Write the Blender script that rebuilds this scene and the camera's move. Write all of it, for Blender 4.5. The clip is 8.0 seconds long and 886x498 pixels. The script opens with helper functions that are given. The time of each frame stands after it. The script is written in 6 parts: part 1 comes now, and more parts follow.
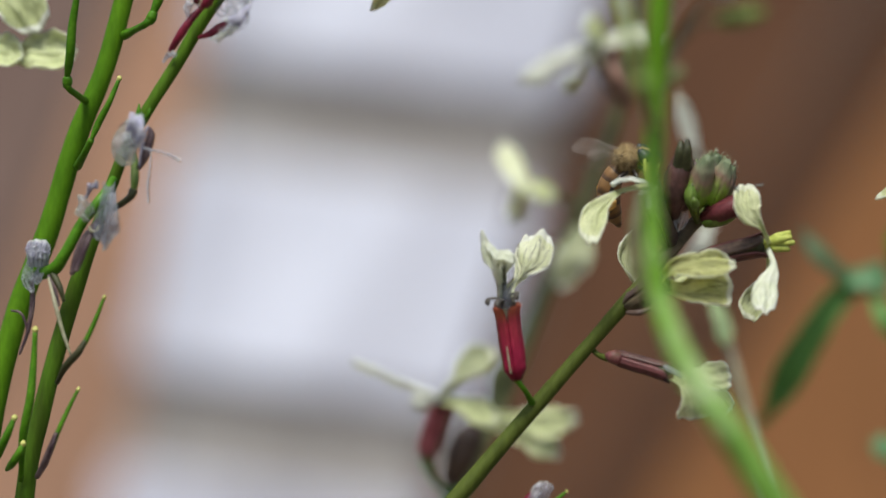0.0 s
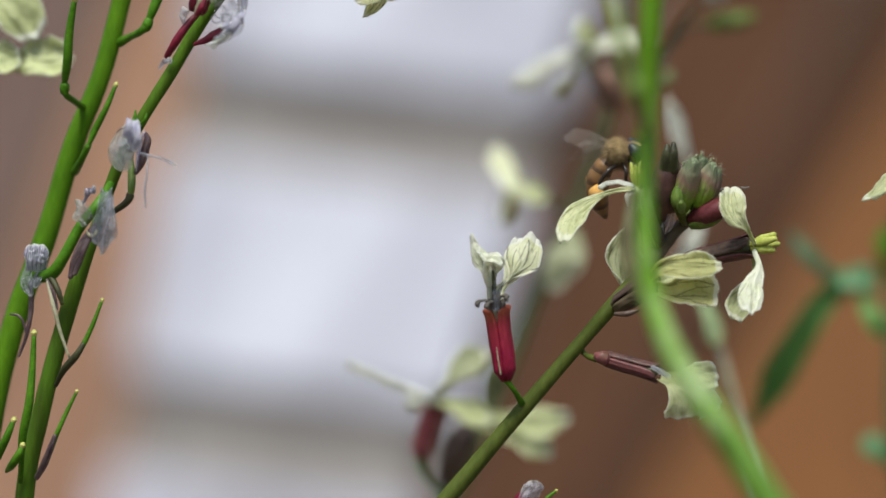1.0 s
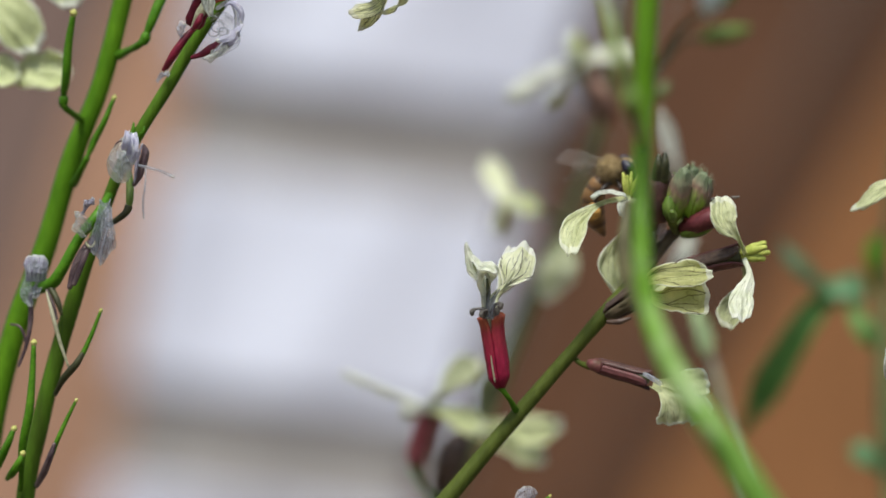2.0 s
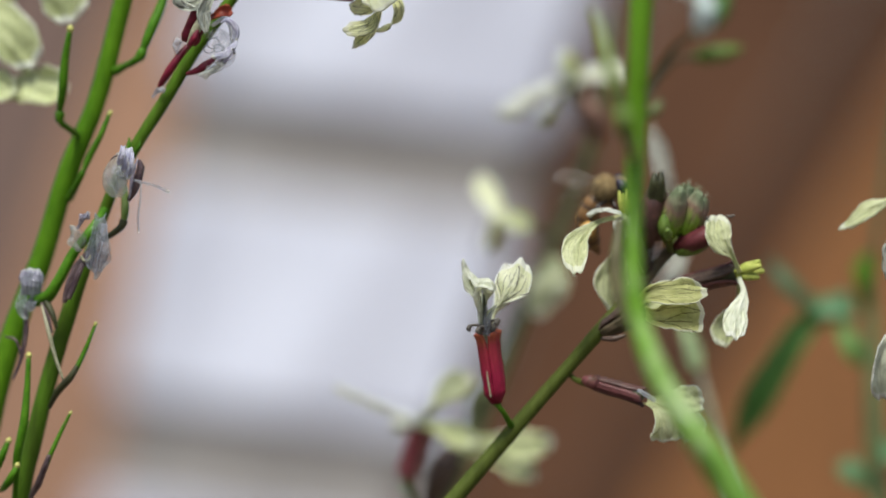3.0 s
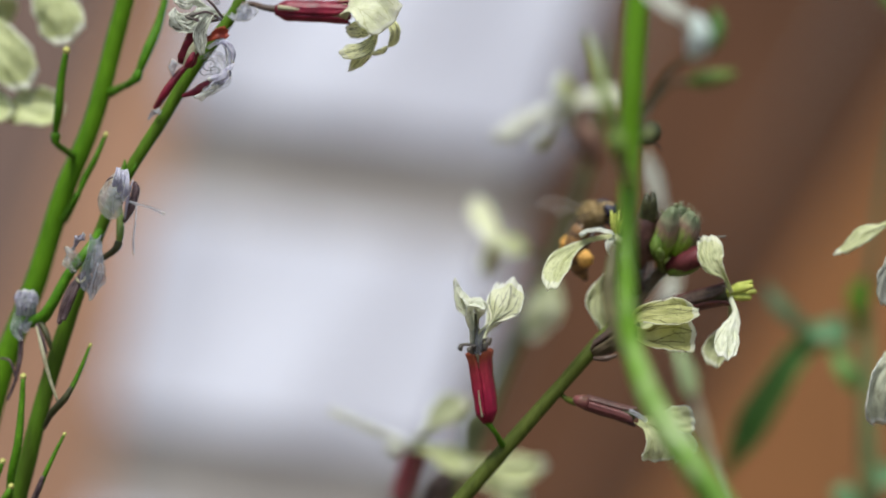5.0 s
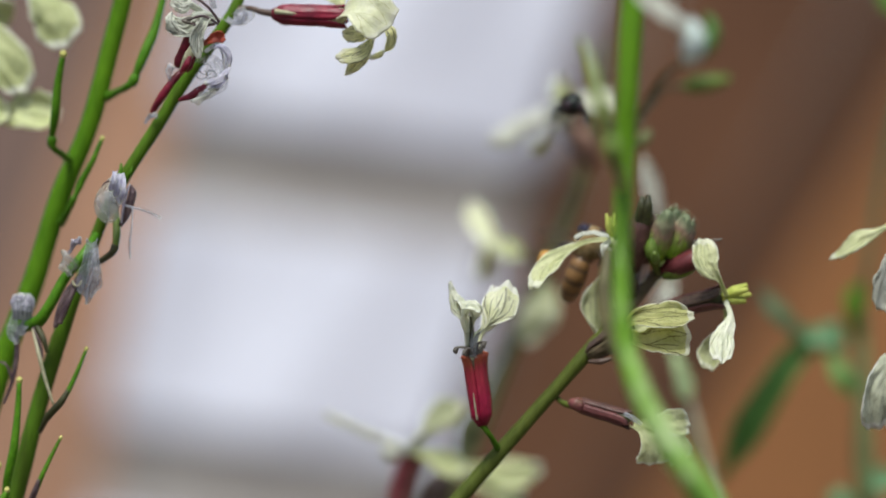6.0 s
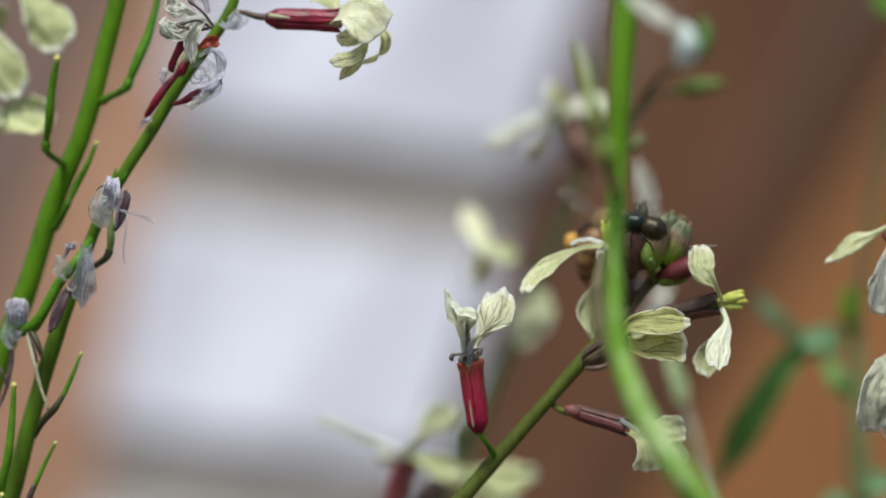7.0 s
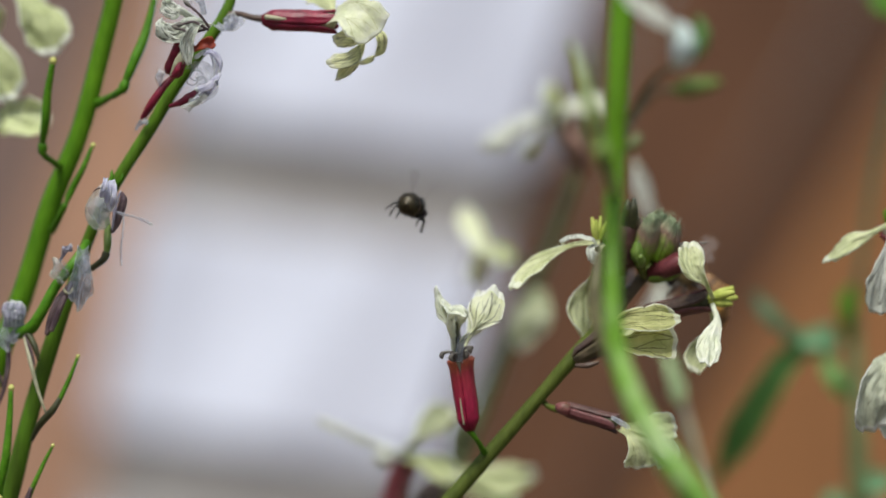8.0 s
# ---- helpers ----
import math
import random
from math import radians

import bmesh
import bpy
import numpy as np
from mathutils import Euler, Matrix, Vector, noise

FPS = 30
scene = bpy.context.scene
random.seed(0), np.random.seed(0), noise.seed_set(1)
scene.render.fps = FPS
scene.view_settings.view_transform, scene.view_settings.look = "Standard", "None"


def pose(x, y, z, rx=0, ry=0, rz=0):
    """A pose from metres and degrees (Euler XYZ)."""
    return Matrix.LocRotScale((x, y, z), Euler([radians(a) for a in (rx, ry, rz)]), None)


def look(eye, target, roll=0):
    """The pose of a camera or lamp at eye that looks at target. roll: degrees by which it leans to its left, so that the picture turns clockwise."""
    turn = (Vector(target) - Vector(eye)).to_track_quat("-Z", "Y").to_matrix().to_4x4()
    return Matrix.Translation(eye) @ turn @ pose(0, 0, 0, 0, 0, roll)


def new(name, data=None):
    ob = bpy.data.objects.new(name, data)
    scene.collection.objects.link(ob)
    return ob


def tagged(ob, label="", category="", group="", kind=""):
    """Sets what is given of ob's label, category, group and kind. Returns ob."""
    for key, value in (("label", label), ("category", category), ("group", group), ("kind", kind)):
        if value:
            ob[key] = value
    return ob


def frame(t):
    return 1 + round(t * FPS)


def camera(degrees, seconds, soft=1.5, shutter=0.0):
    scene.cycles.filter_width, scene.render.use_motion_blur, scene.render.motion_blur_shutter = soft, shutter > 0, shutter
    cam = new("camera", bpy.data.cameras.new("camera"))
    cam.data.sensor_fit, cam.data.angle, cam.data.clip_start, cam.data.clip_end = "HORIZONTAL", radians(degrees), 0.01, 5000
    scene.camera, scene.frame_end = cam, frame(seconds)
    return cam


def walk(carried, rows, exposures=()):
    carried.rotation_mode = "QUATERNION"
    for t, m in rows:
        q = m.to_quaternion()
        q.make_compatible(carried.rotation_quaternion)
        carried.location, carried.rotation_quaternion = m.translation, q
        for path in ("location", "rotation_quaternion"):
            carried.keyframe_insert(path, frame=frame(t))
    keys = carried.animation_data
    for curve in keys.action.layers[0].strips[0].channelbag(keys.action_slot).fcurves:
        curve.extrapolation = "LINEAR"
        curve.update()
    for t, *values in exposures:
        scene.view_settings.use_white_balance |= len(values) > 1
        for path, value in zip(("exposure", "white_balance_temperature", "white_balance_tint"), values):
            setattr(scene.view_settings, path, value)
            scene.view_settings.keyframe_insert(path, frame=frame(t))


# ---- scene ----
cam = camera(13.3, 8.0, soft=1.6, shutter=0.5)
cam.data.dof.use_dof = True
cam.data.dof.focus_distance = 0.586
cam.data.dof.aperture_fstop = 8.0
walk(cam, [
    (0.0, look((0.00000, 0.02107, 0.7500), (-0.00348, 0.62107, 0.74416), -0.11)),
    (0.5, look((0.00000, 0.01663, 0.7500), (-0.00299, 0.61663, 0.74414), -0.16)),
    (1.0, look((0.00000, 0.01297, 0.7500), (-0.00232, 0.61297, 0.74464), -0.36)),
    (1.5, look((0.00000, 0.00916, 0.7500), (-0.00170, 0.60916, 0.74533), -0.53)),
    (3.0, look((0.00000, -0.00048, 0.7500), (-0.00008, 0.59952, 0.74888), -0.10)),
    (3.5, look((0.00000, 0.00000, 0.7500), (0.00000, 0.60000, 0.75000), 0.00)),
    (4.0, look((0.00000, 0.00042, 0.7500), (-0.00003, 0.60042, 0.75079), 0.04)),
    (4.5, look((0.00000, -0.00012, 0.7500), (0.00037, 0.59988, 0.75183), 0.12)),
    (6.0, look((0.00000, -0.00096, 0.7500), (0.00130, 0.59904, 0.75320), 0.26)),
    (6.5, look((0.00000, -0.00060, 0.7500), (0.00196, 0.59940, 0.75358), 0.26)),
    (7.0, look((0.00000, -0.00048, 0.7500), (0.00214, 0.59952, 0.75385), 0.13)),
    (7.5, look((0.00000, 0.00000, 0.7500), (0.00236, 0.60000, 0.75381), -0.05)),
    (8.0, look((0.00000, 0.00030, 0.7500), (0.00258, 0.60030, 0.75400), -0.08)),
])

# ---- world, sun, exposure ----
world = bpy.data.worlds.new("bright_haze")
scene.world = world
world.use_nodes = True
wn = world.node_tree.nodes
sky = wn.new("ShaderNodeTexSky")
sky.sky_type = 'NISHITA'
sky.sun_disc = False
sky.sun_elevation, sky.sun_rotation = radians(68), radians(-170)
sky.dust_density = 3.0
wn["Background"].inputs["Strength"].default_value = 0.14
world.node_tree.links.new(sky.outputs["Color"], wn["Background"].inputs["Color"])
sun_data = bpy.data.lights.new("sun", 'SUN')
sun_data.energy, sun_data.angle, sun_data.color = 3.9, radians(20), (0.99, 1.0, 0.93)
sun = new("sun", sun_data)
sun.matrix_world = look((-0.5, -1.5, 4.6), (0, 0.6, 0.7))
scene.view_settings.exposure = -0.2


# ---- materials ----
def nodes_of(name, rough=0.5, metal=0.0, spec=0.5):
    m = bpy.data.materials.new(name)
    m.use_nodes = True
    nt = m.node_tree
    b = nt.nodes["Principled BSDF"]
    b.inputs["Roughness"].default_value = rough
    b.inputs["Metallic"].default_value = metal
    b.inputs["Specular IOR Level"].default_value = spec
    return m, nt, b


def ramp(nt, fac, stops):
    r = nt.nodes.new("ShaderNodeValToRGB")
    r.color_ramp.elements[0].position, r.color_ramp.elements[0].color = stops[0][0], (*stops[0][1], 1)
    r.color_ramp.elements[1].position, r.color_ramp.elements[1].color = stops[-1][0], (*stops[-1][1], 1)
    for p, c in stops[1:-1]:
        r.color_ramp.elements.new(p).color = (*c, 1)
    nt.links.new(fac, r.inputs["Fac"])
    return r.outputs["Color"]


def noise_of(nt, scale, detail=3.0, stretch=(1, 1, 1), coord="Object", rough=0.6):
    tc = nt.nodes.new("ShaderNodeTexCoord")
    mp = nt.nodes.new("ShaderNodeMapping")
    mp.inputs["Scale"].default_value = stretch
    nt.links.new(tc.outputs[coord], mp.inputs["Vector"])
    n = nt.nodes.new("ShaderNodeTexNoise")
    n.inputs["Scale"].default_value, n.inputs["Detail"].default_value = scale, detail
    n.inputs["Roughness"].default_value = rough
    nt.links.new(mp.outputs["Vector"], n.inputs["Vector"])
    return n.outputs["Fac"]


def mixed(nt, fac, a, b, mode='MIX'):
    m = nt.nodes.new("ShaderNodeMix")
    m.data_type, m.blend_type = 'RGBA', mode
    for s, v in ((m.inputs["Factor"], fac), (m.inputs["A"], a), (m.inputs["B"], b)):
        if isinstance(v, bpy.types.NodeSocket):
            nt.links.new(v, s)
        elif isinstance(v, float):
            s.default_value = v
        else:
            s.default_value = (*v, 1)
    return m.outputs["Result"]


def bumped(nt, b, height, strength, distance):
    k = nt.nodes.new("ShaderNodeBump")
    k.inputs["Strength"].default_value, k.inputs["Distance"].default_value = strength, distance
    nt.links.new(height, k.inputs["Height"])
    nt.links.new(k.outputs["Normal"], b.inputs["Normal"])


def see_through(nt, b, color, share):
    """Light that passes through a thin leaf or petal."""
    t = nt.nodes.new("ShaderNodeBsdfTranslucent")
    nt.links.new(color, t.inputs["Color"])
    x = nt.nodes.new("ShaderNodeMixShader")
    x.inputs["Fac"].default_value = share
    nt.links.new(b.outputs["BSDF"], x.inputs[1])
    nt.links.new(t.outputs["BSDF"], x.inputs[2])
    nt.links.new(x.outputs["Shader"], nt.nodes["Material Output"].inputs["Surface"])


def mottled(name, dark, light, scale, rough=0.5, bump=0.3, fine=4.0, through_share=0.0, spec=0.4, stretch=(1, 1, 1)):
    """Two colours in soft patches, a finer grain over them and a fine relief; scale in patches a metre."""
    m, nt, b = nodes_of(name, rough, 0.0, spec)
    c = ramp(nt, noise_of(nt, scale, 3, stretch), [(0.3, dark), (0.7, light)])
    g = noise_of(nt, scale * fine, 2, stretch)
    c = mixed(nt, 0.35, c, ramp(nt, g, [(0.3, (0.55, 0.55, 0.55)), (0.7, (1.25, 1.25, 1.25))]), 'MULTIPLY')
    nt.links.new(c, b.inputs["Base Color"])
    bumped(nt, b, g, bump, 0.35 / (scale * fine))
    if through_share:
        see_through(nt, b, c, through_share)
    return m


def petal_mat(name, dark, light, vein, lines, thick, share=0.4, rough=0.55, gloss=0.3, clear=0.0, slant=1.15, start=0.4, edge=0.6):
    """Thin petal with branching dark veins that run from the claw to the rim (UV: x across, y along)."""
    m, nt, b = nodes_of(name, rough, 0.0, gloss)
    tc = nt.nodes.new("ShaderNodeTexCoord")
    sep = nt.nodes.new("ShaderNodeSeparateXYZ")
    nt.links.new(tc.outputs["UV"], sep.inputs[0])

    def op(kind, a, c=0.0):
        k = nt.nodes.new("ShaderNodeMath")
        k.operation = kind
        for i, v in enumerate((a, c)):
            if isinstance(v, bpy.types.NodeSocket):
                nt.links.new(v, k.inputs[i])
            else:
                k.inputs[i].default_value = v
        return k.outputs[0]
    y = sep.outputs["Y"]
    wob = noise_of(nt, 2.6, 2, (1, 1, 1), "UV")
    x = op('ADD', sep.outputs["X"], op('MULTIPLY', op('SUBTRACT', wob, 0.5), 0.2))
    yy = op('ADD', y, op('MULTIPLY', op('SUBTRACT', noise_of(nt, 4.0, 2, (1, 1, 1), "UV"), 0.5), 0.3))
    # distance from the nearest main vein: 0 on it, 0.5 midway to the next
    near = op('ABSOLUTE', op('SUBTRACT', op('FRACT', op('MULTIPLY', x, lines)), 0.5))
    main = op('MULTIPLY', op('LESS_THAN', near, thick), op('LESS_THAN', yy, 0.86))
    # forks that leave the main veins and meet those of the next vein in arches below the rim
    reach = op('POWER', op('MAXIMUM', op('DIVIDE', op('SUBTRACT', yy, start), 0.9 - start), 0.0001), slant)
    fork = op('LESS_THAN', op('ABSOLUTE', op('SUBTRACT', near, op('MULTIPLY', reach, 0.5))), thick * 1.1)
    fork = op('MULTIPLY', fork, op('MULTIPLY', op('GREATER_THAN', yy, start), op('LESS_THAN', yy, 0.93)))
    late = op('MULTIPLY', op('DIVIDE', op('SUBTRACT', yy, 0.66), 0.3), 0.5)
    twig = op('LESS_THAN', op('ABSOLUTE', op('SUBTRACT', op('SUBTRACT', 0.5, near), late)), thick * 0.8)
    twig = op('MULTIPLY', twig, op('MULTIPLY', op('GREATER_THAN', yy, 0.66), op('LESS_THAN', yy, 0.9)))
    fade = op('ADD', op('MULTIPLY', noise_of(nt, 6.0, 2, (1, 1, 1), "UV"), 0.7), 0.45)
    mask = op('MINIMUM', op('MULTIPLY', op('MAXIMUM', op('MAXIMUM', main, fork), op('MULTIPLY', twig, 0.45)), fade), 1.0)
    c = ramp(nt, noise_of(nt, 420, 4), [(0.3, dark), (0.7, light)])
    # uneven olive tone that paints the shading of fine crinkles
    crinkle_shade = noise_of(nt, 1100, 3)
    c = mixed(nt, 0.3, c, ramp(nt, crinkle_shade, [(0.32, (0.78, 0.79, 0.68)), (0.6, (1.12, 1.12, 1.1))]), 'MULTIPLY')
    # whitish rim: the highlights along a petal's edge, put into its colour
    off = op('ABSOLUTE', op('SUBTRACT', sep.outputs["X"], 0.5))
    rim = op('MULTIPLY', op('MAXIMUM', op('GREATER_THAN', y, 0.93), op('MULTIPLY', op('GREATER_THAN', off, 0.465), op('GREATER_THAN', y, 0.4))), edge)
    c = mixed(nt, rim, c, (0.93, 0.94, 0.86))
    c = mixed(nt, mask, c, vein)
    nt.links.new(c, b.inputs["Base Color"])
    bumped(nt, b, op('SUBTRACT', noise_of(nt, 900, 4), op('MULTIPLY', mask, 0.35)), 0.5 + 0.5 * clear, 0.0006 + 0.0009 * clear)
    see_through(nt, b, c, share)
    if clear:
        out = nt.nodes["Material Output"].inputs["Surface"]
        t = nt.nodes.new("ShaderNodeBsdfTransparent")
        x = nt.nodes.new("ShaderNodeMixShader")
        nt.links.new(op('MULTIPLY', op('ADD', noise_of(nt, 350, 2), 0.5), clear), x.inputs["Fac"])
        nt.links.new(out.links[0].from_socket, x.inputs[1])
        nt.links.new(t.outputs["BSDF"], x.inputs[2])
        nt.links.new(x.outputs["Shader"], out)
    return m


def blushed(name, stops, scale, rough=0.42):
    """A bud whose colour turns from its base to its tip, in uneven patches (UV: y along)."""
    m, nt, b = nodes_of(name, rough, 0.0, 0.3)
    tc = nt.nodes.new("ShaderNodeTexCoord")
    sep = nt.nodes.new("ShaderNodeSeparateXYZ")
    nt.links.new(tc.outputs["UV"], sep.inputs[0])
    k = nt.nodes.new("ShaderNodeMath")
    k.operation = 'MULTIPLY_ADD'
    nt.links.new(noise_of(nt, scale, 3, (1, 1, 0.4)), k.inputs[0])
    k.inputs[1].default_value = 0.7
    stops = [(min(1.0, q / 1.5), c) for q, c in stops]
    nt.links.new(sep.outputs["Y"], k.inputs[2])
    d = nt.nodes.new("ShaderNodeMath")
    d.operation = 'DIVIDE'
    nt.links.new(k.outputs[0], d.inputs[0])
    d.inputs[1].default_value = 1.5
    c = ramp(nt, d.outputs[0], stops)
    g = noise_of(nt, scale * 4, 2, (1, 1, 0.3))
    c = mixed(nt, 0.4, c, ramp(nt, g, [(0.3, (0.55, 0.55, 0.55)), (0.7, (1.25, 1.25, 1.25))]), 'MULTIPLY')
    nt.links.new(c, b.inputs["Base Color"])
    bumped(nt, b, g, 0.4, 0.0003)
    see_through(nt, b, c, 0.15)
    return m


def banded(name, colors, count, rough=0.4):
    """Rings along a body (UV y), with soft uneven borders."""
    m, nt, b = nodes_of(name, rough, 0.0, 0.5)
    tc = nt.nodes.new("ShaderNodeTexCoord")
    sep = nt.nodes.new("ShaderNodeSeparateXYZ")
    nt.links.new(tc.outputs["UV"], sep.inputs[0])
    k = nt.nodes.new("ShaderNodeMath")
    k.operation = 'MULTIPLY_ADD'
    nt.links.new(sep.outputs["Y"], k.inputs[0])
    k.inputs[1].default_value = count
    w = nt.nodes.new("ShaderNodeMath")
    w.operation = 'MULTIPLY'
    w.inputs[1].default_value = 0.25
    nt.links.new(noise_of(nt, 1500, 2), w.inputs[0])
    nt.links.new(w.outputs[0], k.inputs[2])
    f = nt.nodes.new("ShaderNodeMath")
    f.operation = 'FRACT'
    nt.links.new(k.outputs[0], f.inputs[0])
    c = ramp(nt, f.outputs[0], colors)
    nt.links.new(c, b.inputs["Base Color"])
    bumped(nt, b, noise_of(nt, 5000, 2), 0.3, 0.0002)
    return m


def wing_mat(name, tint, clear):
    m, nt, b = nodes_of(name, 0.25, 0.0, 0.5)
    c = ramp(nt, noise_of(nt, 900, 2), [(0.3, tint), (0.7, tuple(min(1, v * 1.3) for v in tint))])
    nt.links.new(c, b.inputs["Base Color"])
    t = nt.nodes.new("ShaderNodeBsdfTransparent")
    x = nt.nodes.new("ShaderNodeMixShader")
    x.inputs["Fac"].default_value = clear
    nt.links.new(b.outputs["BSDF"], x.inputs[1])
    nt.links.new(t.outputs["BSDF"], x.inputs[2])
    nt.links.new(x.outputs["Shader"], nt.nodes["Material Output"].inputs["Surface"])
    return m


def shiny(name, dark, light, rough, metal, scale=1500, spec=0.5):
    m, nt, b = nodes_of(name, rough, metal, spec)
    n = noise_of(nt, scale, 2)
    nt.links.new(ramp(nt, n, [(0.3, dark), (0.7, light)]), b.inputs["Base Color"])
    bumped(nt, b, n, 0.25, 0.0002)
    return m


def wood(name, dark, light, rough=0.75, uneven=0.6, light_streak=0.0):
    m, nt, b = nodes_of(name, rough, 0.0, 0.3)
    grain = noise_of(nt, 6.0, 6, (9, 9, 0.6))
    patch = noise_of(nt, 14.0, 4, (2.2, 1, 0.5))
    c = ramp(nt, grain, [(0.25, dark), (0.75, light)])
    c = mixed(nt, uneven, c, ramp(nt, patch, [(0.3, (0.62, 0.6, 0.6)), (0.7, (1.2, 1.18, 1.15))]), 'MULTIPLY')
    if light_streak:
        # slanting soft bands of sheen and shade, painted into the board colour
        tc = nt.nodes.new("ShaderNodeTexCoord")
        turn = nt.nodes.new("ShaderNodeMapping")
        turn.inputs["Rotation"].default_value = (0, radians(-33), 0)
        nt.links.new(tc.outputs["Object"], turn.inputs["Vector"])
        mp = nt.nodes.new("ShaderNodeMapping")
        mp.inputs["Scale"].default_value = (16, 1, 2.4)
        nt.links.new(turn.outputs["Vector"], mp.inputs["Vector"])
        n = nt.nodes.new("ShaderNodeTexNoise")
        n.inputs["Scale"].default_value, n.inputs["Detail"].default_value = 1.0, 3.0
        nt.links.new(mp.outputs["Vector"], n.inputs["Vector"])
        c = mixed(nt, light_streak, c, ramp(nt, n.outputs["Fac"], [(0.35, (0.7, 0.69, 0.72)), (0.65, (1.16, 1.17, 1.2))]), 'MULTIPLY')
    nt.links.new(c, b.inputs["Base Color"])
    bumped(nt, b, grain, 0.5, 0.004)
    return m


STEM = mottled("stem_green", (0.056, 0.152, 0.004), (0.1, 0.23, 0.008), 260, 0.6, 0.35, 5, spec=0.12, stretch=(1, 1, 0.35))
STEM_BENT = mottled("stem_bronzed", (0.055, 0.1, 0.007), (0.085, 0.19, 0.01), 190, 0.6, 0.4, 6, spec=0.15, stretch=(1.6, 1.6, 0.25))
STEM_PLUM = mottled("stem_plum", (0.07, 0.065, 0.03), (0.15, 0.11, 0.07), 300, 0.5, 0.4, 5, spec=0.2)
STEM_DARK = mottled("stem_olive", (0.063, 0.085, 0.013), (0.108, 0.138, 0.025), 240, 0.55, 0.35, 5, spec=0.15, stretch=(1, 1, 0.35))
# the stem's own paler green, with the highlight at its lower bend painted in
STEM_FRONT = blushed("stem_fresh", [(0.58, (0.16, 0.33, 0.045)), (0.7, (0.24, 0.4, 0.1)), (0.8, (0.33, 0.46, 0.18)), (0.94, (0.15, 0.32, 0.02)), (1.3, (0.12, 0.29, 0.01))], 90, 0.3)
STEM_FAR = mottled("stem_dull", (0.08, 0.095, 0.04), (0.13, 0.14, 0.06), 120, 0.5, 0.3, 5)
PALE_STALK = mottled("stalk_pale", (0.3, 0.33, 0.2), (0.5, 0.5, 0.38), 150, 0.5, 0.3, 5)
STALK_OLIVE = mottled("stalk_olive", (0.26, 0.35, 0.09), (0.37, 0.46, 0.15), 150, 0.5, 0.3, 5)
STALK_GREEN = mottled("stalk_pale_green", (0.26, 0.38, 0.16), (0.4, 0.5, 0.28), 150, 0.5, 0.3, 5)
STALK_DULL = mottled("stalk_greyish", (0.07, 0.062, 0.022), (0.12, 0.108, 0.04), 150, 0.55, 0.3, 5)
POD = mottled("pod_green", (0.05, 0.17, 0.003), (0.1, 0.26, 0.012), 400, 0.45, 0.45, 4, 0.12, 0.25)
POD_DARK = mottled("pod_brown", (0.03, 0.03, 0.014), (0.07, 0.075, 0.025), 420, 0.5, 0.4, 4)
STIGMA = mottled("stigma_yellow", (0.42, 0.42, 0.08), (0.62, 0.6, 0.2), 1500, 0.55, 0.3)
SEPAL_CUP = blushed("sepal_cup", [(0.3, (0.2, 0.008, 0.03)), (0.75, (0.36, 0.02, 0.06)), (1.15, (0.4, 0.045, 0.06)), (1.4, (0.5, 0.13, 0.06))], 420, 0.36)
SEPAL_ORANGE = mottled("sepal_orange", (0.3, 0.03, 0.02), (0.5, 0.1, 0.04), 420, 0.42, 0.4, 4, 0.15)
SEPAL_WINE = mottled("sepal_wine", (0.13, 0.007, 0.022), (0.28, 0.018, 0.045), 420, 0.4, 0.4, 4, 0.1)
SEPAL_DULL = mottled("sepal_dull_rose", (0.13, 0.07, 0.04), (0.3, 0.09, 0.1), 380, 0.5, 0.45, 4, 0.1)
SEPAL_ROSE = mottled("sepal_rose", (0.2, 0.04, 0.05), (0.36, 0.1, 0.11), 380, 0.5, 0.45, 4, 0.15)
SEPAL_DUSK = mottled("sepal_dusk", (0.08, 0.035, 0.032), (0.19, 0.06, 0.06), 380, 0.5, 0.45, 4, 0.1)
SEPAL_CRIMSON = mottled("sepal_crimson", (0.1, 0.02, 0.026), (0.21, 0.05, 0.055), 380, 0.42, 0.45, 4, 0.1)
SEPAL_DEEP = mottled("sepal_deep_wine", (0.058, 0.029, 0.024), (0.14, 0.062, 0.052), 380, 0.45, 0.4, 4, 0.1)
SEPAL_PLUM = mottled("sepal_plum", (0.058, 0.036, 0.032), (0.15, 0.1, 0.072), 380, 0.45, 0.4, 4, 0.1)
BUD_GREEN = mottled("bud_green", (0.1, 0.19, 0.02), (0.2, 0.28, 0.06), 620, 0.42, 0.4, 4, 0.15, stretch=(1, 1, 0.3))
BUD_MIX = blushed("bud_blushed", [(0.3, (0.22, 0.4, 0.02)), (0.74, (0.27, 0.42, 0.06)), (0.86, (0.3, 0.3, 0.11)), (0.97, (0.34, 0.22, 0.16)), (1.12, (0.28, 0.27, 0.17)), (1.3, (0.22, 0.27, 0.15))], 420)
BUD_ROSE = blushed("bud_rose", [(0.3, (0.12, 0.22, 0.02)), (0.6, (0.16, 0.17, 0.06)), (0.95, (0.22, 0.13, 0.11)), (1.3, (0.12, 0.16, 0.08))], 520)
BUD_TIP = mottled("bud_greyish", (0.1, 0.135, 0.045), (0.27, 0.28, 0.16), 700, 0.5, 0.5, 4, 0.12)
TUBE_PALE = mottled("claw_pale", (0.42, 0.4, 0.24), (0.6, 0.58, 0.4), 500, 0.5, 0.3, 4, 0.2)
ANTHER = mottled("anther_yellow", (0.29, 0.35, 0.045), (0.52, 0.55, 0.12), 900, 0.6, 0.5)
ANTHER_OLD = mottled("anther_withered", (0.08, 0.07, 0.06), (0.2, 0.18, 0.15), 900, 0.6, 0.5)
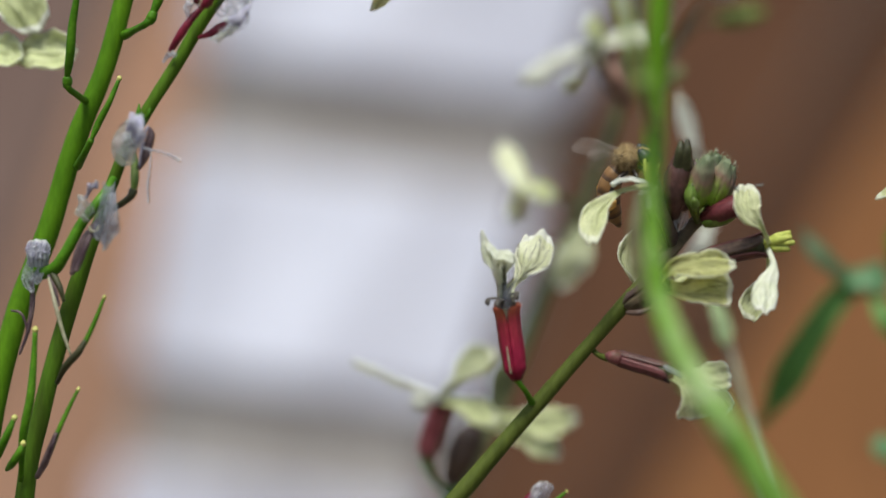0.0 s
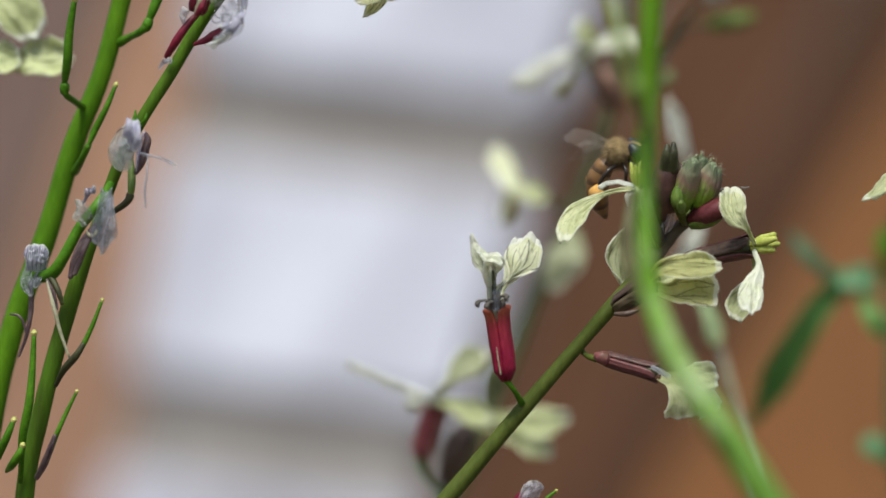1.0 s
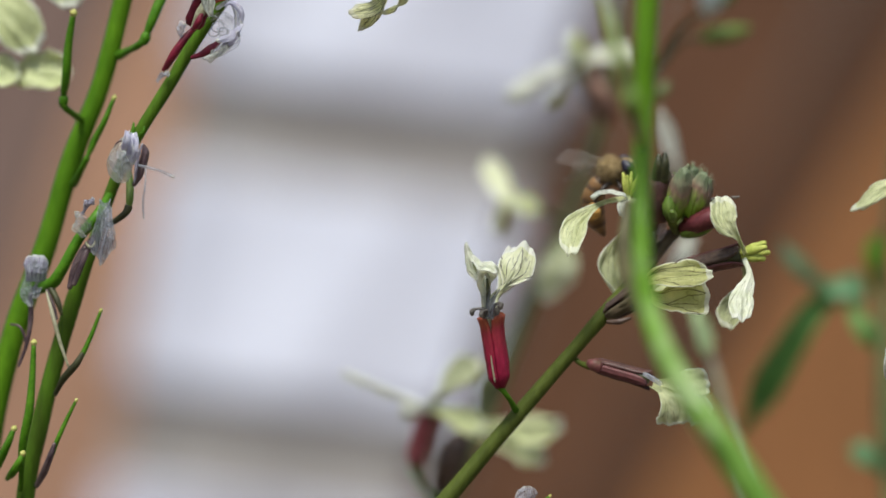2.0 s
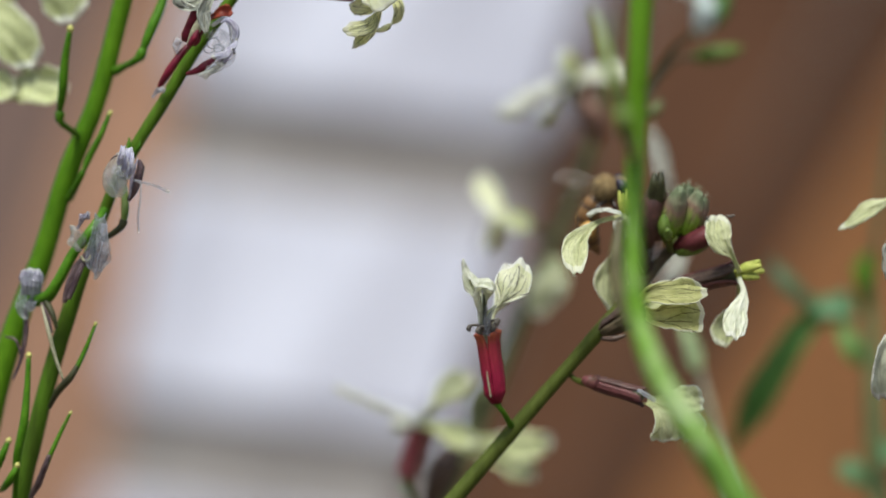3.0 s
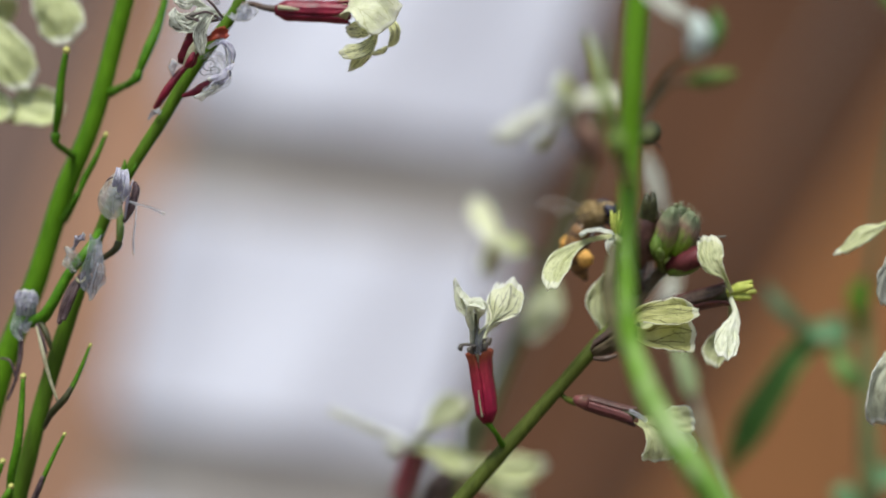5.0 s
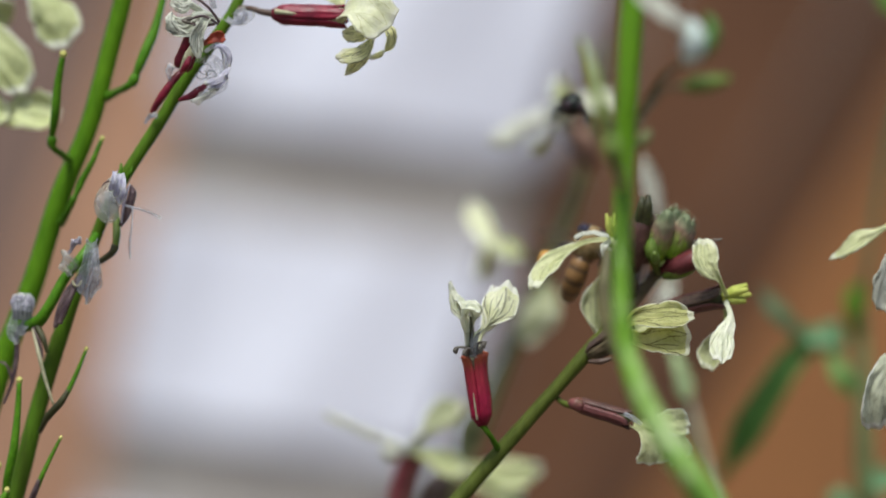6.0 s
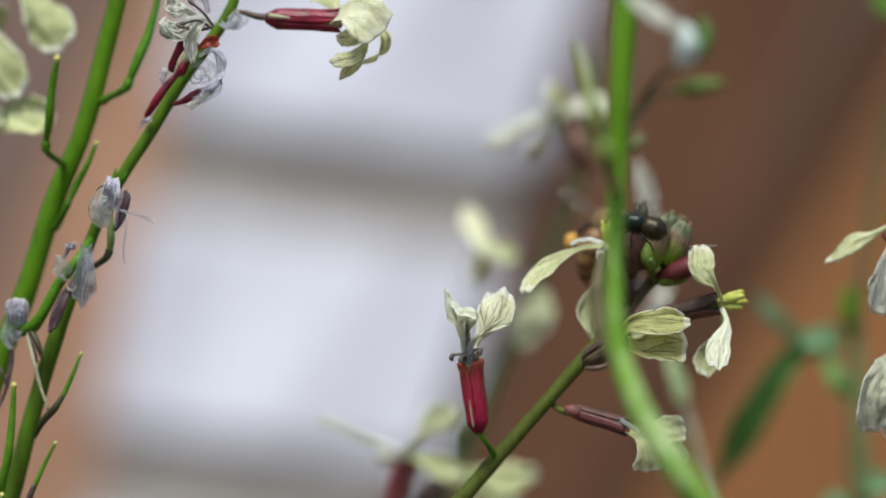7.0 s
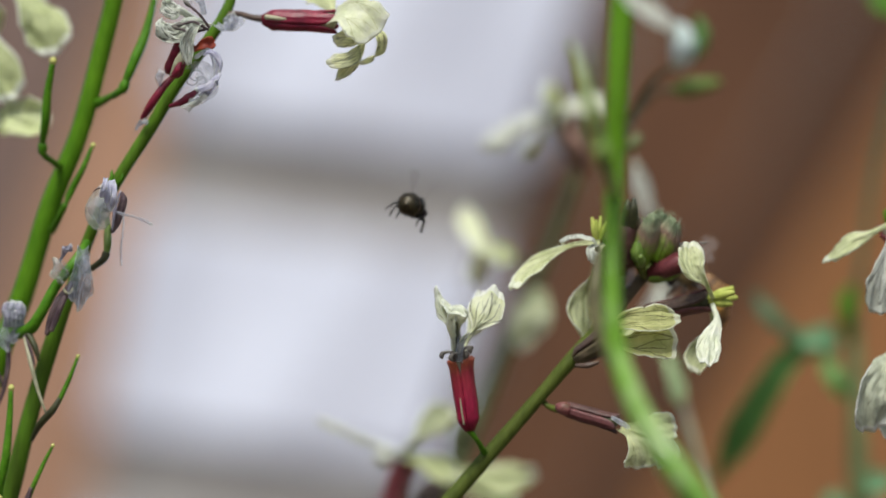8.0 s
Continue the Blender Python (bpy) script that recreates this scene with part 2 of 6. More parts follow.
PETAL = petal_mat("petal_cream", (0.64, 0.68, 0.37), (0.82, 0.84, 0.56), (0.34, 0.36, 0.15), 1.7, 0.014, 0.45, 0.45, 0.4)
PETAL_WHITE = petal_mat("petal_white", (0.74, 0.77, 0.68), (0.9, 0.91, 0.85), (0.2, 0.19, 0.15), 1.9, 0.024, 0.55, 0.4, 0.5)
PETAL_BRIGHT = petal_mat("petal_pale", (0.9, 0.93, 0.68), (0.97, 0.98, 0.84), (0.7, 0.72, 0.44), 1.8, 0.014, 0.55)
PETAL_BOLD = petal_mat("petal_dark_veined", (0.92, 0.94, 0.6), (0.98, 0.985, 0.76), (0.09, 0.1, 0.015), 2.0, 0.032, 0.66, start=0.12)
PETAL_NET = petal_mat("petal_netted", (0.74, 0.77, 0.49), (0.93, 0.94, 0.77), (0.09, 0.08, 0.05), 1.9, 0.022, 0.5, 0.38, 0.5, start=0.38, edge=0.95)
PETAL_PLAIN = petal_mat("petal_ivory", (0.82, 0.86, 0.66), (0.95, 0.96, 0.86), (0.4, 0.41, 0.25), 1.7, 0.012, 0.42, 0.4, 0.45)
PETAL_YELLOW = petal_mat("petal_veined", (0.62, 0.64, 0.27), (0.84, 0.84, 0.48), (0.14, 0.12, 0.03), 1.8, 0.02, 0.64, start=0.25, edge=0.8)
PETAL_SOFT = petal_mat("petal_pale_yellow", (0.66, 0.72, 0.36), (0.8, 0.84, 0.52), (0.4, 0.42, 0.2), 3.0, 0.02, 0.3)
PETAL_OLIVE = petal_mat("petal_greenish", (0.5, 0.55, 0.27), (0.64, 0.68, 0.38), (0.36, 0.4, 0.18), 3.0, 0.02, 0.3, edge=0.85)
PETAL_GREY = petal_mat("petal_greyish", (0.52, 0.55, 0.4), (0.68, 0.7, 0.55), (0.3, 0.3, 0.2), 3.0, 0.02, 0.3, edge=0.85)
WITHER = petal_mat("petal_withered", (0.66, 0.7, 0.8), (0.9, 0.92, 0.98), (0.26, 0.24, 0.34), 4.0, 0.045, 0.4, 0.16, 1.0, 0.62, start=0.1, edge=0.9)
PETAL_DIM = petal_mat("petal_dull", (0.4, 0.43, 0.26), (0.52, 0.55, 0.34), (0.3, 0.32, 0.18), 3.0, 0.02, 0.35)
WITHER_GREY = petal_mat("petal_withered_grey", (0.42, 0.46, 0.5), (0.74, 0.78, 0.86), (0.2, 0.19, 0.26), 5.0, 0.06, 0.4, 0.2, 1.0, 0.62, start=0.1, edge=0.3)
WITHER_CLEAR = petal_mat("petal_withered_clear", (0.74, 0.77, 0.84), (0.94, 0.95, 0.99), (0.3, 0.26, 0.36), 4.0, 0.05, 0.4, 0.12, 1.0, 0.82, start=0.1, edge=1.0)
WITHER_OLIVE = petal_mat("petal_withered_olive", (0.5, 0.53, 0.46), (0.78, 0.8, 0.74), (0.26, 0.27, 0.22), 4.0, 0.04, 0.4, 0.18, 0.9, 0.58, start=0.1, edge=0.5)
WITHER_SHEEN = petal_mat("petal_withered_sheen", (0.62, 0.62, 0.8), (0.93, 0.93, 1.0), (0.36, 0.32, 0.5), 5.0, 0.05, 0.35, 0.12, 1.0, 0.2, start=0.1, edge=0.9)
WITHER_MAUVE = petal_mat("petal_withered_mauve", (0.36, 0.35, 0.46), (0.72, 0.72, 0.84), (0.2, 0.17, 0.27), 5.0, 0.06, 0.3, 0.14, 1.0, 0.32, start=0.1, edge=0.5)
WITHER_DARK = petal_mat("petal_shrivelled", (0.1, 0.06, 0.07), (0.3, 0.22, 0.22), (0.06, 0.03, 0.05), 5.0, 0.06, 0.3, 0.4, 0.4, 0.12, edge=0.0)
LEAF = mottled("leaf_green", (0.1, 0.26, 0.05), (0.165, 0.38, 0.095), 60, 0.5, 0.4, 5, 0.3)
LEAF_DUSKY = mottled("leaf_dusky", (0.06, 0.12, 0.05), (0.1, 0.18, 0.085), 60, 0.5, 0.4, 5, 0.2)
LEAF_BUD = mottled("leaf_bud_green", (0.07, 0.17, 0.035), (0.12, 0.26, 0.06), 90, 0.5, 0.4, 5, 0.2)
STALK_MOSS = mottled("stalk_moss", (0.13, 0.16, 0.06), (0.2, 0.23, 0.09), 150, 0.5, 0.3, 5)
LEAF_PALE = mottled("leaf_bluish", (0.1, 0.25, 0.1), (0.165, 0.34, 0.155), 60, 0.5, 0.4, 5, 0.25)
BUD_PALE = mottled("bud_whitish", (0.52, 0.64, 0.6), (0.74, 0.82, 0.78), 120, 0.55, 0.3)
BUD_TAN = mottled("bud_tan", (0.16, 0.085, 0.06), (0.25, 0.14, 0.1), 120, 0.55, 0.3)
BOARD = wood("board_pale", (0.71, 0.735, 0.83), (0.855, 0.875, 0.96), 0.6, 0.25, 0.8)
BOARD_DIM = wood("board_grey", (0.57, 0.58, 0.67), (0.7, 0.71, 0.81), 0.6, 0.3, 0.6)
GAP_SHADE = wood("gap_shade_grey", (0.31, 0.288, 0.266), (0.42, 0.395, 0.366), 0.8)
PLANK_DARK = wood("plank_dark", (0.112, 0.051, 0.0236), (0.182, 0.085, 0.0395))
PLANK_ORANGE = wood("plank_cedar", (0.226, 0.096, 0.0345), (0.358, 0.162, 0.06))
PLANK_GREY = wood("plank_greyish", (0.167, 0.111, 0.092), (0.259, 0.175, 0.145))
PLANK_DARK2 = wood("plank_umber", (0.103, 0.046, 0.022), (0.172, 0.078, 0.038))
PLANK_UMBER = wood("plank_russet", (0.07, 0.031, 0.0145), (0.118, 0.053, 0.025))
PLANK_TAN = wood("plank_tan", (0.335, 0.19, 0.12), (0.51, 0.294, 0.19))
EARTH = mottled("earth", (0.06, 0.042, 0.028), (0.13, 0.095, 0.065), 9, 0.95, 0.8, 8)


# ---- mesh helpers ----
def part(name, mesh, material, parent=None, label=""):
    """Links (vertices in the place, faces, uvs) as one mesh under a thing; its space is that of the thing."""
    verts, faces, uvs = mesh
    top = parent
    while top is not None and top.parent is not None:
        top = top.parent
    base = Vector(top["base"]) if top is not None and "base" in top else Vector((0, 0, 0))
    me = bpy.data.meshes.new(name)
    me.from_pydata([Vector(v) - base for v in verts], [], faces)
    layer = me.uv_layers.new(name="UVMap")
    if uvs:
        flat = np.array([uvs[l.vertex_index] for l in me.loops], dtype=np.float32).ravel()
        layer.data.foreach_set("uv", flat)
    me.materials.append(material)
    me.polygons.foreach_set("use_smooth", [True] * len(me.polygons))
    ob = new(name, me)
    ob.parent = parent
    if label:
        tagged(ob, label)
    return ob


def thing(name, base, label, category, group="", kind=""):
    ob = new(name)
    ob.empty_display_size = 0.02
    ob.location = base
    ob["base"] = tuple(base)
    return tagged(ob, label, category, group, kind)


def spline(points, per=7):
    """A smooth line through the points, even where their distances differ much."""
    p = [Vector(q) for q in points]
    p = [2 * p[0] - p[1]] + p + [2 * p[-1] - p[-2]]
    out = []
    for i in range(1, len(p) - 2):
        a, b, c, d = p[i - 1], p[i], p[i + 1], p[i + 2]
        t0 = 0.0
        t1 = t0 + max((b - a).length, 1e-7) ** 0.5
        t2 = t1 + max((c - b).length, 1e-7) ** 0.5
        t3 = t2 + max((d - c).length, 1e-7) ** 0.5
        for k in range(per):
            t = t1 + (t2 - t1) * k / per
            e = a * ((t1 - t) / (t1 - t0)) + b * ((t - t0) / (t1 - t0))
            f = b * ((t2 - t) / (t2 - t1)) + c * ((t - t1) / (t2 - t1))
            g = c * ((t3 - t) / (t3 - t2)) + d * ((t - t2) / (t3 - t2))
            h = e * ((t2 - t) / (t2 - t0)) + f * ((t - t0) / (t2 - t0))
            m = f * ((t3 - t) / (t3 - t1)) + g * ((t - t1) / (t3 - t1))
            out.append(h * ((t2 - t) / (t2 - t1)) + m * ((t - t1) / (t2 - t1)))
    return out + [p[-2]]


def merge(*meshes):
    verts, faces, uvs = [], [], []
    for v, f, u in meshes:
        n = len(verts)
        verts += v
        uvs += u
        faces += [[i + n for i in q] for q in f]
    return verts, faces, uvs


def tube(points, radii, sides=10, per=7, uneven=0.05, ridge=0.0):
    """A round stalk along a smooth line, with a radius given at even steps, slightly uneven, with closed rounded ends."""
    line = spline(points, per)
    n = len(line)
    verts, faces, uvs = [], [], []
    side = None
    for i, p in enumerate(line):
        d = (line[min(i + 1, n - 1)] - line[max(i - 1, 0)]).normalized()
        if side is None:
            side = d.orthogonal().normalized()
        side = (side - d * side.dot(d)).normalized()
        other = d.cross(side)
        f = i / (n - 1) * (len(radii) - 1)
        k = min(int(f), len(radii) - 2)
        r = radii[k] + (radii[k + 1] - radii[k]) * (f - k)
        r *= 1 + uneven * noise.noise(p * 180)
        for s in range(sides):
            a = 2 * math.pi * s / sides
            q = r * (1 + ridge * math.cos(5 * a))
            verts.append(p + (side * math.cos(a) + other * math.sin(a)) * q)
            uvs.append((s / sides, i / (n - 1)))
    for i in range(n - 1):
        for s in range(sides):
            t = (s + 1) % sides
            faces.append([i * sides + s, i * sides + t, (i + 1) * sides + t, (i + 1) * sides + s])
    for row, p, d in ((0, line[0], (line[0] - line[1]).normalized()), (n - 1, line[-1], (line[-1] - line[-2]).normalized())):
        r = radii[0] if row == 0 else radii[-1]
        verts.append(p + d * r * 0.6)
        uvs.append((0.5, 0 if row == 0 else 1))
        c = len(verts) - 1
        for s in range(sides):
            t = (s + 1) % sides
            faces.append([row * sides + t, row * sides + s, c] if row == 0 else [row * sides + s, row * sides + t, c])
    return verts, faces, uvs


def sheet(grid, uv, thick):
    """A thin closed sheet from rows of points."""
    rows, cols = len(grid), len(grid[0])
    verts, faces, uvs = [], [], []
    norms = []
    for i in range(rows):
        for j in range(cols):
            a = grid[min(i + 1, rows - 1)][j] - grid[max(i - 1, 0)][j]
            b = grid[i][min(j + 1, cols - 1)] - grid[i][max(j - 1, 0)]
            norms.append(a.cross(b).normalized() * (thick / 2))
    for sgn in (1, -1):
        for i in range(rows):
            for j in range(cols):
                verts.append(grid[i][j] + sgn * norms[i * cols + j])
                uvs.append(uv[i][j])
    m = rows * cols
    for i in range(rows - 1):
        for j in range(cols - 1):
            a = i * cols + j
            faces.append([a, a + 1, a + cols + 1, a + cols])
            faces.append([m + a, m + a + cols, m + a + cols + 1, m + a + 1])
    rim = [j for j in range(cols)] + [i * cols + cols - 1 for i in range(1, rows)]
    rim += [(rows - 1) * cols + j for j in range(cols - 2, -1, -1)] + [i * cols for i in range(rows - 2, 0, -1)]
    for k, a in enumerate(rim):
        b = rim[(k + 1) % len(rim)]
        faces.append([a, m + a, m + b, b])
    return verts, faces, uvs


def petal(points, width, side, claw=0.35, cup=0.15, ruffle=0.06, seed=0, thick=0.00014, tip=0.6, narrow=0.16, rows=30, cols=19, rough=0.42, pleat=0.0):
    """A clawed petal: a narrow stalk that opens into a broad, ruffled blade. side: the way of its width."""
    line = spline(points, 10)
    n = len(line)
    side = Vector(side).normalized()
    lift = Vector((seed * 3.1, seed * 1.7, seed * 0.9))
    grid, uv = [], []
    length = sum((line[i + 1] - line[i]).length for i in range(n - 1))
    for i in range(rows):
        t = i / (rows - 1)
        s0 = min(1.0, max(0.0, (t - claw * 0.6) / (0.78 - claw * 0.6)))
        w = narrow + (1 - narrow) * s0 * s0 * (3 - 2 * s0)
        if t > 0.78:
            q = (t - 0.78) / 0.22
            w *= 1 - (1 - tip) * q * q
        row, ur = [], []
        for j in range(cols):
            s = 2 * j / (cols - 1) - 1
            tt = t * (1 - 0.1 * s * s * t) - 0.012 * t ** 3 * math.cos(7 * s + seed)
            f = min(max(tt, 0.0), 1.0) * (n - 1)
            k = min(int(f), n - 2)
            p = line[k].lerp(line[k + 1], f - k)
            d = (line[k + 1] - line[k]).normalized()
            sd = (side - d * side.dot(d)).normalized()
            up = d.cross(sd)
            fold = cup * s * s * width * 0.5
            wave = noise.noise(Vector((s * 1.6, t * 2.4, 0)) + lift) + 0.5 * noise.noise(Vector((s * 4, t * 5, 3)) + lift)
            wave += 0.9 * abs(noise.noise(Vector((s * 2.6, t * 3.2, 5)) + lift)) + 0.45 * abs(noise.noise(Vector((s * 5.5, t * 6.5, 11)) + lift))
            wave += 0.35 * math.sin(s * 8 + seed) * t ** 4 + rough * (noise.noise(Vector((s * 7, t * 9, 7)) + lift) + 0.6 * abs(noise.noise(Vector((s * 13, t * 16, 9)) + lift)))
            crease = abs(((s + 0.15 * seed) * 1.7 + 0.4 * t) % 2 - 1) - 0.5
            edge = 1 + 0.16 * abs(s) ** 3 * (noise.noise(Vector((t * 5.5, 2.0 if s > 0 else -2.0, 1)) + lift) + 0.5 * noise.noise(Vector((t * 14, 4.0 if s > 0 else -4.0, 1)) + lift))
            row.append(p + sd * (s * w * edge * width / 2) + up * (fold + wave * ruffle * length * (0.15 + t) + pleat * crease * width * t))
            ur.append((s * 0.5 + 0.5, t))
        grid.append(row)
        uv.append(ur)
    return sheet(grid, uv, thick)


def sepal(base, tip, r0, r1, turn, span=82, flare=0.15, gap=0.0, seed=0, closed=0.0, taper=0.62):
    """One of the four narrow leaves round a flower: a bent strip on the tube from base to tip."""
    base, tip = Vector(base), Vector(tip)
    axis = tip - base
    length = axis.length
    d = axis.normalized()
    ref = d.cross(Vector((0, 1, 0)))
    ref = ref.normalized() if ref.length > 1e-4 else Vector((1, 0, 0))
    oth = d.cross(ref)
    grid, uv = [], []
    rows, cols = 22, 13
    for i in range(rows):
        t = i / (rows - 1)
        r = r0 + (r1 - r0) * t
        r *= min(1.0, 0.45 + 4.0 * t) if not closed else (0.35 + 0.65 * math.sin(math.pi * min(1.0, 0.12 + t * (0.5 + 0.33 * closed / 0.3)))) * (1 - 0.25 * closed)
        if t > 0.88:
            r *= 1 + flare * (t - 0.88) / 0.12
        wid = span * (1 if t < 0.7 else 1 - taper * ((t - 0.7) / 0.3) ** 2)
        row, ur = [], []
        for j in range(cols):
            s = 2 * j / (cols - 1) - 1
            a = radians(turn + s * wid / 2)
            rr = r * (1 - 0.1 * abs(s) ** 3) * (1 + 0.06 * noise.noise(Vector((t * 5, s * 1.5, seed * 3.7))) + 0.035 * math.cos(9 * s) + 0.05 * noise.noise(Vector((t * 14, s * 4, seed * 5.3))))
            row.append(base + d * (t * length * (1 - 0.03 * abs(s))) + (ref * math.cos(a) + oth * math.sin(a)) * rr)
            ur.append((s * 0.5 + 0.5, t))
        grid.append(row)
        uv.append(ur)
    return sheet(grid, uv, 0.00022)


def calyx(parent, base, tip, r0, r1, material, turn=40, inner=TUBE_PALE, flare=0.2, closed=0.0, span=80, taper=0.62):
    """Four sepals round a pale inner tube."""
    b, t = Vector(base), Vector(tip)
    core = part("flower", tube([b.lerp(t, 0.04), b.lerp(t, 0.4), b.lerp(t, 0.93)], [r0 * 0.35, r0 * 0.82, r1 * (0.8 - 0.5 * closed)]), inner, parent)
    for k in range(4):
        part("sepal", sepal(base, tip, r0, r1, turn + 90 * k, span, flare, 0, k, closed, taper), material[k % len(material)] if isinstance(material, tuple) else material, core)
    return core


def pod(parent, points, r, material=POD, knob=True, joint=None):
    """A slender seed pod on its stalk, ending in a round yellow stigma."""
    ob = part("seed_pod", tube(points, [r * 0.55, r, r * 1.08, r, r * 0.85, r * 0.6], 9, 7, 0.12, 0.05), material, parent)
    if knob:
        e, b = Vector(points[-1]), Vector(points[-2])
        d = (e - b).normalized()
        part("stigma", tube([e - d * r * 0.2, e + d * r * 0.5, e + d * r * 1.1], [r * 0.65, r * 0.85, r * 0.5], 9, 4), STIGMA, ob, "round yellow stigma")
    if joint:
        p, d = Vector(joint), (Vector(points[1]) - Vector(points[0])).normalized()
        part("receptacle", tube([p - d * r * 1.2, p, p + d * r * 1.2], [r * 0.85, r * 1.16, r * 0.9], 9, 4, 0.15), material, ob)
    return ob


def prism(corners, y0, y1, soft=0.003):
    """A board with its corners (x, z) seen from the front, from depth y0 to y1, with eased edges."""
    c = [Vector((x, 0, z)) for x, z in corners]
    n = len(c)
    mid = sum(c, Vector()) / n
    verts = []
    for y, shrink in ((y0, soft), (y0 + soft, 0), (y1, 0)):
        for p in c:
            q = p + (mid - p).normalized() * shrink
            verts.append(Vector((q.x, y, q.z)))
    faces = [list(range(n)), list(range(3 * n - 1, 2 * n - 1, -1))]
    for r in (0, n):
        for s in range(n):
            t = (s + 1) % n
            faces.append([r + s, r + n + s, r + n + t, r + t])
    return verts, faces, [(0, 0)] * (3 * n)


def flat_shade(ob):
    ob.data.polygons.foreach_set("use_smooth", [False] * len(ob.data.polygons))
    return ob


def hairs(center, radii, count, length, seed):
    """Short fine hairs on an egg-shaped body."""
    rnd = random.Random(seed)
    verts, faces = [], []
    for _ in range(count):
        d = Vector((rnd.gauss(0, 1), rnd.gauss(0, 1), rnd.gauss(0, 1))).normalized()
        p = Vector(center) + Vector((d.x * radii[0], d.y * radii[1], d.z * radii[2]))
        w = (d + Vector((rnd.gauss(0, 0.25), rnd.gauss(0, 0.25), rnd.gauss(0, 0.25)))).normalized()
        e = p + w * length * rnd.uniform(0.6, 1.2)
        q = w.orthogonal().normalized() * 0.00004
        r = w.cross(q)
        n = len(verts)
        verts += [p + q, p - q * 0.5 + r * 0.9, p - q * 0.5 - r * 0.9, e]
        faces += [[n, n + 1, n + 3], [n + 1, n + 2, n + 3], [n + 2, n, n + 3]]
    return verts, faces, [(0, 0)] * len(verts)


# ---- setting: earth, leaning timber wall ----
def build_ground():
    n = 40
    verts, faces = [], []
    for i in range(n + 1):
        for j in range(n + 1):
            x, y = ((i / n * 2 - 1) ** 3) * 400, ((j / n * 2 - 1) ** 3) * 400 + 1
            verts.append(Vector((x, y, 0.03 * noise.noise(Vector((x * 0.4, y * 0.4, 0))) - 0.015)))
    for i in range(n):
        for j in range(n):
            a = i * (n + 1) + j
            faces.append([a, a + n + 1, a + n + 2, a + 1])
    g = part("ground", (verts, faces, [(0, 0)] * len(verts)), EARTH)
    tagged(g, "bare brown garden soil under the plants", "ground", kind="structure")


def trimmed(points, x0, x1, z0, z1):
    """A flat outline cut to an upright rectangle."""
    for axis, limit, keep in ((0, x0, 1), (0, x1, -1), (1, z0, 1), (1, z1, -1)):
        out = []
        for k, a in enumerate(points):
            b = points[(k + 1) % len(points)]
            da, db = (a[axis] - limit) * keep, (b[axis] - limit) * keep
            if da >= 0:
                out.append(a)
            if da * db < 0:
                f = da / (da - db)
                out.append((a[0] + f * (b[0] - a[0]), a[1] + f * (b[1] - a[1])))
        points = out
        if len(points) < 3:
            return []
    return points


def build_wall():
    wall = tagged(new("wall_north"), "fence clad with slanting brown and orange stained timber planks", "fence", kind="structure")
    lean = 0.385
    steeper = {0.06: 0.42, 0.155: 0.54, 0.205: 0.6, 0.36: 0.48}
    # borders of the planks at the height of the eye, then the stain of each plank
    edges = [-2.3, -2.02, -1.74, -1.46, -1.18, -0.9, -0.62, -0.39, -0.243, -0.085, 0.06, 0.155, 0.205, 0.36, 0.55, 0.83, 1.11, 1.39, 1.67, 1.95, 2.23]
    stains = [PLANK_GREY, PLANK_DARK, PLANK_GREY, PLANK_DARK, PLANK_ORANGE, PLANK_GREY, PLANK_DARK, PLANK_GREY, PLANK_TAN, PLANK_DARK, PLANK_DARK2, PLANK_UMBER, PLANK_ORANGE, PLANK_GREY,
              PLANK_DARK, PLANK_DARK, PLANK_ORANGE, PLANK_DARK, PLANK_GREY, PLANK_DARK]
    for k, m in enumerate(stains):
        a, b = edges[k] + 0.002, edges[k + 1] - 0.002
        lo, hi = -0.75, 1.25
        jut = 0.002 + 0.002 * math.sin((k - 3) * 2.3)
        # the narrow dark plank leans further than the rest, so its neighbours taper
        la, lb = (steeper.get(edges[q], lean) for q in (k, k + 1))
        outline = trimmed([(a + la * lo, 0.0), (b + lb * lo, 0.0), (b + lb * hi, 2.0), (a + la * hi, 2.0)], -1.7, 1.7, 0.0, 1.9)
        if outline:
            flat_shade(part("plank", prism(outline, 2.2 + jut, 2.235), m, wall))
    for z in (0.35, 1.55):
        flat_shade(part("rail", prism([(-1.7, z), (1.7, z), (1.7, z + 0.09), (-1.7, z + 0.09)], 2.236, 2.28), PLANK_DARK, wall))


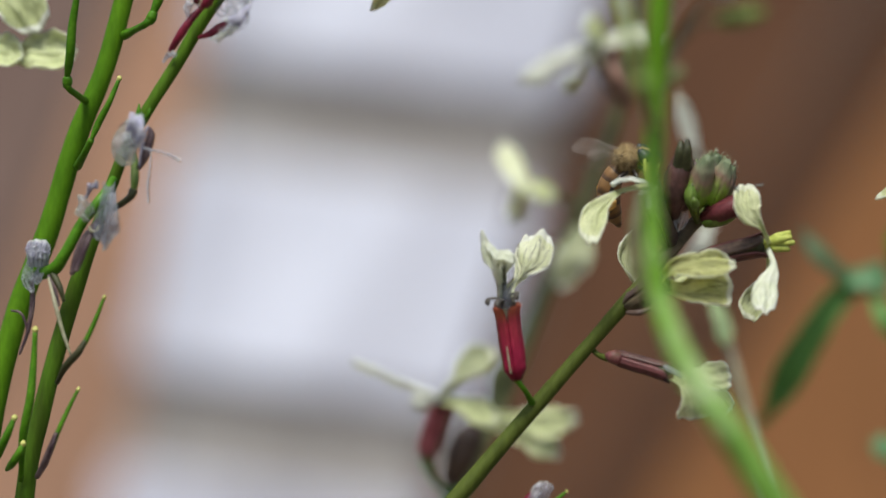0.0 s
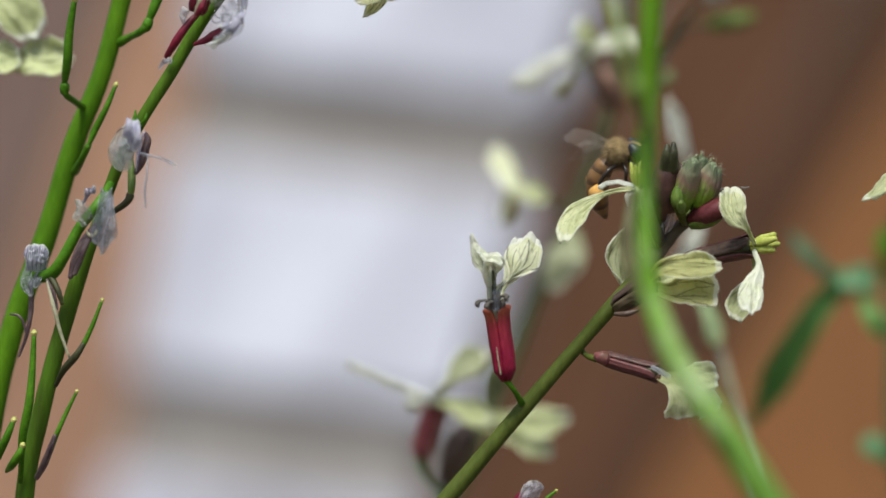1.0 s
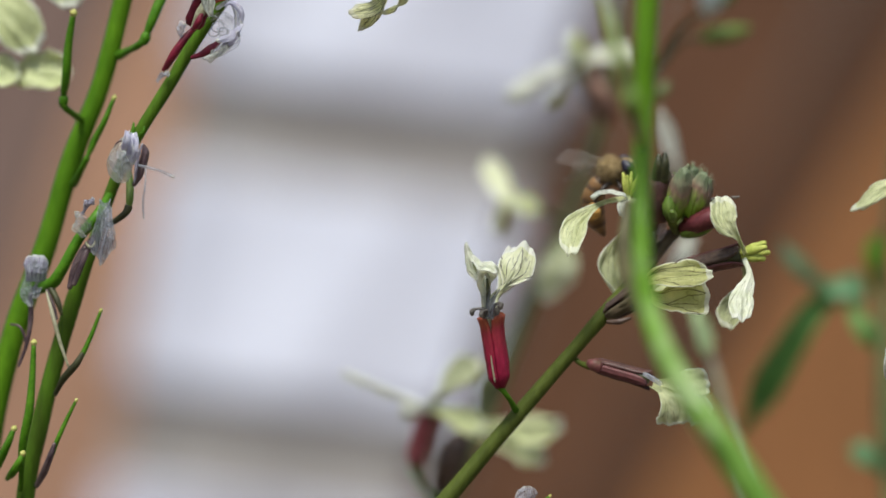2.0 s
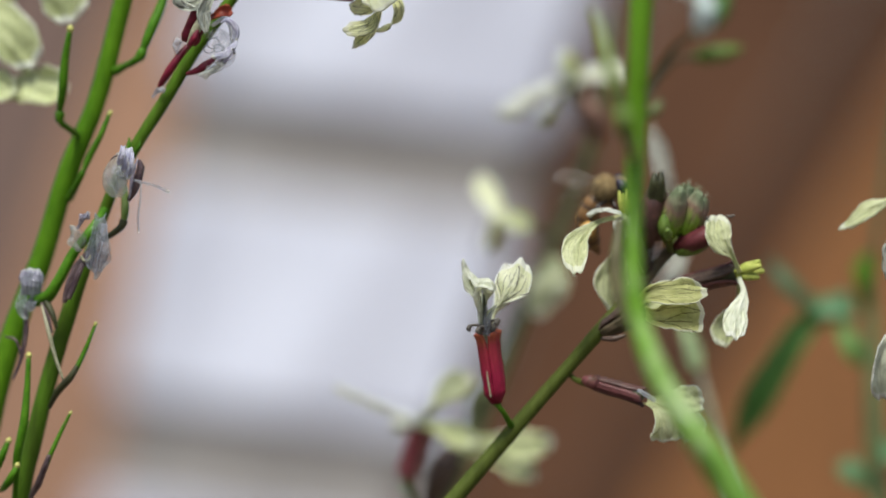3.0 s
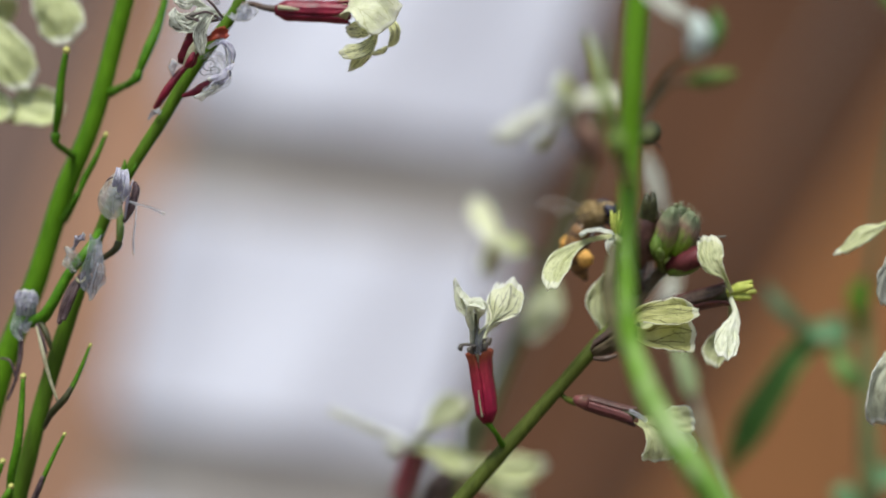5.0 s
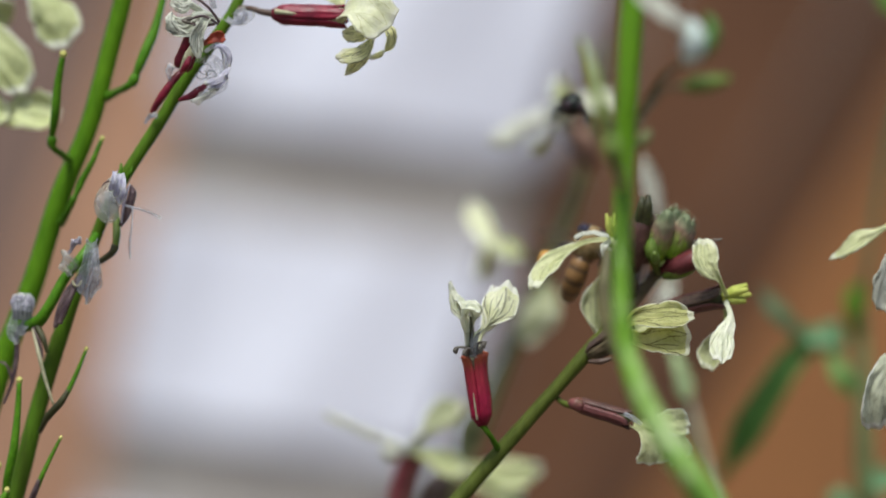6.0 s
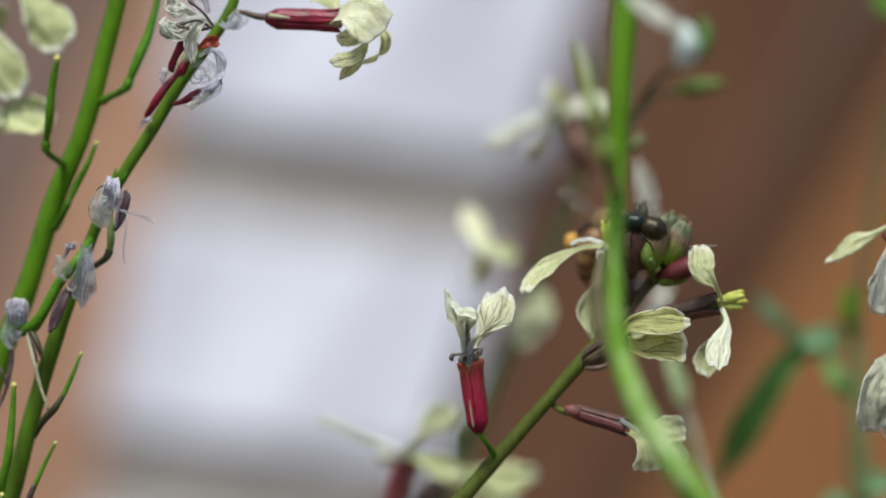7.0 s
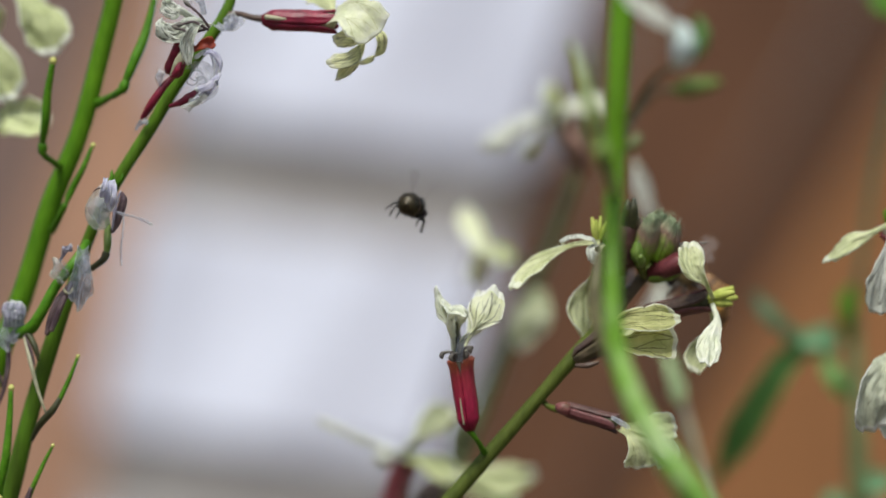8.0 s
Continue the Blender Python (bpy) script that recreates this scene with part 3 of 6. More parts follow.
def build_panel():
    """A panel of broad pale boards with bands of painted grey shade between them, leaning against the fence."""
    panel = thing("board_panel", (0.0, 2.19, 0.0), "panel of pale weathered boards with grey gaps, leaning on the fence", "wooden panel")

    def left(z):
        return -0.1445 + 0.2 * (z - 0.8942)

    def right(z):
        return 0.0857 + 0.33 * (z - 0.8942)
    slope = -0.145
    tops = [1.709, 1.5295, 1.3455, 1.162, 0.9785, 0.795, 0.6115, 0.428, 0.2445, 0.08]

    def corners(top, low, grow=0.0):
        out = []
        for z0, edge in ((low, left), (low, right), (top, right), (top, left)):
            x = edge(z0)
            for _ in range(3):
                z = z0 + slope * (x + 0.12)
                x = edge(z)
            out.append((x + (grow if edge is right else -grow), z))
        return out
    for k in range(len(tops) - 1):
        mesh = prism(corners(tops[k] - (0.02 if k == 6 else 0.015), tops[k + 1] + 0.043), 2.18, 2.19, 0.004)
        flat_shade(part("board", mesh, BOARD_DIM if k == 6 else BOARD, panel))
    # added sheet behind the boards; its grey paints the shade in the gaps
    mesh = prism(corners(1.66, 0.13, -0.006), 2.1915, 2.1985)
    flat_shade(part("backing", mesh, GAP_SHADE, panel, "grey backing sheet, coloured as the shade in the gaps"))


build_ground()
build_wall()
build_panel()


# ---- plants in bloom ----
def mm(v):
    return v / 1000


def anthers(parent, base, way, count, length, r, material=ANTHER, spread=0.35, seed=0):
    """Slender anthers that stand out of a flower."""
    rnd = random.Random(seed)
    b, d = Vector(base), Vector(way).normalized()
    for k in range(count):
        a = 2 * math.pi * k / count + 0.4
        q = d.orthogonal().normalized()
        o = (q * math.cos(a) + d.cross(q) * math.sin(a)) * spread
        w = (d + o * rnd.uniform(0.5, 1.1)).normalized()
        s = b + o * length * 0.25
        e = s + w * length * rnd.uniform(0.85, 1.1)
        part("anther", tube([s, s.lerp(e, 0.5), e], [r * 0.6, r * 1.05, r * 0.55], 8, 4, 0.15), material, parent)


def crumpled(parent, points, width, side, material, seed, name="withered_petal", ruffle=0.13):
    return part(name, petal(points, width, side, 0.2, 0.5, ruffle, seed, 0.0001, 0.6, 0.4, 34, 21, 0.26), material, parent)


def build_tall_stem():
    """The thick upright stem with slender young pods."""
    p = thing("rocket_plant", (-0.08908, 0.6150, -0.03278), "tall rocket plant, thick green stem with young seed pods", "plant", "rocket plants")
    # thick stem, from the soil up beyond the view
    part("stem", tube([(-0.08963, 0.6150, -0.02363), (-0.08414, 0.6150, 0.58913), (-0.07545, 0.6150, 0.70985), (-0.07024, 0.6150, 0.73363), (-0.06512, 0.6150, 0.74735), (-0.06055, 0.6150, 0.76198),
                       (-0.05625, 0.6150, 0.77250), (-0.05277, 0.6150, 0.78530), (-0.04966, 0.6150, 0.79856), (-0.04496, 0.6170, 0.83634)],
                      [mm(4.2), mm(2.5), mm(1.95), mm(1.85), mm(1.78), mm(1.68), mm(1.58), mm(1.53), mm(1.48), mm(1.0)], 14, 8, 0.04, 0.02), STEM, p)
    # pod on a hooked stalk
    part("pedicel", tube([(-0.05890, 0.6150, 0.76729), (-0.05995, 0.6090, 0.76820), (-0.06110, 0.6060, 0.76938), (-0.06137, 0.6060, 0.77082)], [mm(0.62), mm(0.5), mm(0.5), mm(0.62)]), POD, p)
    pod(p, [(-0.06128, 0.6060, 0.77046), (-0.06054, 0.6040, 0.77434), (-0.06008, 0.6030, 0.77878), (-0.05917, 0.6020, 0.78357)], mm(0.72), POD, True, (-0.06119, 0.6060, 0.77010))
    # pod that reaches up beside the stem
    part("pedicel", tube([(-0.05305, 0.6140, 0.77767), (-0.05098, 0.6100, 0.77839), (-0.04902, 0.6060, 0.77911), (-0.04830, 0.6060, 0.77983)], [mm(0.8), mm(0.55), mm(0.6), mm(0.75)]), POD, p)
    pod(p, [(-0.04830, 0.6060, 0.77983), (-0.04668, 0.6060, 0.78379), (-0.04495, 0.6070, 0.78818), (-0.04340, 0.6080, 0.79439)], mm(0.78), POD, True, (-0.04821, 0.6060, 0.78001))
    # thin pod close to the stem
    part("pedicel", tube([(-0.06035, 0.6130, 0.75720), (-0.05877, 0.6080, 0.75913), (-0.05750, 0.6060, 0.76126)], [mm(0.7), mm(0.55), mm(0.5)]), POD, p)
    pod(p, [(-0.05750, 0.6060, 0.76126), (-0.05641, 0.6060, 0.76379), (-0.05470, 0.6050, 0.76682), (-0.05317, 0.6050, 0.77042)], mm(0.52), POD)
    # withered flower bract on the stem
    part("withered_petal", petal([(-0.06512, 0.6000, 0.74176), (-0.06502, 0.5990, 0.74302), (-0.06494, 0.5990, 0.74445), (-0.06478, 0.6000, 0.74605)], mm(3.7), (1, 0.2, 0.05), 0.0, 0.15, 0.07, 31, 0.0001, 0.98, 0.85, 34, 25, 0.5, pleat=0.1), WITHER_MAUVE, p)
    part("withered_petal", petal([(-0.06570, 0.6020, 0.74370), (-0.06630, 0.6010, 0.74210), (-0.06654, 0.6000, 0.73997), (-0.06581, 0.6000, 0.73783)], mm(1.9), (1, -0.3, 0.1), 0.1, 0.3, 0.06, 37, 0.0001, 0.4, 0.6, 34, 21, 0.4), WITHER_GREY, p)
    part("withered_petal", petal([(-0.06493, 0.6015, 0.74210), (-0.06469, 0.6010, 0.74121), (-0.06511, 0.6000, 0.74015), (-0.06546, 0.6000, 0.73908)], mm(1.9), (1, -0.3, 0.1), 0.1, 0.3, 0.06, 39, 0.0001, 0.4, 0.6, 30, 19, 0.4), WITHER_GREY, p)
    part("withered_strip", tube([(-0.06625, 0.6020, 0.73979), (-0.06614, 0.6010, 0.73579), (-0.06685, 0.6010, 0.73177), (-0.06810, 0.6010, 0.72846)], [mm(0.31), mm(0.43), mm(0.37), mm(0.22)], 6, 6, 0.3), WITHER_DARK, p)
    part("withered_strip", tube([(-0.06947, 0.6020, 0.73505), (-0.06792, 0.6010, 0.73472), (-0.06712, 0.6010, 0.73311), (-0.06685, 0.6010, 0.73132)], [mm(0.15), mm(0.22), mm(0.25), mm(0.19)], 6, 6, 0.3), WITHER_DARK, p)
    return p


def build_faded_stem():
    """The bent stem whose flowers have withered, with one red flower at its tip."""
    p = thing("rocket_plant", (-0.07556, 0.6020, -0.00728), "bent rocket stem with withered flowers and a red-cupped one", "plant", "rocket plants")
    part("stem", tube([(-0.07556, 0.6020, 0.00168), (-0.07210, 0.6030, 0.61917), (-0.06737, 0.6040, 0.70877), (-0.06521, 0.6040, 0.71865), (-0.06296, 0.6040, 0.72763), (-0.05973, 0.6040, 0.73841), (-0.05640, 0.6030, 0.74758),
                       (-0.05371, 0.6020, 0.75501), (-0.05139, 0.6010, 0.76037), (-0.04812, 0.6000, 0.76597), (-0.04412, 0.6000, 0.77222), (-0.03982, 0.6000, 0.77936), (-0.03560, 0.6000, 0.78533), (-0.03176, 0.6000, 0.79113), (-0.02967, 0.6010, 0.79746)],
                      [mm(3.6), mm(2.2), mm(1.45), mm(1.42), mm(1.4), mm(1.3), mm(1.0), mm(0.95), mm(0.93), mm(0.97), mm(1.0), mm(1.02), mm(0.98), mm(0.92), mm(0.6)], 13, 8, 0.05, 0.03), STEM_BENT, p)
    part("side_branch", tube([(-0.05336, 0.6020, 0.75573), (-0.05549, 0.5980, 0.75187), (-0.05816, 0.5980, 0.74849), (-0.06083, 0.5980, 0.74369), (-0.06235, 0.5990, 0.74163), (-0.06564, 0.6030, 0.74041)], [mm(0.6), mm(0.8), mm(0.85), mm(0.95), mm(1.1), mm(0.9)], 11, 7, 0.1), POD, p)
    # first withered head
    part("pedicel", tube([(-0.05389, 0.6000, 0.75045), (-0.05185, 0.5970, 0.75151), (-0.05052, 0.5960, 0.75257), (-0.05017, 0.5960, 0.75346)], [mm(0.45), mm(0.5), mm(0.6), mm(0.7)]), POD_DARK, p)
    pod(p, [(-0.05017, 0.5960, 0.75292), (-0.04999, 0.5960, 0.75496), (-0.05011, 0.5975, 0.75702), (-0.05020, 0.5985, 0.75881)], mm(0.62), BUD_GREEN, False)
    part("bract", tube([(-0.05002, 0.5985, 0.76344), (-0.04961, 0.5978, 0.76485), (-0.04943, 0.5978, 0.76645)], [mm(0.5), mm(0.45), mm(0.15)], 8), POD, p)
    part("bract", tube([(-0.04860, 0.5985, 0.76415), (-0.04798, 0.5975, 0.76502), (-0.04771, 0.5975, 0.76590)], [mm(0.4), mm(0.3), mm(0.12)], 8), POD, p)
    part("withered_petal", tube([(-0.05062, 0.5940, 0.75769), (-0.05119, 0.5935, 0.75891), (-0.05128, 0.5935, 0.76015), (-0.05075, 0.5935, 0.76174), (-0.05000, 0.5940, 0.76369)], [mm(1.3), mm(2.0), mm(2.15), mm(1.8), mm(1.0)], 16, 7, 0.16), WITHER_OLIVE, p, "papery greyish head of withered petals")
    crumpled(p, [(-0.05071, 0.5920, 0.75784), (-0.05128, 0.5905, 0.75904), (-0.05106, 0.5900, 0.76062), (-0.05027, 0.5910, 0.76274)], mm(3.0), (1, 0.3, 0.15), WITHER_CLEAR, 3, ruffle=0.08)
    crumpled(p, [(-0.05013, 0.5935, 0.75838), (-0.05000, 0.5920, 0.75977), (-0.04979, 0.5915, 0.76135), (-0.04948, 0.5920, 0.76347)], mm(3.6), (1, 0.15, 0.2), WITHER_GREY, 6, ruffle=0.05)
    # added lilac-white strips that paint the glossy highlights on the head
    for a, b, c, d, w, s in (((-0.04938, 0.5856, 0.76480), (-0.04947, 0.5846, 0.76382), (-0.04981, 0.5846, 0.76278), (-0.05007, 0.5856, 0.76193), 1.1, 141), ((-0.04885, 0.5866, 0.76431), (-0.04894, 0.5856, 0.76315), (-0.04920, 0.5856, 0.76202), (-0.04937, 0.5866, 0.76090), 1.0, 142),
                             ((-0.04807, 0.5866, 0.76378), (-0.04807, 0.5856, 0.76254), (-0.04833, 0.5856, 0.76132), (-0.04859, 0.5866, 0.76021), 0.8, 144), ((-0.04870, 0.5880, 0.76460), (-0.04850, 0.5876, 0.76319), (-0.04876, 0.5876, 0.76145), (-0.04897, 0.5880, 0.75971), 1.5, 143)):
        part("withered_petal", petal([a, b, c, d], mm(w), (1, 0.3, 0.25), 0.1, 0.5, 0.05, s, 0.0001, 0.5, 0.6, 30, 17, 0.4, pleat=0.15), WITHER_SHEEN, p)
    part("filament", tube([(-0.05159, 0.5880, 0.76277), (-0.05093, 0.5875, 0.76328), (-0.05024, 0.5875, 0.76345), (-0.04975, 0.5880, 0.76329)], [mm(0.08), mm(0.14), mm(0.14), mm(0.08)], 6), WITHER_DARK, p)
    part("withered_strip", tube([(-0.04903, 0.5930, 0.75697), (-0.04873, 0.5925, 0.75908), (-0.04828, 0.5925, 0.76137), (-0.04771, 0.5930, 0.76314)], [mm(0.12), mm(0.28), mm(0.25), mm(0.1)], 6, 6, 0.2), WITHER_MAUVE, p)
    part("withered_sepal", tube([(-0.04928, 0.5950, 0.75664), (-0.04841, 0.5940, 0.75822), (-0.04779, 0.5940, 0.76007), (-0.04735, 0.5940, 0.76175), (-0.04769, 0.5950, 0.76283)], [mm(0.3), mm(0.62), mm(0.7), mm(0.55), mm(0.25)], 7, 7, 0.25), WITHER_DARK, p)
    part("filament", tube([(-0.04903, 0.5930, 0.75996), (-0.04719, 0.5920, 0.75942), (-0.04507, 0.5920, 0.75889), (-0.04279, 0.5920, 0.75784)], [mm(0.2), mm(0.24), mm(0.22), mm(0.3)], 6), WITHER, p)
    part("filament", tube([(-0.04727, 0.5930, 0.75935), (-0.04728, 0.5920, 0.75669), (-0.04763, 0.5920, 0.75405), (-0.04754, 0.5920, 0.75150)], [mm(0.16), mm(0.16), mm(0.2), mm(0.16)], 6), WITHER, p)
    # second withered head
    crumpled(p, [(-0.05592, 0.5950, 0.75009), (-0.05684, 0.5935, 0.75097), (-0.05776, 0.5930, 0.75097), (-0.05887, 0.5935, 0.74991)], mm(4.6), (0.2, 0.3, 1), WITHER_OLIVE, 11, ruffle=0.05)
    crumpled(p, [(-0.05587, 0.5945, 0.75080), (-0.05679, 0.5930, 0.75168), (-0.05762, 0.5925, 0.75150), (-0.05855, 0.5930, 0.75026)], mm(2.6), (0.4, 0.3, 1), WITHER_CLEAR, 12, ruffle=0.06)
    crumpled(p, [(-0.05711, 0.5945, 0.75212), (-0.05644, 0.5930, 0.75291), (-0.05595, 0.5925, 0.75388), (-0.05538, 0.5930, 0.75485)], mm(1.4), (0.8, 0.4, 0.5), WITHER_MAUVE, 13)
    crumpled(p, [(-0.05375, 0.5945, 0.75389), (-0.05370, 0.5920, 0.75141), (-0.05405, 0.5920, 0.74877), (-0.05450, 0.5930, 0.74550)], mm(4.2), (1, 0.3, 0.1), WITHER_GREY, 17, ruffle=0.05)
    crumpled(p, [(-0.05318, 0.5940, 0.75292), (-0.05304, 0.5915, 0.75053), (-0.05352, 0.5910, 0.74815), (-0.05432, 0.5920, 0.74445)], mm(2.2), (1, 0.5, 0), WITHER_GREY, 18, ruffle=0.05)
    part("withered_strip", tube([(-0.05300, 0.5910, 0.75009), (-0.05357, 0.5905, 0.74816), (-0.05401, 0.5905, 0.74640), (-0.05423, 0.5910, 0.74438)], [mm(0.08), mm(0.16), mm(0.18), mm(0.28)], 6, 6, 0.2), WITHER, p)
    part("withered_strip", tube([(-0.05666, 0.5935, 0.74797), (-0.05626, 0.5930, 0.74727), (-0.05573, 0.5930, 0.74709), (-0.05529, 0.5930, 0.74744), (-0.05525, 0.5935, 0.74797)], [mm(0.15), mm(0.25), mm(0.22), mm(0.3), mm(0.15)], 6, 6, 0.2), TUBE_PALE, p, "pale curled strip")
    crumpled(p, [(-0.05561, 0.5955, 0.74903), (-0.05592, 0.5950, 0.74796), (-0.05600, 0.5940, 0.74708), (-0.05636, 0.5940, 0.74638)], mm(2.0), (1, 0.4, 0.1), WITHER_DARK, 19)
    part("withered_sepal", tube([(-0.05601, 0.5960, 0.74814), (-0.05734, 0.5950, 0.74611), (-0.05858, 0.5950, 0.74372), (-0.05946, 0.5950, 0.74071)], [mm(0.5), mm(0.85), mm(0.7), mm(0.4)], 7, 7, 0.3), WITHER_DARK, p)
    part("withered_sepal", tube([(-0.05557, 0.5950, 0.74876), (-0.05679, 0.5930, 0.74568), (-0.05785, 0.5930, 0.74303), (-0.05855, 0.5930, 0.74127)], [mm(0.3), mm(0.45), mm(0.45), mm(0.35)], 7, 7, 0.3), WITHER_DARK, p)
    # dangling strips below
    part("withered_strip", tube([(-0.06321, 0.5970, 0.74015), (-0.06222, 0.5960, 0.73679), (-0.06107, 0.5960, 0.73236), (-0.05974, 0.5960, 0.72846)], [mm(0.19), mm(0.34), mm(0.31), mm(0.17)], 6, 6, 0.25), TUBE_PALE, p)
    part("withered_strip", tube([(-0.06332, 0.5980, 0.74048), (-0.06215, 0.5970, 0.73810), (-0.06161, 0.5970, 0.73588)], [mm(0.25), mm(0.31), mm(0.19)], 6, 6, 0.25), WITHER_DARK, p)
    part("bract", tube([(-0.06271, 0.5990, 0.74074), (-0.06154, 0.5980, 0.73853), (-0.06100, 0.5980, 0.73657)], [mm(0.6), mm(0.5), mm(0.25)], 7), POD_DARK, p)
    # pods low on the stem
    pod(p, [(-0.06267, 0.6020, 0.72368), (-0.06083, 0.5980, 0.72652), (-0.05832, 0.5960, 0.72917), (-0.05637, 0.5960, 0.73289), (-0.05469, 0.5960, 0.73706)], mm(0.42), POD)
    part("withered_sheath", tube([(-0.06228, 0.6000, 0.72404), (-0.06064, 0.5970, 0.72665), (-0.05840, 0.5950, 0.72903), (-0.05751, 0.5950, 0.73062)], [mm(0.39), mm(0.58), mm(0.55), mm(0.35)], 8, 6, 0.3), POD_DARK, p)
    pod(p, [(-0.06571, 0.6020, 0.70936), (-0.06332, 0.5980, 0.71318), (-0.06169, 0.5960, 0.71685), (-0.06027, 0.5960, 0.71995), (-0.05867, 0.5960, 0.72314)], mm(0.38), POD)
    part("withered_sheath", tube([(-0.06531, 0.6000, 0.70976), (-0.06374, 0.5970, 0.71227), (-0.06247, 0.5950, 0.71505), (-0.06194, 0.5950, 0.71664)], [mm(0.39), mm(0.55), mm(0.51), mm(0.35)], 8, 6, 0.3), WITHER_DARK, p)
    pod(p, [(-0.06804, 0.6020, 0.70891), (-0.06723, 0.5980, 0.71630), (-0.06605, 0.5970, 0.72168), (-0.06552, 0.5970, 0.72701), (-0.06525, 0.5970, 0.73198)], mm(0.64), POD)
    pod(p, [(-0.07198, 0.6020, 0.71159), (-0.07055, 0.5990, 0.71446), (-0.06954, 0.5980, 0.71647), (-0.06865, 0.5980, 0.71861)], mm(0.6), POD)
    pod(p, [(-0.07019, 0.6020, 0.71070), (-0.06865, 0.5980, 0.71221), (-0.06765, 0.5970, 0.71369), (-0.06721, 0.5970, 0.71475)], mm(0.6), POD)
    # withered flowers near the top
    part("sepal", sepal((-0.04046, 0.5940, 0.78154), (-0.03768, 0.5920, 0.78724), mm(0.9), mm(1.1), 100, 150), SEPAL_WINE, p)
    part("sepal", sepal((-0.03915, 0.5930, 0.78078), (-0.03715, 0.5920, 0.78618), mm(0.8), mm(0.9), 200, 150), SEPAL_WINE, p)
    part("seed_pod", tube([(-0.03953, 0.5920, 0.78090), (-0.03849, 0.5910, 0.78305), (-0.03709, 0.5910, 0.78524)], [mm(0.5), mm(0.75), mm(0.7)]), TUBE_PALE, p, "pale inner side of a sepal")
    part("sepal", tube([(-0.04464, 0.5980, 0.77463), (-0.04290, 0.5960, 0.77712), (-0.04095, 0.5960, 0.77978), (-0.03924, 0.5970, 0.78161)], [mm(0.5), mm(0.7), mm(0.6), mm(0.4)], 7, 7, 0.2), SEPAL_WINE, p)
    part("sepal", tube([(-0.04017, 0.5950, 0.77637), (-0.03816, 0.5940, 0.77703), (-0.03715, 0.5940, 0.77770), (-0.03600, 0.5955, 0.77870)], [mm(0.3), mm(0.6), mm(0.7), mm(0.4)], 7, 7, 0.2), SEPAL_WINE, p)
    part("sepal", petal([(-0.03651, 0.5945, 0.78492), (-0.03536, 0.5930, 0.78536), (-0.03439, 0.5930, 0.78598), (-0.03313, 0.5940, 0.78657)], mm(1.9), (0.3, 0.3, 0.9), 0.2, 0.4, 0.04, 22, 0.0003, 0.6, 0.5), SEPAL_ORANGE, p, "orange-red sepal")
    part("sepal", tube([(-0.03820, 0.5905, 0.78293), (-0.03864, 0.5905, 0.78188), (-0.03920, 0.5910, 0.78102), (-0.03970, 0.5920, 0.78072)], [mm(0.35), mm(0.6), mm(0.55), mm(0.25)], 7, 7, 0.2), SEPAL_WINE, p)
    # lilac-white pieces round the curled petal, its bright highlights painted as colour
    part("filament", tube([(-0.03457, 0.5900, 0.78413), (-0.03349, 0.5895, 0.78454), (-0.03252, 0.5895, 0.78384), (-0.03200, 0.5895, 0.78270), (-0.03209, 0.5895, 0.78130)], [mm(0.15), mm(0.4), mm(0.5), mm(0.42), mm(0.2)], 7, 7, 0.3), WITHER_SHEEN, p)
    for a, b, c, w, s in (((-0.03212, 0.5885, 0.78124), (-0.03323, 0.5880, 0.77912), (-0.03536, 0.5885, 0.77774), 1.7, 151), ((-0.03235, 0.5880, 0.78087), (-0.03381, 0.5875, 0.77944), (-0.03603, 0.5880, 0.77877), 1.5, 152), ((-0.03326, 0.5885, 0.77914), (-0.03463, 0.5880, 0.77772), (-0.03693, 0.5885, 0.77617), 1.4, 153)):
        part("withered_petal", petal([a, Vector(a).lerp(Vector(b), 0.5), b, c], mm(w), (0.4, 0.4, 0.8), 0.1, 0.5, 0.05, s, 0.0001, 0.5, 0.6, 30, 17, 0.4, pleat=0.12), WITHER_SHEEN if s < 153 else WITHER_OLIVE, p)
    crumpled(p, [(-0.03599, 0.5930, 0.78360), (-0.03385, 0.5910, 0.78436), (-0.03300, 0.5900, 0.78167), (-0.03432, 0.5900, 0.77834), (-0.03824, 0.5910, 0.77610)], mm(2.4), (0.5, 1, 0.5), WITHER, 23, ruffle=0.05)
    crumpled(p, [(-0.03713, 0.5930, 0.78201), (-0.03490, 0.5910, 0.78173), (-0.03467, 0.5900, 0.77904), (-0.03719, 0.5910, 0.77663)], mm(4.0), (0.8, 0.5, 0.3), WITHER_CLEAR, 29, ruffle=0.08)
    crumpled(p, [(-0.04563, 0.5970, 0.77264), (-0.04502, 0.5960, 0.77331), (-0.04424, 0.5950, 0.77380), (-0.04396, 0.5960, 0.77446)], mm(1.2), (1, 0.3, 0), WITHER, 47)
    crumpled(p, [(-0.04137, 0.5970, 0.77850), (-0.04176, 0.5950, 0.78017), (-0.04159, 0.5950, 0.78088), (-0.04088, 0.5950, 0.78159)], mm(1.4), (1, 0.4, 0), WITHER, 41)
    for x, z, r, a0 in ((-0.03560, 0.78090, 0.00085, 0.3), (-0.03640, 0.78010, 0.0007, 2.2), (-0.03490, 0.78010, 0.0006, 4.0)):
        curl = [(x + r * math.cos(a0 + 0.85 * q) * (1 + 0.08 * q), 0.5905 - 0.0002 * q, z + r * math.sin(a0 + 0.85 * q)) for q in range(7)]
        part("filament", tube(curl, [mm(0.14), mm(0.13), mm(0.12), mm(0.1)], 6, 5), WITHER_GREY, p)
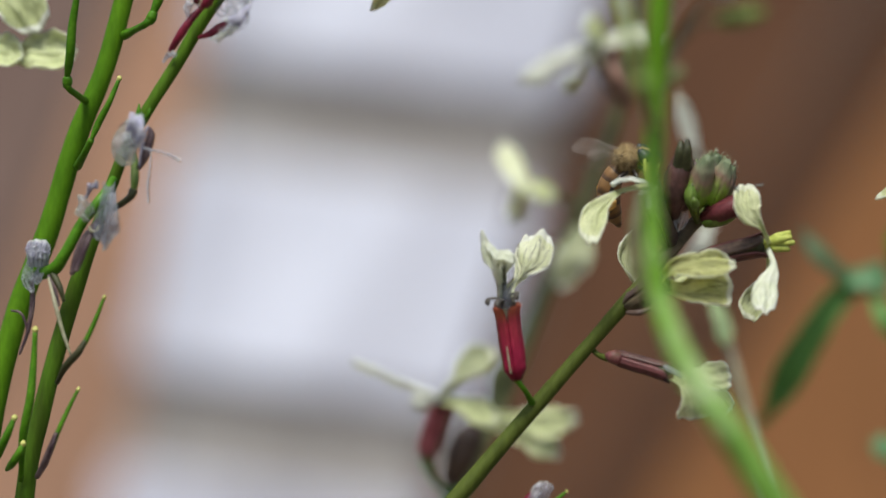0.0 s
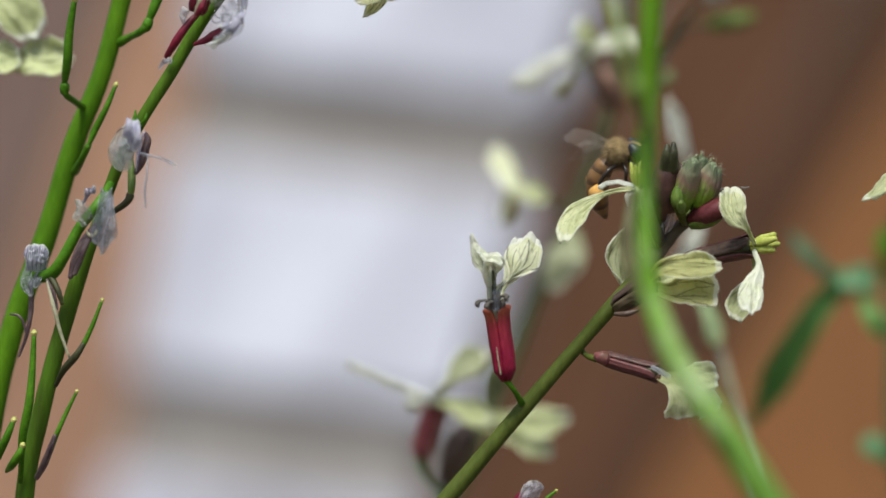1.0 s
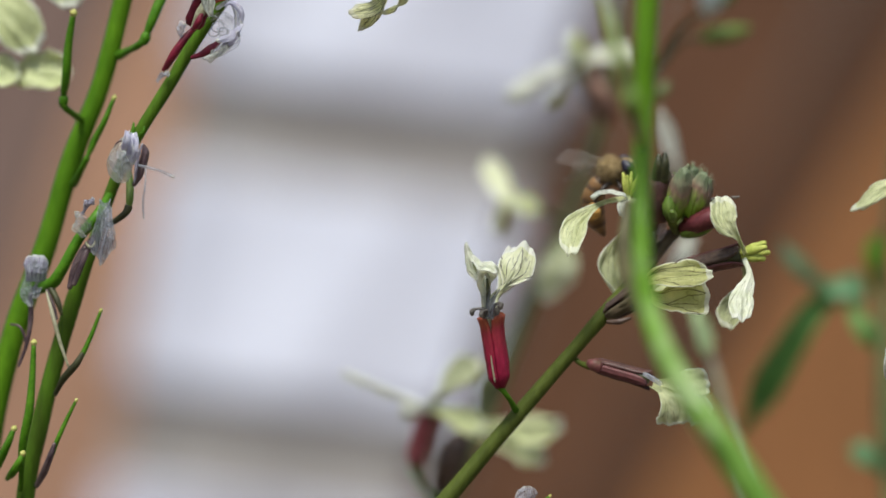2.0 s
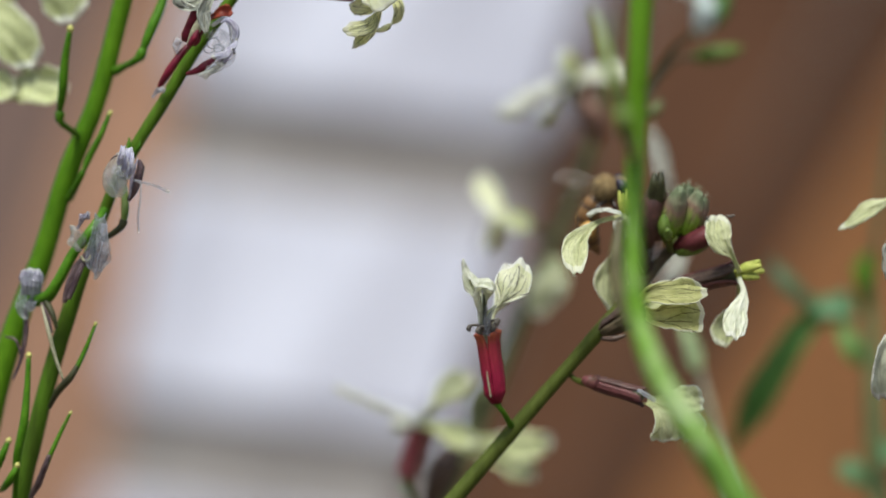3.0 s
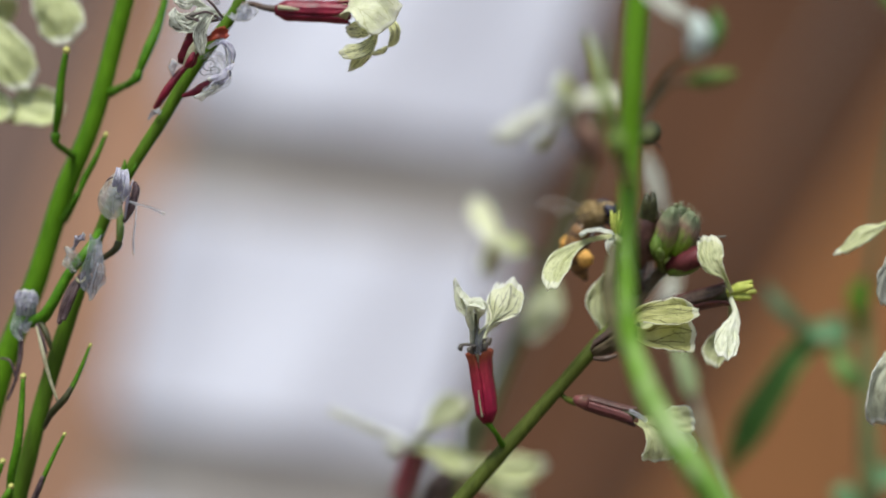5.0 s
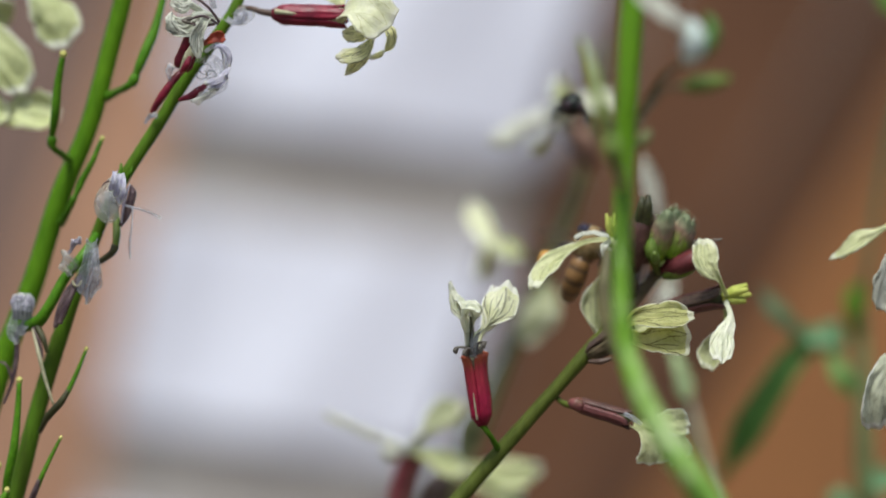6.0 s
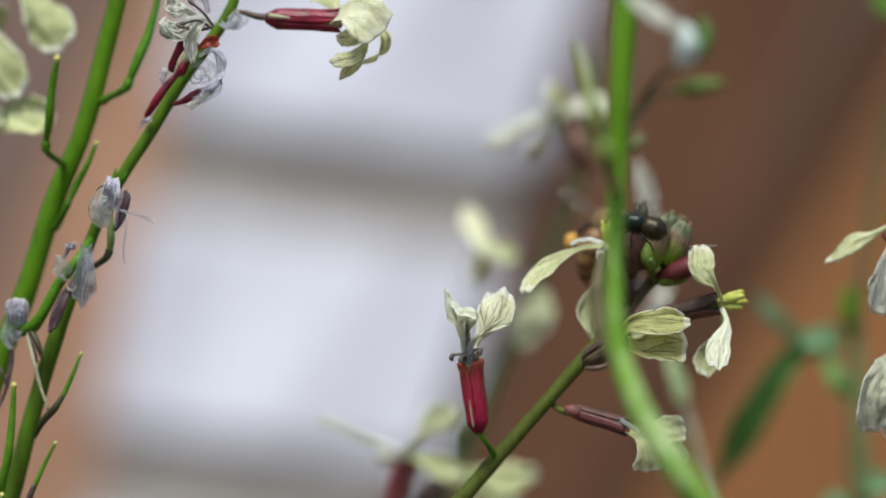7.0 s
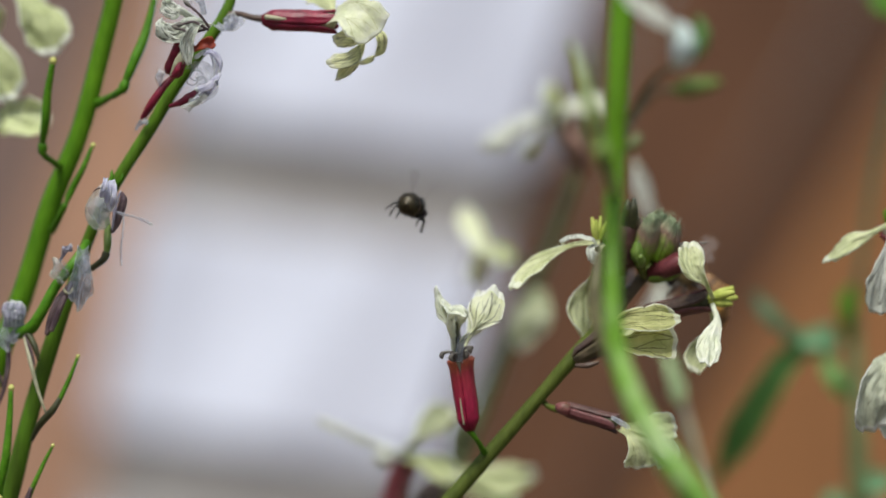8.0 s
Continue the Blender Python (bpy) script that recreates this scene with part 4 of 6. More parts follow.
    # strap of white petal hanging over the stem, and the ruffled head
    crumpled(p, [(-0.03398, 0.5920, 0.78865), (-0.03603, 0.5880, 0.78804), (-0.03725, 0.5880, 0.78594), (-0.03696, 0.5890, 0.78250)], mm(2.4), (0.9, 0.4, -0.1), PETAL_WHITE, 43, ruffle=0.05)
    crumpled(p, [(-0.03474, 0.5930, 0.78977), (-0.03720, 0.5900, 0.78939), (-0.03939, 0.5900, 0.78825), (-0.04089, 0.5900, 0.78922)], mm(3.4), (0, 0.5, 1), PETAL_WHITE, 53, ruffle=0.1)
    crumpled(p, [(-0.03513, 0.5920, 0.78882), (-0.03808, 0.5900, 0.78694), (-0.04001, 0.5900, 0.78764), (-0.04106, 0.5900, 0.78992)], mm(2.4), (0.1, 0.6, 1), PETAL_WHITE, 59, ruffle=0.1)
    crumpled(p, [(-0.03519, 0.5930, 0.78959), (-0.03814, 0.5910, 0.79139), (-0.03946, 0.5910, 0.79139), (-0.04096, 0.5910, 0.79263)], mm(3.0), (0.2, 0.4, 1), PETAL_WHITE, 61, ruffle=0.1)
    crumpled(p, [(-0.03430, 0.5930, 0.79065), (-0.03486, 0.5920, 0.79279), (-0.03645, 0.5920, 0.79393), (-0.03821, 0.5920, 0.79340)], mm(2.4), (0.6, 0.5, 0.6), WITHER, 67, ruffle=0.1)
    for k, (a, b, c) in enumerate((((-0.03387, 0.5900, 0.78799), (-0.03603, 0.5880, 0.78909), (-0.03777, 0.5880, 0.78874)), ((-0.03369, 0.5900, 0.78834), (-0.03515, 0.5880, 0.79031), (-0.03655, 0.5880, 0.79153)), ((-0.03439, 0.5900, 0.78799), (-0.03655, 0.5880, 0.78751), (-0.03812, 0.5880, 0.78804)))):
        s = part("stamen", tube([a, b, c], [mm(0.22), mm(0.2), mm(0.2)], 6), WITHER_DARK, p)
        d = (Vector(c) - Vector(b)).normalized()
        part("anther", tube([Vector(c), Vector(c) + d * mm(0.7), Vector(c) + d * mm(1.3)], [mm(0.3), mm(0.4), mm(0.2)], 6, 4), ANTHER_OLD, s)
    crumpled(p, [(-0.03166, 0.5980, 0.78922), (-0.03067, 0.5960, 0.78855), (-0.02938, 0.5950, 0.78902), (-0.02849, 0.5950, 0.79008)], mm(2.6), (0.4, 0.3, 1), WITHER, 71, ruffle=0.08)
    crumpled(p, [(-0.03303, 0.5970, 0.78897), (-0.03132, 0.5950, 0.78814), (-0.03044, 0.5950, 0.78937), (-0.03008, 0.5950, 0.79114)], mm(2.4), (0.8, 0.3, 0.3), WITHER, 73, ruffle=0.08)
    # the red-cupped flower that stands out sideways
    part("pedicel", tube([(-0.03159, 0.6000, 0.79113), (-0.02926, 0.5980, 0.79100), (-0.02734, 0.5970, 0.79039), (-0.02521, 0.5970, 0.79013)], [mm(0.45), mm(0.42), mm(0.5), mm(0.62)]), SEPAL_PLUM, p)
    flower = calyx(p, (-0.02575, 0.5970, 0.79004), (-0.01383, 0.5960, 0.78962), mm(1.5), mm(1.75), SEPAL_WINE, 72, TUBE_PALE, 0.05, 0, 89)
    part("petal", petal([(-0.01451, 0.5950, 0.79044), (-0.01230, 0.5910, 0.79087), (-0.00999, 0.5890, 0.78968), (-0.00736, 0.5890, 0.78723)], mm(7.0), (0.6, 0.1, 0.8), 0.1, 0.08, 0.025, 2, tip=0.97, narrow=0.55, pleat=0.05), PETAL_BRIGHT, flower)
    part("petal", petal([(-0.01441, 0.5980, 0.79064), (-0.01558, 0.6020, 0.79306), (-0.01745, 0.6050, 0.79525), (-0.02019, 0.6060, 0.79515)], mm(6.0), (0.5, 0.4, 0.7), 0.25, 0.12, 0.04, 6), PETAL, flower)
    part("petal", petal([(-0.00989, 0.5940, 0.78825), (-0.01021, 0.5920, 0.78565), (-0.01143, 0.5910, 0.78384), (-0.01567, 0.5920, 0.78301)], mm(2.6), (0.2, 0.25, 1.0), 0.45, 0.1, 0.02, 9, tip=0.9, narrow=0.3, pleat=0.06), PETAL_BOLD, flower)
    part("petal", petal([(-0.00993, 0.5960, 0.78820), (-0.01026, 0.5945, 0.78545), (-0.01183, 0.5935, 0.78292), (-0.01422, 0.5940, 0.78030)], mm(2.4), (0.8, 0.25, -0.7), 0.35, 0.1, 0.02, 10, tip=0.4, narrow=0.4, pleat=0.06), PETAL_BOLD, flower)
    part("petal", petal([(-0.00848, 0.5940, 0.78825), (-0.00705, 0.5930, 0.78695), (-0.00760, 0.5940, 0.78454), (-0.01062, 0.5950, 0.78300)], mm(2.2), (0.75, 0.25, 0.6), 0.1, 0.15, 0.02, 14, tip=0.7, narrow=0.7), PETAL_BOLD, flower)
    part("petal", petal([(-0.00959, 0.5970, 0.78809), (-0.01133, 0.5950, 0.78707), (-0.01274, 0.5950, 0.78690), (-0.01471, 0.5960, 0.78714)], mm(2.9), (0.15, 0.25, 0.95), 0.1, 0.1, 0.02, 15, tip=0.6, narrow=0.6, pleat=0.05), PETAL_BOLD, flower)
    part("midrib", tube([(-0.00989, 0.5935, 0.78698), (-0.01091, 0.5918, 0.78459), (-0.01213, 0.5910, 0.78349)], [mm(0.1), mm(0.14), mm(0.1)], 6), PETAL_BRIGHT, flower, "pale midrib of a petal")
    part("claw", tube([(-0.02525, 0.5957, 0.79040), (-0.02381, 0.5953, 0.79019), (-0.02054, 0.5953, 0.78984)], [mm(0.42), mm(0.4), mm(0.08)], 8), TUBE_PALE, flower, "pale claw showing between the sepals")
    return p


def build_visited_plant():
    """The slanting stem with the red-cupped flower, the buds and the flowers that the bee visits."""
    p = thing("rocket_plant", (-0.15026, 0.6000, 0.01308), "slanting rocket stem with buds and cream flowers", "plant", "rocket plants")
    part("stem", tube([(-0.15026, 0.6000, 0.01755), (-0.05211, 0.6000, 0.61982), (-0.01053, 0.6000, 0.69459), (0.00250, 0.6000, 0.71056), (0.01133, 0.6000, 0.72082), (0.01963, 0.6000, 0.73028), (0.02489, 0.6000, 0.73626), (0.02901, 0.6020, 0.74042)],
                      [mm(3.4), mm(2.2), mm(1.38), mm(1.26), mm(1.16), mm(1.1), mm(1.14), mm(1.28)], 13, 8, 0.07, 0.04), STEM_DARK, p)
    part("upper_stem", tube([(0.02865, 0.6020, 0.74006), (0.03252, 0.6040, 0.74488), (0.03545, 0.6050, 0.74811), (0.03785, 0.6060, 0.75009)], [mm(1.3), mm(1.15), mm(1.05), mm(1.15)], 13, 8, 0.1, 0.06), STEM_PLUM, p, "plum-brown upper stem")
    # red-cupped fading flower
    part("pedicel", tube([(0.01051, 0.5990, 0.72105), (0.00959, 0.5970, 0.72274), (0.00869, 0.5960, 0.72403), (0.00789, 0.5960, 0.72509)], [mm(0.55), mm(0.42), mm(0.42), mm(0.6)]), POD, p)
    flower = calyx(p, (0.00815, 0.5960, 0.72474), (0.00664, 0.5950, 0.73611), mm(1.6), mm(1.85), SEPAL_CUP, 36, TUBE_PALE, 0.2, 0, 88, 0.28)
    part("claw", tube([(0.00654, 0.5940, 0.73136), (0.00680, 0.5939, 0.72854), (0.00725, 0.5943, 0.72570)], [mm(0.04), mm(0.11), mm(0.15)], 8), TUBE_PALE, flower, "pale claw showing between the sepals")
    part("style", tube([(0.00690, 0.5950, 0.73505), (0.00636, 0.5940, 0.73728), (0.00601, 0.5940, 0.73993), (0.00583, 0.5940, 0.74170)], [mm(0.55), mm(0.6), mm(0.6), mm(0.5)], 8), POD_DARK, p)
    part("petal", petal([(0.00671, 0.5940, 0.73578), (0.00731, 0.5920, 0.73882), (0.00898, 0.5920, 0.74076), (0.01067, 0.5930, 0.74374), (0.01212, 0.5950, 0.74743)], mm(6.0), (0.93, 0.15, 0.36), 0.8, 0.2, 0.035, 4, tip=0.66, narrow=0.1, rows=48, cols=31, pleat=0.09), PETAL_NET, flower)
    part("petal", petal([(0.00729, 0.5980, 0.73586), (0.00785, 0.6000, 0.73885), (0.00949, 0.6020, 0.74203), (0.01006, 0.6040, 0.74668)], mm(3.4), (0.9, 0.3, 0.1), 0.5, 0.1, 0.06, 6, tip=0.7, narrow=0.12), PETAL_NET, flower)
    part("petal", petal([(0.00592, 0.5940, 0.73578), (0.00573, 0.5930, 0.73898), (0.00546, 0.5920, 0.74128), (0.00414, 0.5920, 0.74375), (0.00299, 0.5920, 0.74745)], mm(2.4), (0.9, 0.3, 0.3), 0.5, 0.3, 0.05, 7, tip=0.3, narrow=0.3, rows=44, cols=25, pleat=0.1), PETAL_PLAIN, flower)
    part("petal", petal([(0.00674, 0.5960, 0.73812), (0.00655, 0.5950, 0.74080), (0.00689, 0.5940, 0.74196), (0.00563, 0.5920, 0.74349), (0.00396, 0.5920, 0.74533)], mm(2.9), (0.6, 0.6, -0.45), 0.35, 0.45, 0.07, 12, tip=0.5, narrow=0.3, rows=44, cols=25, pleat=0.12), PETAL_PLAIN, flower)
    part("petal", petal([(0.00600, 0.5930, 0.73951), (0.00545, 0.5910, 0.74130), (0.00597, 0.5900, 0.74298), (0.00755, 0.5900, 0.74210)], mm(2.4), (0.4, 0.8, 0.6), 0.2, 0.4, 0.08, 16, tip=0.5, narrow=0.5, rows=40, cols=23, pleat=0.12), PETAL_PLAIN, flower)
    for a, b, c in (((0.00643, 0.5925, 0.73564), (0.00660, 0.5915, 0.73813), (0.00809, 0.5912, 0.74007)), ((0.00687, 0.5925, 0.73546), (0.00703, 0.5912, 0.73796), (0.00773, 0.5910, 0.73954)), ((0.00608, 0.5930, 0.73563), (0.00625, 0.5920, 0.73776), (0.00651, 0.5915, 0.74024))):
        part("claw", tube([a, b, c], [mm(0.26), mm(0.24), mm(0.12)], 7), WITHER_GREY, flower, "shrivelled grey claw of a petal")
    for k, (a, b, c) in enumerate((((0.00582, 0.5930, 0.73598), (0.00519, 0.5920, 0.73706), (0.00405, 0.5920, 0.73706)), ((0.00688, 0.5930, 0.73615), (0.00740, 0.5920, 0.73776), (0.00845, 0.5920, 0.73794)), ((0.00635, 0.5930, 0.73598), (0.00599, 0.5920, 0.73688), (0.00546, 0.5920, 0.73671)))):
        s = part("stamen", tube([a, b, c], [mm(0.22), mm(0.24), mm(0.22)], 6), ANTHER_OLD, p)
        e = Vector(c)
        part("anther", tube([e, e + Vector((mm(-0.3), 0, mm(-0.5))), e + Vector((mm(-0.1), 0, mm(-0.9)))], [mm(0.34), mm(0.42), mm(0.25)], 7, 4), ANTHER_OLD, s)
    for k in range(3):
        a = ((0.00565, 0.5935, 0.73561), (0.00688, 0.5935, 0.73561), (0.00743, 0.5945, 0.73577))[k]
        b = ((0.00547, 0.5935, 0.73720), (0.00706, 0.5935, 0.73756), (0.00778, 0.5945, 0.73718))[k]
        part("anther", tube([a, Vector(a).lerp(Vector(b), 0.5), b], [mm(0.4), mm(0.5), mm(0.3)], 7, 4), ANTHER_OLD, p)
    # joint of the stem: plum sepals of a flower whose petals spread towards the light
    flower = calyx(p, (0.02472, 0.5980, 0.73586), (0.03150, 0.5950, 0.74018), mm(1.35), mm(2.2), (SEPAL_PLUM, STEM_PLUM), 20, SEPAL_PLUM, 0.4, 0, 74)
    part("bract", tube([(0.02482, 0.5960, 0.73484), (0.02663, 0.5950, 0.73487), (0.02840, 0.5950, 0.73540)], [mm(0.3), mm(0.5), mm(0.25)], 8), SEPAL_PLUM, p)
    part("petal", petal([(0.03097, 0.5950, 0.73894), (0.03354, 0.5920, 0.73829), (0.03674, 0.5910, 0.73884), (0.04050, 0.5920, 0.73891)], mm(6.6), (0.1, 0.3, 0.95), 0.2, 0.15, 0.03, 21, tip=0.97, narrow=0.3, pleat=0.06), PETAL_YELLOW, flower)
    part("petal", petal([(0.03056, 0.5940, 0.74019), (0.03217, 0.5910, 0.74165), (0.03603, 0.5895, 0.74185), (0.04092, 0.5905, 0.74210)], mm(4.8), (-0.05, 0.55, 0.8), 0.2, 0.25, 0.035, 25, tip=0.6, narrow=0.4, pleat=0.05), PETAL_YELLOW, flower)
    part("petal", petal([(0.03077, 0.5980, 0.73871), (0.03260, 0.5990, 0.73976), (0.03623, 0.6000, 0.74072), (0.03935, 0.6000, 0.74117)], mm(5.0), (0.1, 0.3, 0.8), 0.25, 0.2, 0.05, 27, tip=0.6, narrow=0.35), PETAL, flower)
    # low flower on a thin stalk
    part("pedicel", tube([(0.01930, 0.6010, 0.72971), (0.02061, 0.6000, 0.72832), (0.02209, 0.5990, 0.72782)], [mm(0.5), mm(0.42), mm(0.6)]), STEM_DARK, p)
    flower = calyx(p, (0.02245, 0.5990, 0.72818), (0.03155, 0.5960, 0.72563), mm(1.15), mm(1.35), (SEPAL_DUSK, SEPAL_DEEP), 115, POD_DARK)
    part("receptacle", tube([(0.02188, 0.5980, 0.72839), (0.02275, 0.5975, 0.72814), (0.02364, 0.5975, 0.72788)], [mm(0.6), mm(1.05), mm(1.0)], 10, 5, 0.3), SEPAL_DULL, flower, "olive swollen base of the flower")
    part("claw", tube([(0.03041, 0.5945, 0.72675), (0.03160, 0.5935, 0.72608), (0.03298, 0.5930, 0.72522)], [mm(0.35), mm(0.45), mm(0.4)], 8), WITHER, flower, "whitish claw of a petal")
    part("petal", petal([(0.03191, 0.5960, 0.72509), (0.03454, 0.5940, 0.72518), (0.03745, 0.5940, 0.72535), (0.04050, 0.5960, 0.72509)], mm(4.4), (0.1, 0.35, 0.9), 0.25, 0.15, 0.04, 33, tip=0.97, narrow=0.3, pleat=0.06), PETAL, flower)
    part("petal", petal([(0.03185, 0.5950, 0.72461), (0.03363, 0.5920, 0.72315), (0.03469, 0.5920, 0.72121), (0.03474, 0.5930, 0.71887)], mm(5.4), (0.95, 0.3, 0.1), 0.25, 0.15, 0.04, 35, tip=0.97, narrow=0.3, pleat=0.06), PETAL, flower)
    part("petal", petal([(0.03255, 0.5980, 0.72466), (0.03610, 0.5980, 0.72297), (0.03830, 0.5990, 0.72123), (0.03979, 0.6000, 0.71904)], mm(4.6), (0.7, 0.3, 0.5), 0.25, 0.15, 0.05, 36, tip=0.95, narrow=0.3, pleat=0.06), PETAL, flower)
    # flower seen from the side, with its anthers out
    part("pedicel", tube([(0.03287, 0.6040, 0.74272), (0.03431, 0.6040, 0.74201), (0.03596, 0.6030, 0.74238)], [mm(0.7), mm(0.6), mm(0.8)]), STEM_DARK, p)
    flower = calyx(p, (0.03515, 0.6030, 0.74238), (0.04642, 0.5980, 0.74529), mm(1.4), mm(1.75), (SEPAL_PLUM, SEPAL_DUSK), 60, POD_DARK)
    anthers(flower, (0.04589, 0.5980, 0.74511), (1, -0.1, 0.16), 4, mm(4.2), mm(0.66), ANTHER, 0.34, 3)
    part("petal", petal([(0.04643, 0.5970, 0.74529), (0.04513, 0.5950, 0.74761), (0.04311, 0.5940, 0.75027), (0.04281, 0.5960, 0.75434)], mm(4.1), (0.95, 0.25, 0.15), 0.5, -0.2, 0.04, 38, tip=0.97, narrow=0.14, rows=44, cols=27, pleat=0.08), PETAL, flower)
    part("petal", petal([(0.04643, 0.5970, 0.74458), (0.04691, 0.5940, 0.74214), (0.04544, 0.5910, 0.73849), (0.04486, 0.5880, 0.73487)], mm(3.9), (0.95, 0.25, 0.1), 0.4, -0.25, 0.04, 40, tip=0.75, narrow=0.2, rows=44, cols=27, pleat=0.09), PETAL_PLAIN, flower)
    part("petal", petal([(0.04604, 0.6000, 0.74438), (0.04655, 0.6020, 0.74114), (0.04476, 0.6020, 0.73711), (0.04336, 0.6000, 0.73349)], mm(4.4), (0.85, 0.3, 0.2), 0.3, 0.3, 0.05, 44, tip=0.9, narrow=0.14), PETAL, flower)
    part("dried_tip", tube([(0.04428, 0.5955, 0.75416), (0.04486, 0.5950, 0.75398), (0.04548, 0.5950, 0.75416)], [mm(0.12), mm(0.2), mm(0.14)], 6, 4), ANTHER_OLD, flower)
    part("dried_tip", tube([(0.04109, 0.5955, 0.75345), (0.04123, 0.5950, 0.75380), (0.04159, 0.5950, 0.75389)], [mm(0.15), mm(0.22), mm(0.15)], 6, 4), ANTHER_OLD, flower)
    # cluster of buds
    hub = Vector((0.03611, 0.6040, 0.74865))
    buds = (((0.03527, 0.6015, 0.75092), (0.03727, 0.5965, 0.75855), 2.05, BUD_MIX, 10), ((0.03810, 0.6010, 0.75129), (0.04024, 0.5985, 0.75796), 1.85, BUD_MIX, 50), ((0.03715, 0.6060, 0.75129), (0.03917, 0.6040, 0.75893), 1.7, BUD_ROSE, 15),
            ((0.03956, 0.6070, 0.75184), (0.04156, 0.6060, 0.75716), 1.5, BUD_ROSE, 40), ((0.03456, 0.5985, 0.75127), (0.03479, 0.5980, 0.75430), 1.0, BUD_GREEN, 70), ((0.03533, 0.5980, 0.75056), (0.03503, 0.5960, 0.75198), 0.7, BUD_GREEN, 30),
            ((0.03481, 0.6060, 0.75201), (0.03570, 0.6060, 0.75796), 1.8, SEPAL_DEEP, 20))
    for k, (a, b, r, m, turn) in enumerate(buds):
        q, e = Vector(a), Vector(b)
        o = part("bud", tube([q, q.lerp(e, 0.2), q.lerp(e, 0.45), q.lerp(e, 0.75), q.lerp(e, 0.98)], [mm(r * 0.35), mm(r * 0.85), mm(r * 0.97), mm(r * 0.8), mm(r * 0.3)], 14, 6, 0.1, 0.03), m, p)
        side = (e - q).orthogonal().normalized()
        for s in range(4):
            part("sepal", sepal(a, b, mm(r * 1.05), mm(r * 0.95), turn + 90 * s, 90, 0.0, 0, s + 5 * k, 0.33), m, o)
        # blunt tip between the sepals
        w = Matrix.Rotation(radians(turn + 40 * k), 3, (e - q).normalized()) @ side
        part("sepal_tip", tube([q.lerp(e, 0.86) + w * mm(r * 0.3), q.lerp(e, 0.97) + w * mm(r * 0.3), q.lerp(e, 1.05) + w * mm(r * 0.35)], [mm(r * 0.2), mm(r * 0.22), mm(r * 0.1)], 7, 4), BUD_TIP, o)
        part("pedicel", tube([hub, hub.lerp(q, 0.5) + Vector((0, 0, -0.0003)), q], [mm(0.5), mm(0.5), mm(0.6)], 8, 4), STEM_DARK, o)
    part("bud_hairs", merge(*[hairs(Vector(b) - Vector((0, 0, mm(0.5))), (mm(r * 0.5), mm(r * 0.5), mm(1.0)), 34, mm(0.8), k + 40) for k, (a, b, r, m, turn) in enumerate(buds[:4])]), PALE_STALK, p, "fine pale hairs on the bud tips")
    # plum bud standing beside the cluster, split at its tip
    o = part("bud", tube([(0.03223, 0.6020, 0.74902), (0.03248, 0.6000, 0.75277), (0.03305, 0.5990, 0.75632), (0.03367, 0.5990, 0.75935)], [mm(0.7), mm(1.95), mm(1.8), mm(0.6)], 12), SEPAL_DEEP, p, "dark plum unopened bud")
    for s in range(4):
        part("sepal", sepal((0.03297, 0.6020, 0.75074), (0.03368, 0.5990, 0.76036), mm(3.3), mm(2.0), 20 + 90 * s, 88, 0.0, 0, s, 0.36), STEM_PLUM if s == 2 else SEPAL_DEEP, o)
    part("bud_tip", tube([(0.03360, 0.5985, 0.75680), (0.03400, 0.5970, 0.75941), (0.03409, 0.5970, 0.76101)], [mm(1.2), mm(0.8), mm(0.35)], 8), POD_DARK, o)
    part("bud_tip", tube([(0.03300, 0.5985, 0.75680), (0.03303, 0.5970, 0.75941), (0.03311, 0.5970, 0.76074)], [mm(1.2), mm(0.8), mm(0.35)], 8), POD_DARK, o)
    part("pedicel", tube([(0.03287, 0.6040, 0.74470), (0.03246, 0.6030, 0.74695), (0.03277, 0.6020, 0.74955)], [mm(0.6), mm(0.5), mm(0.6)]), SEPAL_PLUM, p)
    part("petal", petal([(0.03388, 0.6040, 0.75290), (0.03359, 0.6020, 0.75092), (0.03324, 0.6020, 0.74895), (0.03285, 0.6030, 0.74715)], mm(2.4), (0.9, 0.3, 0.3), 0.2, 0.3, 0.05, 57, narrow=0.4, tip=0.4), WITHER, p)
    # low bud, red above and green below
    o = part("bud", tube([(0.03688, 0.6020, 0.74902), (0.03908, 0.6000, 0.74991), (0.04151, 0.5990, 0.75098), (0.04265, 0.6000, 0.75187)], [mm(0.7), mm(1.6), mm(1.6), mm(0.9)], 12), SEPAL_CRIMSON, p, "wine-red bud with a green lower side")
    part("sepal", sepal((0.03688, 0.6020, 0.74866), (0.04222, 0.5990, 0.75080), mm(1.75), mm(1.75), 150, 120, 0.1, 0, 2, 0.3), BUD_GREEN, o)
    part("sepal", sepal((0.03688, 0.6020, 0.74902), (0.04240, 0.5990, 0.75205), mm(1.7), mm(1.7), 40, 110, 0.1, 0, 2, 0.3), SEPAL_CRIMSON, o)
    # flower at which the bee feeds; its calyx hangs behind the front stem
    flower = calyx(p, (0.03198, 0.6040, 0.74470), (0.02828, 0.5980, 0.75400), mm(1.5), mm(1.7), SEPAL_PLUM, 30)
    anthers(flower, (0.02837, 0.5980, 0.75436), (0.05, 0, 1), 4, mm(3.6), mm(0.45), ANTHER, 0.35, 8)
    part("petal", petal([(0.02823, 0.5970, 0.75364), (0.02761, 0.5950, 0.75469), (0.02495, 0.5950, 0.75522), (0.02234, 0.5960, 0.75452)], mm(2.6), (0.1, 0.95, 0.2), 0.2, 0.12, 0.05, 50, tip=0.35, narrow=0.4), PETAL_WHITE, flower)
